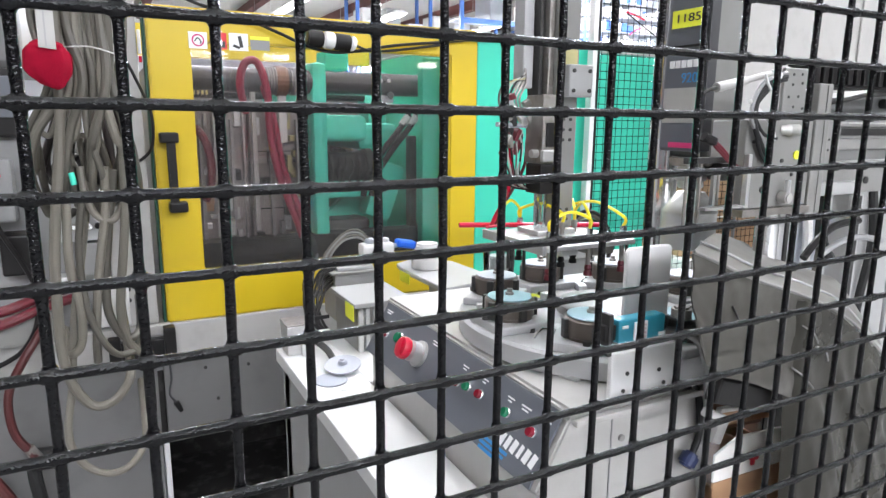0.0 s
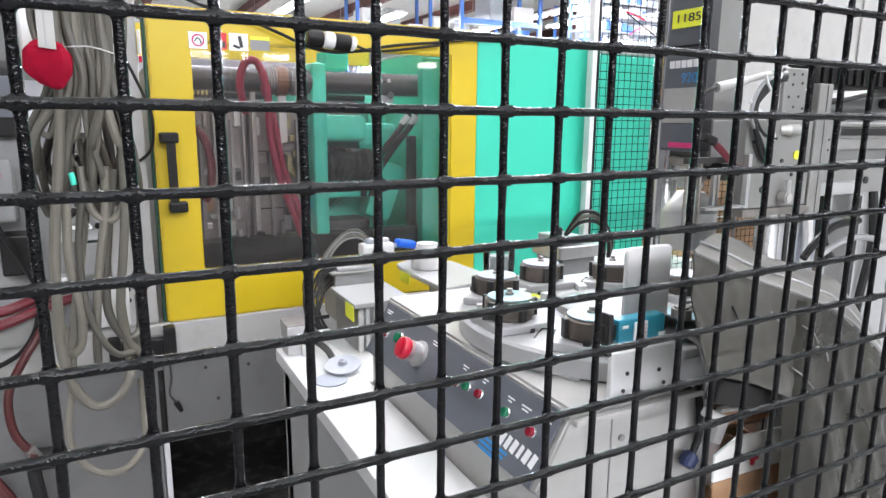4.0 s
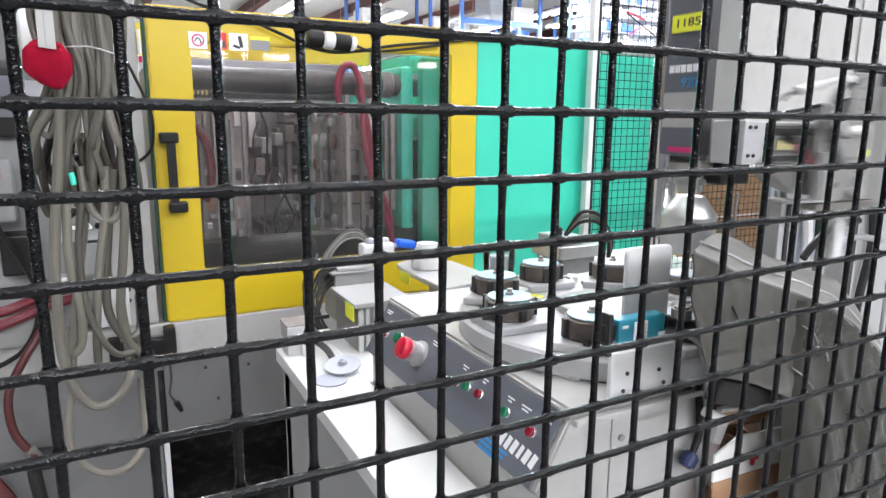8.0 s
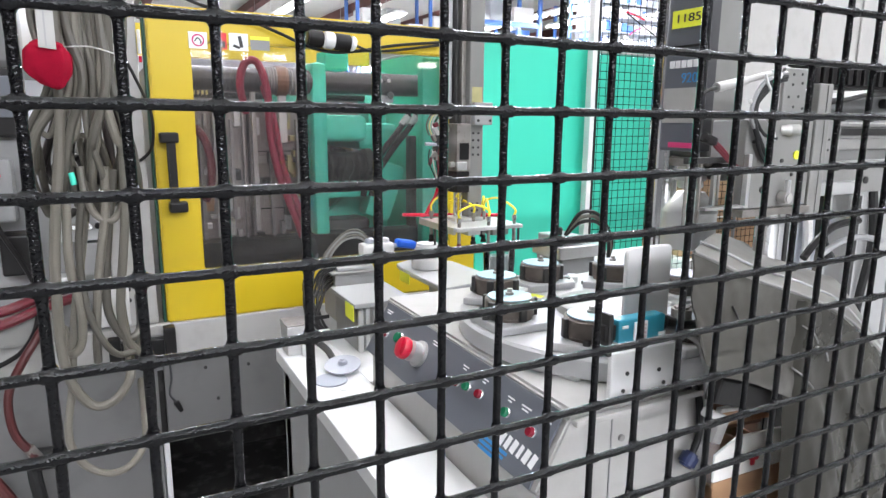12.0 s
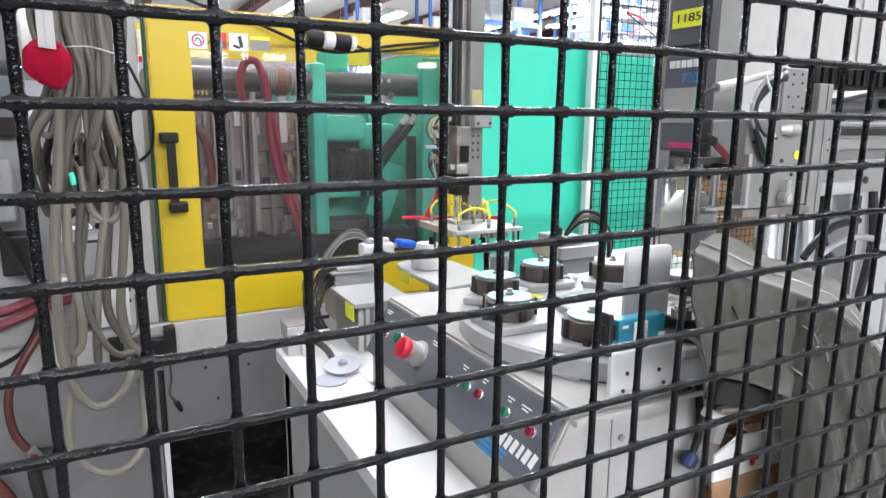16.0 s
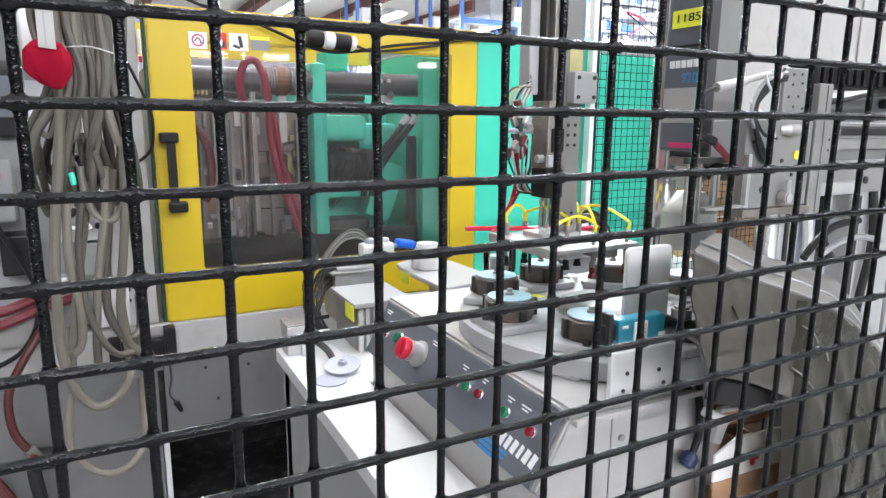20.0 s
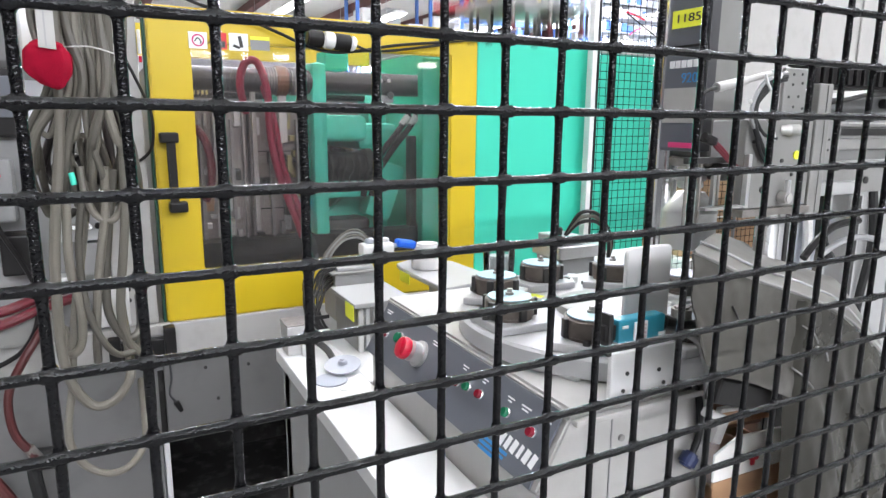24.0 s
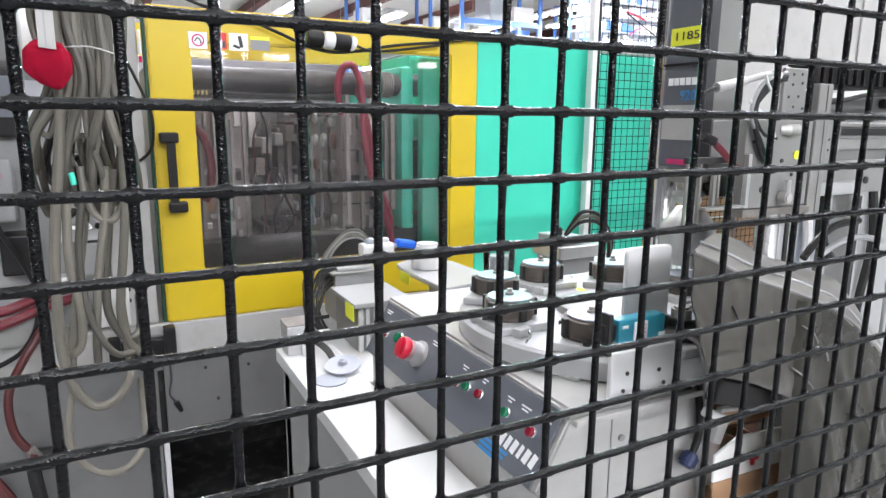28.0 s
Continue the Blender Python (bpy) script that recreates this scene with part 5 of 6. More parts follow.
    part("cable_loop", tube([(0.93, 0.60, 1.30), (0.96, 0.60, 1.325), (1.0, 0.60, 1.345), (1.06, 0.60, 1.35)], 0.006, 8), BLACK, t)
    part("cable_loop", tube([(1.02, 0.64, 1.40), (1.03, 0.64, 1.36), (1.035, 0.64, 1.31), (1.06, 0.64, 1.28)], 0.010, 8), RUBBER, t)
    part("cable_loop", tube([(0.98, 0.605, 1.300), (1.02, 0.60, 1.318), (1.07, 0.60, 1.322), (1.13, 0.60, 1.312)], 0.005, 8), GREYD, t)


def carriage():
    t = thing("gantry_carriage", (0.86, 0.6, 1.33), "pale carriage plates with hoses and red-wired gripper", "carriage")
    a = part("carriage_plate", box(0.826, 0.886, 0.588, 0.594, 1.5055, 1.575, 0.002), FIXTURE, t, "blue-grey plate with bolt holes")
    for x, z in ((0.844, 1.566), (0.862, 1.567), (0.844, 1.5525), (0.864, 1.555), (0.8373, 1.536), (0.858, 1.537), (0.849, 1.523), (0.869, 1.521)):
        part("bolt_hole", rod((x, 0.5885, z), (x, 0.5872, z), 0.0020, seg=8), DARK, a)
    m = part("main_plate", box(0.757, 0.896, 0.586, 0.598, 1.386, 1.505, 0.002), WARM_GREY, t, "pale main plate")
    part("plate_edge", box(0.757, 0.764, 0.578, 0.5858, 1.388, 1.46, 0.001), ALU, m)
    for x, z, r in ((0.7985, 1.411, 0.0048), (0.8335, 1.4497, 0.003), (0.8002, 1.4521, 0.003), (0.772, 1.476, 0.0025), (0.858, 1.430, 0.0025)):
        part("bolt_hole", rod((x, 0.5865, z), (x, 0.5840, z), r, seg=10), DARK, m)
    part("boss", rod((0.836, 0.586, 1.4916), (0.850, 0.574, 1.4916), 0.0078, seg=16, bevel=0.0015), OFFWHITE, m, "cream round boss")
    part("boss", rod((0.828, 0.588, 1.4916), (0.838, 0.578, 1.4916), 0.0062, seg=16, bevel=0.001), ALU, m)
    part("warning_spot", rod((0.8635, 0.5855, 1.4572), (0.8635, 0.5838, 1.4572), 0.0062, seg=16), YEL_TAG, m, "round yellow sticker")
    part("knob", rod((0.838, 0.586, 1.399), (0.838, 0.570, 1.399), 0.0085, seg=16, bevel=0.002), OFFWHITE, m)
    part("knob_neck", rod((0.838, 0.575, 1.40), (0.838, 0.575, 1.424), 0.004, seg=12), ALU, m)
    part("carriage_column", box(0.897, 0.928, 0.583, 0.606, 1.372, 1.556, 0.002), WARM_GREY, t, "pale upright profile")
    part("column_edge", box(0.9145, 0.9165, 0.5815, 0.583, 1.374, 1.554, 0), FIXTURE, t)
    s = part("side_plate", box(0.929, 0.966, 0.588, 0.602, 1.441, 1.505, 0.002), FIXTURE, t, "plate with bolt holes")
    for x, z in ((0.939, 1.478), (0.9385, 1.463), (0.956, 1.479), (0.9555, 1.464), (0.947, 1.452)):
        part("bolt_hole", rod((x, 0.5885, z), (x, 0.5872, z), 0.0019, seg=8), DARK, s)
    ch = part("cable_chain", box(0.902, 1.9, 0.600, 0.640, 1.552, 1.556, 0.001), BLACK, t, "black link cable chain over the rail")
    for k in range(50):
        x = 0.906 + 0.0195 * k
        part("chain_link", box(x, x + 0.0115, 0.598, 0.642, 1.5565, 1.582, 0.002), BLACK, ch)
    part("chain_strap", box(0.902, 1.9, 0.600, 0.640, 1.5825, 1.588, 0.001), BLACK, ch)
    part("chain_tray", tbox(0.972, 0.594, 1.5420, 0.118, 0.004, 0.008, (0, -5, 0), 0.001), PALE_PAINT, t, "white tray strip")
    part("tray_cable", tube([(0.915, 0.590, 1.534), (0.97, 0.590, 1.535), (1.05, 0.592, 1.545), (1.3, 0.60, 1.55)], 0.0035, 8), BLACK, t)
    part("lead", tube([(0.668, 0.592, 1.532), (0.680, 0.591, 1.5394), (0.698, 0.59, 1.5447)], 0.0028, 8), BLACK, t)
    part("connector", tube([(0.697, 0.59, 1.5445), (0.72, 0.59, 1.549), (0.748, 0.59, 1.5545)], 0.0062, 12), OFFWHITE, t, "cream cylindrical connector")
    part("connector", tube([(0.747, 0.59, 1.5543), (0.762, 0.588, 1.558), (0.780, 0.586, 1.562), (0.80, 0.586, 1.565)], 0.0042, 10), OFFWHITE, t)
    part("cable_tie", tube([(0.7728, 0.578, 1.563), (0.776, 0.576, 1.552), (0.7858, 0.578, 1.544)], 0.0020, 6), WHITE, t, "white cable tie")
    part("tie_knot", tbox(0.80, 0.582, 1.564, 0.016, 0.008, 0.009, (0, 20, 0), 0.002), WHITE, t)
    for d, mt, r in ((0, RUBBER, 0.0036), (0.0045, GREYD, 0.0028), (-0.004, RUBBER, 0.0026)):
        part("hose", tube([(0.822, 0.583, 1.562 + d), (0.8098, 0.582, 1.560 + d), (0.7798 - d, 0.58, 1.549 + d), (0.7617 - d, 0.579, 1.5316), (0.758 - d, 0.578, 1.5045), (0.7788 + d, 0.578, 1.4701 + d), (0.8013 + d, 0.58, 1.445)], r, 8), mt, t, "looped dark hose")
    part("hose", tube([(0.812, 0.585, 1.555), (0.80, 0.583, 1.5529), (0.7674, 0.580, 1.5283), (0.7591, 0.579, 1.5147), (0.772, 0.578, 1.493), (0.7899, 0.58, 1.4839), (0.814, 0.583, 1.4803)], 0.0024, 8), RUBBER, t)
    part("hose", tube([(0.752, 0.582, 1.53), (0.7551, 0.58, 1.5247), (0.7866, 0.578, 1.5047), (0.800, 0.579, 1.49), (0.8107, 0.584, 1.479)], 0.0026, 8), PALE_PAINT, t, "pale thin hose")
    part("lower_plate", box(0.757, 0.90, 0.58, 0.612, 1.3745, 1.3848, 0.0015), STEEL, t, "brown stained lower plate")
    part("ledge", box(0.682, 0.756, 0.578, 0.590, 1.3885, 1.3925, 0.001), FIXTURE, t, "white narrow ledge")
    part("lower_post", rod((0.835, 0.598, 1.374), (0.835, 0.598, 1.295), 0.016, seg=20, bevel=0.002), CHROME, t)
    g = part("gripper", tbox(0.694, 0.592, 1.479, 0.020, 0.014, 0.011, (0, 18, 0), 0.003), BLACK, t, "black gripper with red wires")
    part("gripper_nut", rod((0.682, 0.59, 1.484), (0.690, 0.59, 1.481), 0.0055, seg=12, bevel=0.001), BLACK, g)
    for k in range(3):
        part("red_wire", tube([(0.700, 0.588, 1.478 - 0.0035 * k), (0.718, 0.587, 1.466 - 0.004 * k), (0.738, 0.587, 1.449 - 0.003 * k), (0.758, 0.588, 1.44 - 0.002 * k)], 0.0018, 8), RED_HOSE, g)
    part("finger", box(0.7055, 0.7105, 0.588, 0.594, 1.393, 1.435, 0.001), WARM_GREY, g)
    for x, z0, z1, r in ((0.668, 1.36, 1.45, 0.0022), (0.692, 1.37, 1.455, 0.0030), (0.728, 1.392, 1.44, 0.0022)):
        part("finger", rod((x, 0.60, z0), (x, 0.60, z1), r, seg=10), STEEL, g)
    part("finger_bridge", box(0.664, 0.74, 0.596, 0.604, 1.448, 1.456, 0.001), DARK, g)
    return t


def side_cabinet():
    t = thing("side_cabinet", (3.0, 1.65, 0), "tall grey control cabinet with pale upper enclosure", "cabinet")
    part("cabinet_body", prism([(2.196, 1.6), (2.5, 1.8), (4.3, 1.8), (4.3, 1.6)], "z", 0.0, 1.352, bevel=0.005), GREYD, t)
    part("upper_box", prism([(1.875, 1.6), (2.15, 1.80), (4.3, 1.80), (4.3, 1.6)], "z", 1.356, 2.2, bevel=0.005), OFFWHITE, t, "pale upper enclosure")
    part("upper_door", box(2.66, 4.29, 1.590, 1.5985, 1.38, 2.19, 0.003), OFFWHITE, t)
    part("cabinet_door", box(2.205, 2.54, 1.578, 1.598, 0.05, 1.343, 0.006), PALE_BLUE_GREY, t, "bluish grey door")
    part("cabinet_door", box(2.556, 3.06, 1.578, 1.598, 0.05, 1.343, 0.006), GREYP, t)
    part("cabinet_door", box(3.09, 4.28, 1.578, 1.598, 0.05, 1.343, 0.006), GREYP, t)
    for k in range(6):
        x = 2.26 + 0.11 * k + 0.03 * (k % 2)
        part("cabinet_cable", tube([(x, 1.578, 1.322), (x + 0.016, 1.55, 1.03), (x - 0.03, 1.55, 0.72), (x, 1.57, 0.25)], 0.0125 + 0.005 * (k % 2), 8), (BLACK, PALE_PAINT, HOSE, BLACK, FIXTURE, RUBBER)[k], t)


def carton_stack():
    """Small cartons piled on a white table in the aisle."""
    p = thing("packing_table", (5.1, 4.25, 0), "white packing table under stacked cartons in the aisle", "table")
    part("tabletop", box(4.3, 5.9, 3.75, 4.65, 0.58, 0.62, 0.005), WHITE, p)
    for x in (4.36, 5.84):
        for y in (3.8, 4.6):
            part("leg", box(x - 0.025, x + 0.025, y - 0.025, y + 0.025, 0, 0.5795, 0.003), ALU_PALE, p)
    part("apron", box(4.4, 5.8, 3.79, 3.81, 0.30, 0.575, 0.003), PAPER, p)
    first = None
    for r in range(4):
        for c in range(8):
            x, z = 4.58 + 0.132 * c, 0.6205 + 0.1005 * r
            if first is None:
                first = solid("small_carton", box(x, x + 0.126, 4.0, 4.5, z, z + 0.098, 0.004), CARD_DARK, "small brown cardboard carton stacked on a table", "carton", "cartons on the packing table")
            else:
                copy_thing(first, Matrix.Translation(first.location + Vector((0.132 * c, 0, 0.1005 * r))))


carton_stack()


side_cabinet()
gantry()
slider = carriage()


# ---- chute and cartons ----
def loft(lines, bm=None):
    """A sheet through lines of equally many points."""
    tmp = bmesh.new()
    rows = [[tmp.verts.new(p) for p in line] for line in lines]
    for a, b in zip(rows, rows[1:]):
        for i in range(len(a) - 1):
            tmp.faces.new((a[i], a[i + 1], b[i + 1], b[i]))
    bmesh.ops.recalc_face_normals(tmp, faces=tmp.faces)
    return merge(tmp, bm)


def thicken(bm, d):
    bmesh.ops.solidify(bm, geom=bm.faces[:], thickness=d)
    return bm


def chute():
    t = thing("parts_hood", (0.75, 0.5, 0.0), "curved smoky plastic hood over a parts chute", "hood")
    near = spline([(0.494, 0.43, 1.377), (0.535, 0.43, 1.361), (0.588, 0.43, 1.340), (0.681, 0.43, 1.309), (0.7586, 0.43, 1.275), (0.841, 0.43, 1.217), (0.944, 0.43, 1.143), (1.2, 0.43, 0.96)], 12)
    far = spline([(0.908, 0.72, 1.308), (0.95, 0.72, 1.297), (1.0, 0.72, 1.274), (1.164, 0.72, 1.2225), (1.239, 0.72, 1.192), (1.404, 0.72, 1.042), (1.529, 0.72, 0.925), (1.8, 0.72, 0.67)], 12)
    mids = [[p.lerp(q, f) + Vector((0, 0, 0.016 * math.sin(math.pi * f) + 0.003 * noise.noise(p * 14 + Vector((0, f * 5, 0))))) for p, q in zip(near, far)] for f in (0.15, 0.3, 0.5, 0.7, 0.85)]
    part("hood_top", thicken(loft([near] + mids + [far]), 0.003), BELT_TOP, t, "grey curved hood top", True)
    ends = [p for p in near if p.x < 0.74]
    foot = spline([(0.5115, 0.427, 1.285), (0.538, 0.427, 1.249), (0.603, 0.427, 1.224), (0.675, 0.427, 1.192), (0.75, 0.427, 1.158)], 40)
    low = [foot[round(i * (len(foot) - 1) / (len(ends) - 1))] for i in range(len(ends))]
    rows = []
    for k in range(25):
        f = k / 24
        rows.append([p.lerp(q, f) + Vector((0.010 * math.sin(math.pi * f) * (1 - i / len(ends)) * -0.4, 0.004 * noise.noise(Vector((p.x * 14, f * 3, 2.0))) + 0.0018 * noise.noise(Vector((p.x * 50, f * 9, 5.0))), 0)) for i, (p, q) in enumerate(zip(ends, low))])
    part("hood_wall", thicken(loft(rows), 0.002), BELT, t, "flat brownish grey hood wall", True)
    rows = []
    for k in range(71):
        f = k / 70
        row = []
        for i in range(100):
            x = 0.652 + 0.062 * f + (0.52 - 0.062 * f) * i / 99
            j = min(range(len(near)), key=lambda n: abs(near[n].x - x))
            top = near[j].z - 0.004
            z = top + (0.62 - top) * f
            edge = min(1, max(0.0, (x - 0.655) * 9)) * min(1, 6 * f)
            a = Vector((x * 16 + z * 9, z * 7, 3.0))
            ridge = 1 - min(1, 3.2 * abs(noise.noise(a))) + 0.5 * (1 - min(1, 3.0 * abs(noise.noise(a * 2.3 + Vector((4, 1, 0))))))
            row.append(Vector((x, 0.4235 + 0.009 * (1 - min(1, i / 3)) - edge * (0.003 + 0.008 * ridge + 0.010 * noise.noise(Vector((x * 6, z * 6, 1.0)))), z)))
        rows.append(row)
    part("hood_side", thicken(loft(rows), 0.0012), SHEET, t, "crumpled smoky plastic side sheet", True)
    part("edge_strip", tube([p + Vector((0, -0.003, 0.002)) for p in near], 0.0016, 8, 1), FIXTURE, t, "aluminium edge strip")
    part("edge_strip", tube([p + Vector((0, 0, 0.003)) for p in far], 0.003, 8, 1), FIXTURE, t, "aluminium edge strip")
    part("edge_strip", tube([p.lerp(q, 0.15) + Vector((0, 0, 0.0095)) for p, q in zip(near, far)], 0.0015, 8, 1), ALU_PALE, t, "aluminium edge strip")
    part("front_band", tbox(0.622, 0.452, 1.199, 0.112, 0.016, 0.031, (0, 18, 0), 0.004), BLACK, t, "dark lower band")
    part("band_lip", tbox(0.625, 0.447, 1.2165, 0.112, 0.012, 0.003, (0, 18, 0), 0.001), GREYD, t)
    part("latch", tube([(0.553, 0.4245, 1.318), (0.560, 0.4235, 1.307), (0.566, 0.4245, 1.297)], 0.0012, 6), DARK, t)
    # scuffs and the glints on a wrinkled piece of clear tape, drawn as pale streaks
    for pts, r in (([(0.655, 0.4205, 1.236), (0.676, 0.4195, 1.222), (0.695, 0.4185, 1.205)], 0.0011), ([(0.688, 0.4165, 1.256), (0.704, 0.416, 1.249), (0.712, 0.416, 1.236)], 0.0016), ([(0.662, 0.4185, 1.284), (0.682, 0.417, 1.272), (0.69, 0.416, 1.26)], 0.0009), ([(0.612, 0.4225, 1.305), (0.622, 0.422, 1.296), (0.635, 0.421, 1.286)], 0.0010)):
        part("tape_glint", tube(pts, r, 6), FIXTURE, t, "pale streak drawn as scuff and glint on clear tape")
    part("chute_back", prism([(0.97, 0.5), (1.6, 0.5), (1.6, 0.78), (1.4, 1.0), (1.22, 1.16), (0.97, 1.24)], "y", 0.728, 0.732), BELT, t, "grey back wall of the chute")
    part("leg", box(0.90, 0.93, 0.50, 0.53, 0, 1.02, 0.003), ALU_PALE, t)
    part("leg", box(1.14, 1.17, 0.66, 0.69, 0, 1.05, 0.003), ALU_PALE, t)


def carton():
    t = thing("cardboard_carton", (0.766, 0.6, 0.0), "open brown cardboard carton with white inner flaps", "carton")
    part("carton_wall", box(0.672, 0.86, 0.492, 0.498, 0.0, 1.061, 0.001), CARD, t)
    part("carton_wall", box(0.672, 0.86, 0.70, 0.706, 0.0, 1.03, 0.001), CARD, t)
    part("carton_wall", box(0.672, 0.678, 0.499, 0.699, 0.0, 1.03, 0.001), CARD, t)
    part("carton_wall", box(0.854, 0.86, 0.499, 0.699, 0.0, 1.03, 0.001), CARD, t)
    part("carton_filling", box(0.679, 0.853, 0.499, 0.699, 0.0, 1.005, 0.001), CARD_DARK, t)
    part("carton_flap", prism([(0.632, 0.93), (0.80, 0.93), (0.80, 1.0605), (0.632, 1.064)], "y", 0.4885, 0.4915), CARD, t, "brown outer flap folded down")
    part("white_rim", prism([(0.632, 1.0655), (0.783, 1.0615), (0.769, 1.1115), (0.672, 1.1185), (0.632, 1.102)], "y", 0.4885, 0.4915), PAPER, t, "white card rim")
    part("inner_flap", prism([(0.655, 1.124), (0.769, 1.115), (0.768, 1.1325), (0.66, 1.143)], "y", 0.511, 0.5145), CARD, t, "brown card flap")
    part("inner_flap", prism([(0.66, 1.1432), (0.768, 1.1328), (0.768, 1.1375), (0.662, 1.148)], "y", 0.509, 0.5165), PAPER, t, "cream card flap edge")
    part("inner_flap", tbox(0.76, 0.58, 1.095, 0.16, 0.004, 0.05, (-14, 5, 2), 0.001), CARD_DARK, t, "brown card flap")
    solid("packing_tape_roll", lathe([(0.018, 0), (0.026, 0.0), (0.026, 0.035), (0.018, 0.035)], (0.74, 0.64, 1.0055), 28), CARD, "brown roll of packing tape in the carton", "tape roll", smooth=True)
    b = thing("stapler_tool", (0.652, 0.5035, 1.07), "beige hand tool standing in the carton", "hand tool")
    part("tool_body", tbox(0.649, 0.5035, 1.128, 0.018, 0.015, 0.037, (0, 24, 0), 0.004), OFFWHITE, b)
    part("tool_head", tbox(0.641, 0.5025, 1.147, 0.032, 0.017, 0.011, (0, 24, 0), 0.003), PALE_PAINT, b)
    part("tool_grip", tbox(0.666, 0.5035, 1.089, 0.012, 0.010, 0.052, (0, 16, 0), 0.003), CARD_DARK, b)
    r = thing("red_clip", (0.70, 0.486, 1.08), "small red plastic clip on the carton", "clip")
    part("clip", tbox(0.700, 0.487, 1.086, 0.019, 0.007, 0.009, (0, 10, 0), 0.003), RED, r)
    part("clip_leg", tbox(0.700, 0.4865, 1.079, 0.006, 0.003, 0.010, (0, 0, 0), 0.001), RED, r)
    k = thing("blue_coupling", (0.612, 0.515, 1.08), "dark blue hose coupling hanging at the welder", "hose coupling")
    part("coupling", rod((0.607, 0.512, 1.083), (0.619, 0.512, 1.098), 0.011, seg=16, bevel=0.003), NAVY, k)
    part("coupling_hose", tube([(0.619, 0.512, 1.098), (0.630, 0.514, 1.118), (0.634, 0.518, 1.145), (0.633, 0.524, 1.17), (0.625, 0.527, 1.186)], 0.0042, 8), RUBBER, k)


chute()
carton()


# ---- bench items ----
def bench_items():
    d = thing("sample_disc", (0.362, 1.125, 1.028), "pale grey plastic disc with hub on the bench", "plastic disc")
    part("disc", on(lathe([(0.0335, 0.0), (0.0345, 0.001), (0.0345, 0.003), (0.009, 0.0045), (0.008, 0.012), (0.005, 0.013), (0.005, 0.016), (0.001, 0.0162)], seg=44), pose(0.373, 1.125, 1.040, 8, -6, 0)), PALE_GREY, d, smooth=True)
    part("disc_stand", rod((0.372, 1.128, 1.028), (0.372, 1.127, 1.040), 0.010, seg=16), GREYD, d)
    solid("flat_ring", lathe([(0.014, 0), (0.030, 0), (0.031, 0.002), (0.030, 0.003), (0.014, 0.003)], (0.338, 1.09, 1.0282), 36), PALE_GREY, "flat grey plastic ring lying on the bench", "plastic ring", smooth=True)
    solid("loose_ring", lathe([(0.006, 0), (0.013, 0), (0.013, 0.002), (0.006, 0.002)], (0.352, 1.045, 1.0282), 24), WHITE, "small white ring lying on the bench", "plastic ring", smooth=True)
    solid("paper_sheet", tbox(0.375, 1.03, 1.0295, 0.045, 0.06, 0.001, (0, 0, 25), 0), PAPER, "crumpled white paper lying on the bench", "paper")
    b = thing("fixture_box", (0.47, 1.28, 1.028), "grey aluminium fixture box with yellow tag on the bench", "fixture box")
    part("housing", box(0.435, 0.545, 1.212, 1.352, 1.028, 1.122, 0.003), FIXTURE, b)
    part("top_plate", box(0.426, 0.556, 1.203, 1.362, 1.123, 1.133, 0.002), GREYP, b)
    part("yellow_tag", tbox(0.4255, 1.232, 1.112, 0.0015, 0.05, 0.032, (0, 0, 0), 0), YEL_TAG, b, "yellow tag")
    for k in range(5):
        x = 0.456 + 0.018 * k
        part("front_rib", box(x - 0.005, x + 0.005, 1.2065, 1.2118, 1.03, 1.1215, 0.0015), (ALU_PALE, FIXTURE, GREYD)[k % 3], b)
    part("front_rib", box(0.435, 0.446, 1.204, 1.2118, 1.028, 1.12, 0.002), ALU, b)
    part("rear_block", box(0.46, 0.562, 1.43, 1.52, 1.028, 1.140, 0.003), GREYP, b)
    part("rear_lid", box(0.45, 0.570, 1.425, 1.525, 1.1405, 1.147, 0.002), FIXTURE, b)
    part("rear_step", box(0.47, 0.56, 1.44, 1.51, 1.1475, 1.156, 0.002), ALU_PALE, b)
    part("bundled_cable", tube([(0.43, 1.5, 1.16), (0.40, 1.46, 1.13), (0.385, 1.42, 1.08), (0.39, 1.4, 1.032)], 0.006, 8), BLACK, b)
    part("bundled_cable", tube([(0.42, 1.5, 1.17), (0.39, 1.45, 1.11), (0.40, 1.41, 1.05), (0.38, 1.38, 1.035)], 0.004, 8), BLACK, b)
    part("bundled_cable", tube([(0.44, 1.5, 1.18), (0.41, 1.44, 1.15), (0.395, 1.40, 1.10), (0.405, 1.37, 1.036)], 0.004, 8), BLACK, b)
    for k in range(7):
        part("bundled_cable", tube([(0.46 + 0.012 * k, 1.46, 1.15 + 0.004 * (k % 3)), (0.425 + 0.004 * k, 1.44, 1.15 - 0.006 * k), (0.395 + 0.007 * (k % 4), 1.42 - 0.008 * k, 1.10), (0.385 + 0.008 * (k % 3), 1.40 - 0.012 * k, 1.06), (0.40 + 0.004 * k, 1.37 - 0.01 * k, 1.034)], 0.0032, 8), BLACK, b)
    s = thing("bench_post", (0.325, 1.29, 1.028), "grey sheet metal box with dark top on the bench corner", "clamp box")
    part("box_body", box(0.2995, 0.352, 1.25, 1.308, 1.028, 1.088, 0.002), ALU, s)
    part("box_top", box(0.2985, 0.353, 1.249, 1.309, 1.0885, 1.0925, 0.001), STEEL, s, "dark worn metal top")
    part("box_foot", box(0.325, 0.352, 1.236, 1.2495, 1.028, 1.070, 0.002), PALE_PAINT, s)
    part("post_arm", tube([(0.355, 1.245, 1.055), (0.368, 1.21, 1.045), (0.37, 1.17, 1.034)], 0.007, 8), DARK, s)
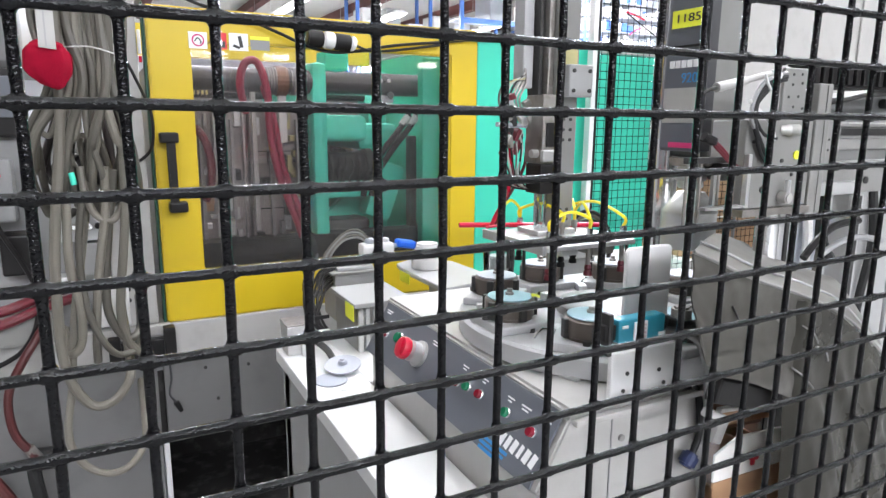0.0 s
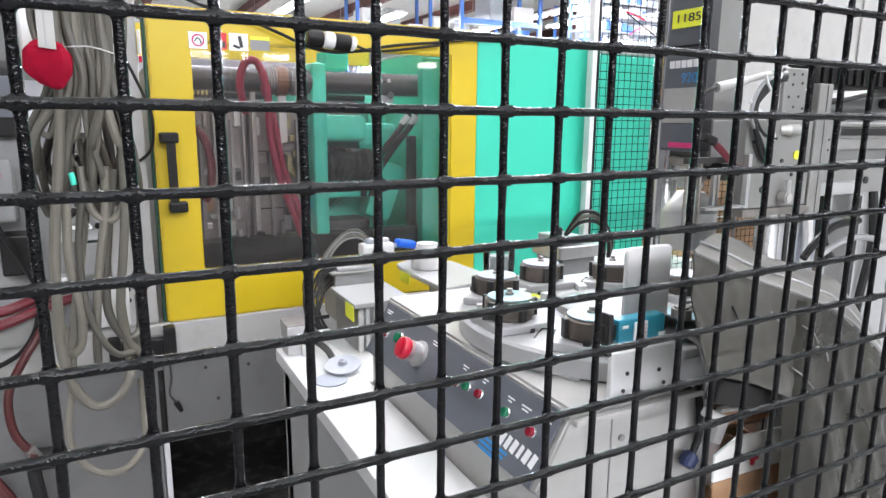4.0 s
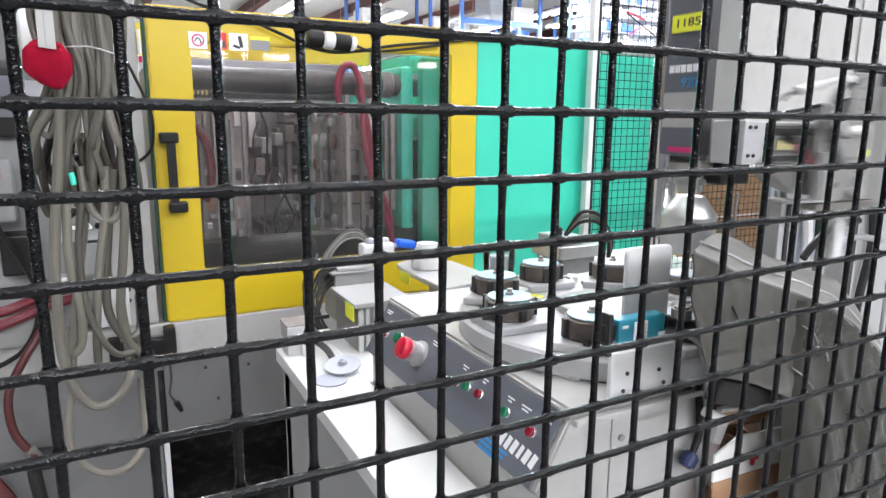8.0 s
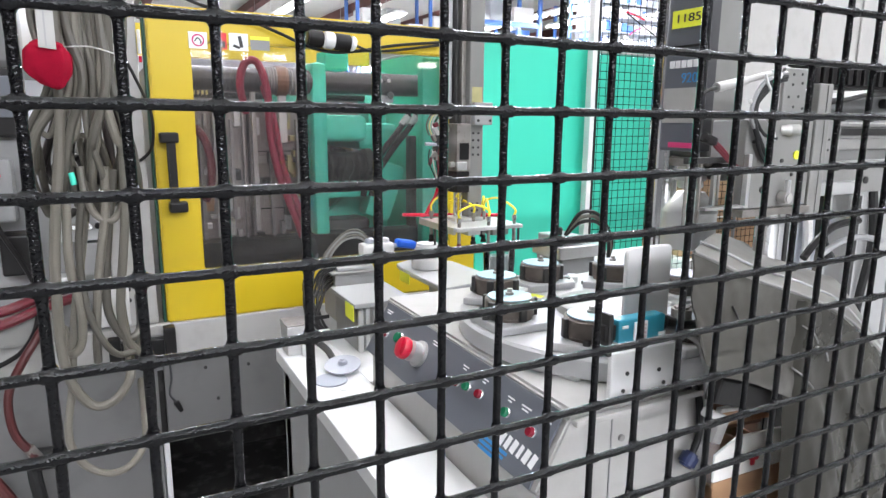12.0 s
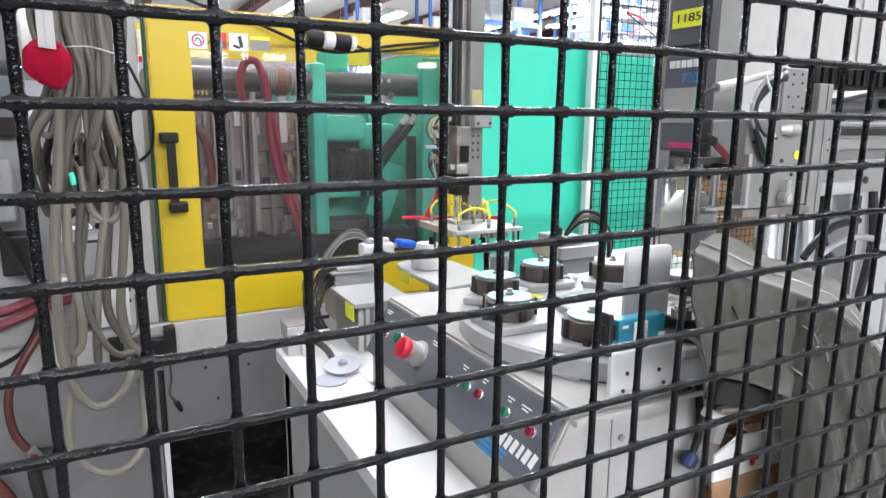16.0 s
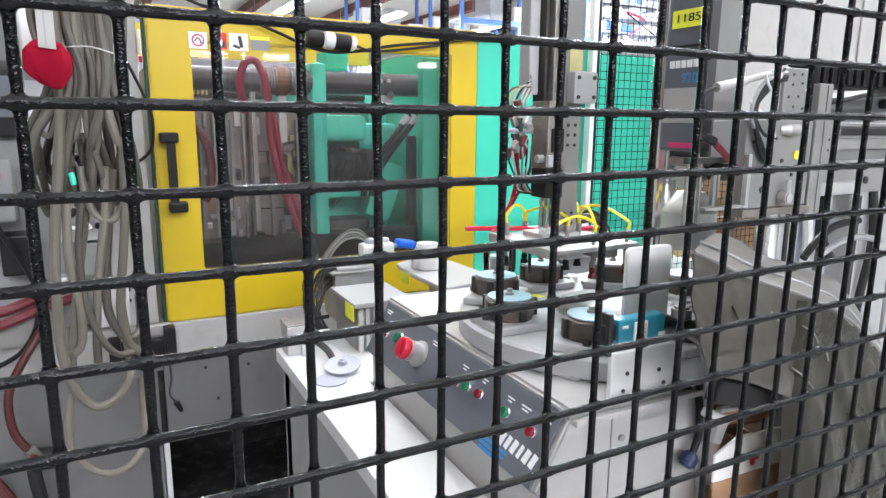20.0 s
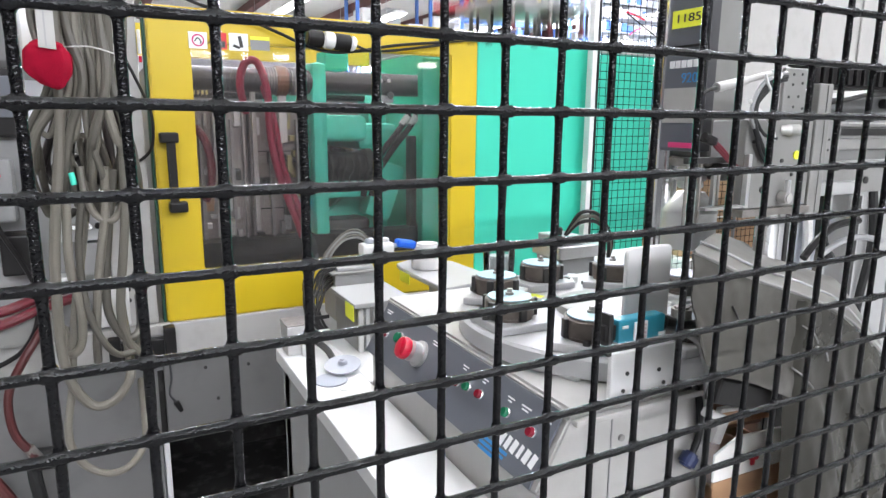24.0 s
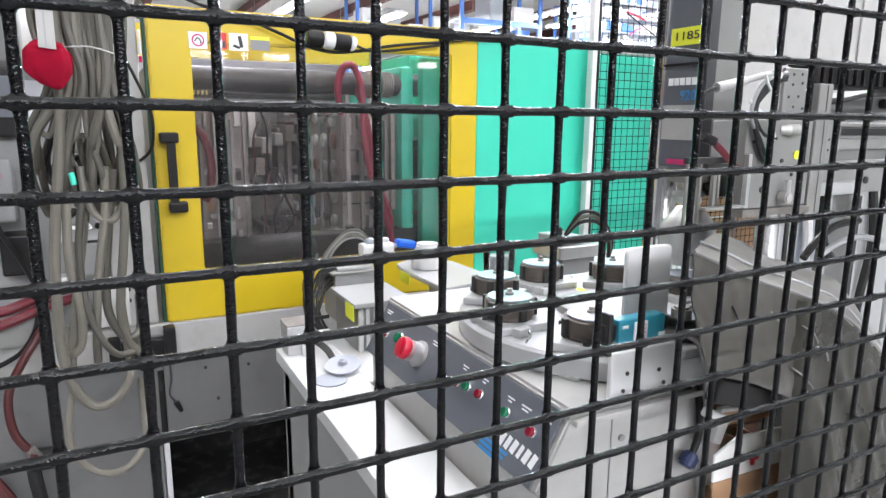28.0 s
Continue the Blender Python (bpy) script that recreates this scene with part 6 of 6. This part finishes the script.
    part("dark_slot", box(0.366, 0.402, 1.296, 1.300, 1.082, 1.090, 0.0005), BLACK, s)
    part("white_peg", box(0.376, 0.400, 1.285, 1.295, 1.052, 1.060, 0.001), WHITE, s)
    p = thing("slide_table", (0.74, 1.45, 0.0), "grey aluminium slide table with pneumatic fittings", "slide table")
    part("slide_plate", prism([(0.6816, 1.288), (0.777, 1.308), (0.8446, 1.4085), (0.8372, 1.55), (0.76, 1.63), (0.686, 1.589), (0.6724, 1.527), (0.6758, 1.32)], "z", 1.106, 1.118, bevel=0.002), ALU_PALE, p)
    part("slide_stand", box(0.765, 0.82, 1.42, 1.55, 0.0, 1.105, 0.004), GREYP, p)
    part("yellow_tag", tbox(0.6705, 1.50, 1.099, 0.002, 0.06, 0.026, (0, 0, 0), 0), YEL_TAG, p, "yellow tag")
    v = part("valve_body", box(0.535, 0.618, 1.44, 1.48, 1.172, 1.206, 0.008), PALE_PAINT, p, "white pneumatic valve")
    part("valve_cap", rod((0.558, 1.46, 1.206), (0.558, 1.46, 1.218), 0.012, seg=14, bevel=0.002), PALE_GREY, v)
    part("valve_cap", rod((0.60, 1.46, 1.206), (0.60, 1.46, 1.216), 0.010, seg=14, bevel=0.002), PALE_PAINT, v)
    part("blue_fitting", tbox(0.652, 1.455, 1.198, 0.05, 0.03, 0.02, (0, 10, 0), 0.006), BLUE, p, "blue plastic fitting")
    part("fitting_stem", rod((0.618, 1.455, 1.195), (0.64, 1.455, 1.197), 0.006, seg=10), PALE_GREY, p)
    part("white_cap", rod((0.735, 1.50, 1.149), (0.735, 1.50, 1.186), 0.034, seg=28, bevel=0.006), WHITE, p, "white round plastic cap")
    part("cap_collar", rod((0.735, 1.50, 1.119), (0.735, 1.50, 1.1485), 0.040, seg=28, bevel=0.003), PALE_PAINT, p)
    for k in range(4):
        part("grey_hose", tube([(0.56, 1.46, 1.20 + 0.004 * k), (0.53, 1.46, 1.222 + 0.006 * k), (0.49, 1.46, 1.215 + 0.006 * k), (0.46 - 0.006 * k, 1.46, 1.18), (0.45 - 0.004 * k, 1.46, 1.12)], 0.0026, 8), HOSE if k % 2 else WARM_GREY, p, "grey air hose")
    c = thing("clear_canister", (0.745, 1.16, DECK - 0.1), "translucent white canister behind the turntable", "canister")
    part("canister_wall", lathe([(0.030, 0.0), (0.034, 0.08), (0.035, 0.115), (0.032, 0.115), (0.031, 0.08), (0.028, 0.004)], (0.745, 1.165, 1.119), 32), CLEAR, c, smooth=True)
    part("canister_core", rod((0.745, 1.165, 1.119), (0.745, 1.165, 1.215), 0.024, seg=20, bevel=0.003), WHITE, c)
    part("canister_stand", box(0.70, 0.79, 1.11, 1.21, 1.029, 1.118, 0.004), ALU_PALE, c)
    u = thing("rear_fixture", (1.05, 1.38, 0.0), "aluminium fixture block with hoses behind the turntable", "fixture")
    part("stand", box(1.03, 1.14, 1.31, 1.42, 0.0, 1.155, 0.004), GREYP, u)
    part("block", box(1.00, 1.15, 1.28, 1.40, 1.156, 1.188, 0.004), ALU, u)
    part("block_top", box(1.01, 1.09, 1.30, 1.39, 1.189, 1.212, 0.004), ALU_PALE, u)
    part("knob", rod((1.03, 1.33, 1.212), (1.03, 1.33, 1.232), 0.012, seg=14, bevel=0.002), DARK, u)
    for k in range(3):
        part("hose", tube([(1.03, 1.30, 1.215), (1.06, 1.28, 1.25 + 0.012 * k), (1.12, 1.28, 1.245 + 0.01 * k), (1.155 + 0.006 * k, 1.28, 1.20), (1.15, 1.27, 1.15)], 0.005, 8), (BLACK, HOSE, BLACK)[k], u)
    part("side_plate", box(1.141, 1.40, 1.30, 1.42, 1.12, 1.135, 0.003), ALU_PALE, u)


bench_items()


# ---- things behind the far fence ----
def behind():
    t = thing("brown_carton", (2.75, 2.35, 0), "large brown cardboard carton behind the wire fence", "carton")
    part("carton_body", box(2.45, 3.05, 2.15, 2.7, 0.86, 1.26, 0.006), CARD, t)
    part("carton_seam", box(2.45, 3.05, 2.146, 2.149, 1.05, 1.056, 0), PAPER, t)
    part("pallet_stand", box(2.4, 3.1, 2.12, 2.75, 0.0, 0.86, 0.01), PAPER, t, "white stand under the carton")
    s = thing("storage_cabinet", (4.4, 4.5, 0), "pale grey two-door steel cabinet on the floor", "cabinet")
    part("body", box(3.6, 5.6, 4.2, 4.8, 0, 1.55, 0.01), OFFWHITE, s)
    part("door", box(3.62, 4.58, 4.185, 4.198, 0.1, 1.5, 0.004), WHITE, s)
    part("door", box(4.6, 5.58, 4.185, 4.198, 0.1, 1.5, 0.004), WHITE, s)
    w = thing("work_table", (3.9, 3.0, 0), "white packing table behind the wire fence", "table")
    part("tabletop", box(3.3, 4.8, 2.7, 3.4, 0.86, 0.9, 0.005), WHITE, w)
    for x in (3.35, 4.75):
        for y in (2.75, 3.35):
            part("leg", box(x - 0.03, x + 0.03, y - 0.03, y + 0.03, 0, 0.86, 0.004), GREYP, w)
    m = thing("second_machine", (-1.6, 3.6, 0), "white machine housing with dark window band", "machine")
    part("housing", box(-2.6, -0.5, 3.2, 4.4, 0, 1.62, 0.02), OFFWHITE, m)
    part("window_band", box(-2.2, -0.7, 3.19, 3.199, 1.1, 1.4, 0.004), SLATE, m)


behind()


# ---- take-out robot ----
def robot():
    """Drawn with the gripper plate down on the nests."""
    t = thing("takeout_robot", (0.515, 0.78, 1.335), "aluminium take-out robot arm with tubed gripper plate", "robot arm")
    zp = 1.335
    part("gripper_plate", box(0.437, 0.597, 0.699, 0.858, zp, zp + 0.008, 0.002), ALU, t, "aluminium gripper plate")
    part("side_rail", box(0.430, 0.436, 0.70, 0.86, zp - 0.004, zp + 0.010, 0.001), ALU, t)
    part("red_manifold", rod((0.400, 0.882, zp + 0.015), (0.619, 0.806, zp + 0.012), 0.0040, seg=10), RED, t, "red air tube")
    part("red_tube", tube([(0.445, 0.86, zp + 0.012), (0.456, 0.858, zp + 0.035), (0.470, 0.856, zp + 0.06), (0.474, 0.85, zp + 0.10), (0.463, 0.84, zp + 0.15)], 0.0036, 8), RED, t, "red air tube")
    part("red_tube", tube([(0.452, 0.86, zp + 0.012), (0.462, 0.858, zp + 0.04), (0.480, 0.85, zp + 0.075), (0.492, 0.84, zp + 0.11), (0.488, 0.83, zp + 0.15)], 0.0026, 8), RED_HOSE, t, "red air tube")
    part("red_tube", tube([(0.43, 0.85, zp + 0.014), (0.47, 0.84, zp + 0.018), (0.51, 0.83, zp + 0.015)], 0.0024, 8), RED, t, "red air tube")
    # suction cups with yellow tubes
    cups = ((0.452, 0.715), (0.452, 0.842), (0.52, 0.712), (0.52, 0.775), (0.583, 0.712), (0.583, 0.842), (0.49, 0.845), (0.555, 0.79))
    for k, (x, y) in enumerate(cups):
        s = part("suction_stem", rod((x, y, zp - 0.028), (x, y, zp + 0.020), 0.0036, seg=12), STEEL, t)
        part("suction_cup", lathe([(0.0065, 0.0), (0.006, 0.005), (0.0042, 0.008), (0.0055, 0.011), (0.0038, 0.016)], (x, y, zp - 0.042), 14), RED_HOSE if k in (0, 2, 4) else RUBBER, s, smooth=True)
        part("fitting", rod((x, y, zp + 0.016), (x, y, zp + 0.027), 0.005, seg=10, bevel=0.001), (CHROME, STEEL)[k % 2], s)
    for a, b in ((1, 6), (2, 7), (4, 5), (3, 6), (0, 2), (7, 5)):
        (xa, ya), (xb, yb) = cups[a], cups[b]
        part("yellow_tube", tube([(xa, ya, zp + 0.026), (xa, ya, zp + 0.040), ((xa + xb) / 2, (ya + yb) / 2, zp + 0.052 + 0.003 * (a % 3)), (xb, yb, zp + 0.040), (xb, yb, zp + 0.026)], 0.0023, 8), YEL_TUBE, t, "yellow air tube")
    for x, y in ((0.44, 0.80), (0.455, 0.78), (0.60, 0.80), (0.60, 0.72)):
        part("pin", rod((x, y, zp - 0.042), (x, y, zp + 0.004), 0.0026, seg=8), DARK, t)
    part("under_rail", box(0.47, 0.50, 0.71, 0.85, zp - 0.010, zp - 0.001, 0.002), ALU, t)
    part("under_clamp", box(0.535, 0.575, 0.72, 0.76, zp - 0.016, zp - 0.001, 0.002), STEEL, t)
    # wrist: cylinder, plates and blocks
    part("wrist_plate", box(0.475, 0.545, 0.775, 0.83, zp + 0.008, zp + 0.016, 0.002), ALU, t)
    part("wrist_rod", rod((0.489, 0.80, zp + 0.016), (0.489, 0.80, zp + 0.075), 0.0045, seg=12), CHROME, t)
    part("wrist_rod", rod((0.503, 0.80, zp + 0.016), (0.503, 0.80, zp + 0.075), 0.0045, seg=12), CHROME, t)
    part("wrist_cylinder", box(0.480, 0.512, 0.78, 0.82, zp + 0.07, zp + 0.115, 0.003), BLACK, t, "black pneumatic cylinder")
    part("wrist_body", box(0.479, 0.513, 0.778, 0.822, zp + 0.115, zp + 0.215, 0.003), STEEL, t, "worn steel wrist body")
    part("wrist_window", box(0.485, 0.507, 0.7755, 0.778, zp + 0.14, zp + 0.175, 0.001), BLACK, t)
    part("wrist_step", box(0.476, 0.50, 0.770, 0.778, zp + 0.118, zp + 0.136, 0.002), ALU, t)
    part("wrist_clip", rod((0.468, 0.79, zp + 0.13), (0.479, 0.79, zp + 0.13), 0.006, seg=10), ALU, t)
    part("beam", box(0.512, 0.546, 0.785, 0.825, zp + 0.016, zp + 1.45, 0.003), WARM_GREY, t, "grey aluminium vertical beam")
    part("beam", box(0.472, 0.490, 0.822, 0.85, zp + 0.225, zp + 1.45, 0.003), ALU_PALE, t, "pale aluminium vertical beam")
    part("slide_rail", box(0.492, 0.499, 0.81, 0.84, zp + 0.215, zp + 0.95, 0.002), DARK, t)
    part("slide_rail", box(0.501, 0.5115, 0.80, 0.83, zp + 0.20, zp + 0.95, 0.002), STEEL, t)
    b = part("slide_block", box(0.514, 0.557, 0.765, 0.784, zp + 0.212, zp + 0.258, 0.003), GREYP, t, "pale slide block with screws")
    for x, z in ((0.521, 0.221), (0.521, 0.249), (0.550, 0.221), (0.550, 0.249)):
        part("screw", rod((x, 0.7655, zp + z), (x, 0.763, zp + z), 0.003, seg=8), DARK, b)
    for z in (0.03, 0.045, 0.15, 0.165, 0.18, 0.195):
        for x in (0.521, 0.534):
            part("beam_hole", rod((x, 0.7855, zp + z), (x, 0.7835, zp + z), 0.0026, seg=8), DARK, t)
    part("grease_smear", box(0.517, 0.541, 0.783, 0.7848, zp + 0.259, zp + 0.29, 0.0), YEL_OLD, t, "yellowed grease on the beam")
    rng = random.Random(8)
    for k in range(16):
        x, z = 0.438 + rng.uniform(0, 0.036), zp + 0.13 + rng.uniform(0, 0.085)
        part("valve_fitting", tbox(x, 0.82 + rng.uniform(-0.01, 0.01), z, rng.uniform(0.005, 0.012), 0.010, rng.uniform(0.008, 0.024), (0, rng.uniform(-40, 40), 0), 0.002), rng.choice((ALU, DARK, OFFWHITE, STEEL, RED_HOSE, STEEL)), t)
    part("fitting_bar", rod((0.425, 0.818, zp + 0.172), (0.478, 0.818, zp + 0.170), 0.0035, seg=10), PALE_GREY, t)
    for k in range(7):
        x = 0.436 + 0.006 * k
        part("signal_wire", tube([(x, 0.822, zp + 0.19), (x - 0.008, 0.818, zp + 0.21), (x + 0.004, 0.82, zp + 0.232), (0.474, 0.82, zp + 0.236 + 0.003 * k)], 0.0018, 6), (HOSE, YEL_OLD, OFFWHITE, BLACK, OFFWHITE, STEEL, STEEL)[k], t)
        part("signal_wire", tube([(x, 0.82, zp + 0.16), (x - 0.004 + 0.004 * (k % 3), 0.815, zp + 0.135), (x + 0.012 - 0.003 * k, 0.815, zp + 0.10), (0.455 + 0.004 * k, 0.82, zp + 0.08), (0.478, 0.81, zp + 0.075)], 0.0015, 6), (BLACK, OFFWHITE, RED_HOSE, BLACK, STEEL, OFFWHITE, BLACK)[k], t)
    return t


arm = robot()


def robot_axis():
    """Overhead rails, hung from the roof, and the bridge that carries the arm along them."""
    r = thing("robot_rails", (0.6, 1.25, 2.55), "grey aluminium overhead rails hung from the roof", "rail")
    for x in (0.30, 0.98):
        part("rail", box(x - 0.03, x + 0.03, 0.55, 2.05, 2.50, 2.56, 0.003), ALU_PALE, r)
        for y in (0.65, 1.95):
            part("hanger", rod((x, y, 2.56), (x, y, 6.4), 0.012, seg=8), ALU, r)
    b = thing("robot_bridge", (0.515, 0.78, 2.56), "aluminium bridge carrying the robot arm on rails", "robot bridge")
    for y0, y1 in ((0.762, 0.7815), (0.853, 0.872)):
        part("bridge_bar", box(0.10, 1.02, y0, y1, 2.562, 2.62, 0.003), ALU_PALE, b)
    part("bridge_clamp", box(0.4915, 0.511, 0.7825, 0.797, 2.565, 2.615, 0.002), ALU, b)
    return b


bridge = robot_axis()


# ---- what moves ----
def motions():
    # mould opens and closes
    rows = [(0, 0), (5.6, 0), (5.75, 0.05), (5.9, 0.18), (6.0, 0.255), (6.1, 0.29), (6.2, 0.297), (8.6, 0.297), (8.75, 0.27), (8.9, 0.18), (9.1, 0.095), (9.3, 0.04), (9.5, 0.005), (9.6, 0), (27.3, 0), (27.42, 0.05), (27.5, 0.13), (27.7, 0.26), (27.85, 0.29), (28.0, 0.297)]
    walk(platen, [(t, pose(dx, 0, 0)) for t, dx in rows])
    # weld head presses and lifts
    rows = [(0, 0), (5.15, 0), (5.35, -0.026), (6.1, -0.026), (6.35, 0), (7.95, 0), (8.15, -0.026), (8.85, -0.026), (9.1, 0), (27.2, 0), (27.4, -0.026), (28.0, -0.026)]
    at = head.location.copy()
    walk(head, [(t, pose(at.x, at.y, at.z + dz)) for t, dz in rows])
    # turntable indexes by one nest
    rows = [(0, 0), (4.3, 0), (4.95, -45), (7.05, -45), (7.2, -52), (7.5, -80), (7.7, -90), (26.4, -90), (26.55, -97), (26.85, -125), (27.05, -135), (28.0, -135)]
    at = table_turning.location.copy()
    walk(table_turning, [(t, pose(at.x, at.y, at.z, 0, 0, a)) for t, a in rows])
    # unloading carriage along its rail
    rows = [(0, 0), (6.0, 0), (6.2, 0.12), (6.5, 0.62), (6.7, 0.7), (7.6, 0.7), (7.85, 0.4), (8.0, 0.16), (8.2, 0), (8.95, 0), (9.1, 0.12), (9.4, 0.62), (9.6, 0.7), (10.5, 0.7), (10.75, 0.2), (10.95, 0), (28.0, 0)]
    at = slider.location.copy()
    walk(slider, [(t, pose(at.x + dx, at.y, at.z)) for t, dx in rows])
    # take-out robot: rows of x, y, z from its drawn place
    tip = Vector((0.420, 0.862, 1.347))
    rows = [(0, 0.51, 0.865, 1.3358), (0.25, 0.5097, 0.8694, 1.3359), (0.55, 0.5215, 0.9949, 1.3322), (0.8, 0.5234, 1.0093, 1.3296), (1.05, 0.5225, 1.0076, 1.3129), (1.4, 0.5223, 1.0068, 1.3098), (1.5, 0.5225, 1.0076, 1.3212), (1.6, 0.5234, 1.0093, 1.3605), (1.8, 0.53, 1.0118, 1.517), (2, 0.5401, 1.0202, 1.678), (2.2, 0.5483, 1.0366, 1.86), (2.6, 0.601, 1.142, 2.1942), (9, 0.5954, 1.2689, 2.1875), (10.9, 0.5952, 1.2799, 2.0722), (11.2, 0.5952, 1.2799, 1.8191), (11.35, 0.5952, 1.2799, 1.6581), (11.5, 0.5952, 1.2799, 1.497), (11.7, 0.5952, 1.2822, 1.3935), (11.85, 0.5952, 1.2822, 1.3106), (12, 0.5969, 1.2822, 1.2922), (12.5, 0.5969, 1.2822, 1.2928), (13.6, 0.5969, 1.2822, 1.2899), (14.1, 0.5985, 1.2866, 1.3337), (14.5, 0.6015, 1.2888, 1.336), (15.1, 0.6008, 1.2866, 1.3314), (15.7, 0.5975, 1.2822, 1.3072), (16, 0.5963, 1.281, 1.2865), (16.4, 0.5952, 1.2799, 1.2957), (16.8, 0.5841, 1.2578, 1.3266), (17, 0.5666, 1.2345, 1.3426), (17.2, 0.5514, 1.2046, 1.3433), (17.5, 0.5221, 1.0893, 1.3405), (18, 0.515, 1.0392, 1.3377), (19, 0.5145, 1.0382, 1.3304), (19.2, 0.5138, 1.0034, 1.3304), (19.5, 0.5243, 0.9148, 1.3285), (19.8, 0.5276, 0.8771, 1.3275), (20.5, 0.5281, 0.8742, 1.3274), (20.8, 0.5184, 0.8771, 1.33), (21.2, 0.5074, 0.8833, 1.3366), (21.7, 0.5073, 0.8838, 1.3366), (22.2, 0.5215, 0.9949, 1.3298), (22.6, 0.5225, 1.0076, 1.3105), (23.3, 0.5225, 1.0076, 1.3105), (23.5, 0.5231, 1.0089, 1.3272), (23.7, 0.528, 1.0101, 1.4258), (23.9, 0.535, 1.016, 1.592), (24, 0.54, 1.02, 1.688), (24.1, 0.5442, 1.0284, 1.80), (24.5, 0.5688, 1.0893, 2.1392), (25, 0.601, 1.142, 2.1942), (28, 0.601, 1.142, 2.1942)]
    at = bridge.location.copy()
    walk(bridge, [(t, pose(at.x + x - tip.x, at.y + y - tip.y, at.z)) for t, x, y, z in rows])
    at = arm.location.copy()
    walk(arm, [(t, pose(at.x + x - tip.x, at.y + y - tip.y, at.z + z - tip.z)) for t, x, y, z in rows])


motions()
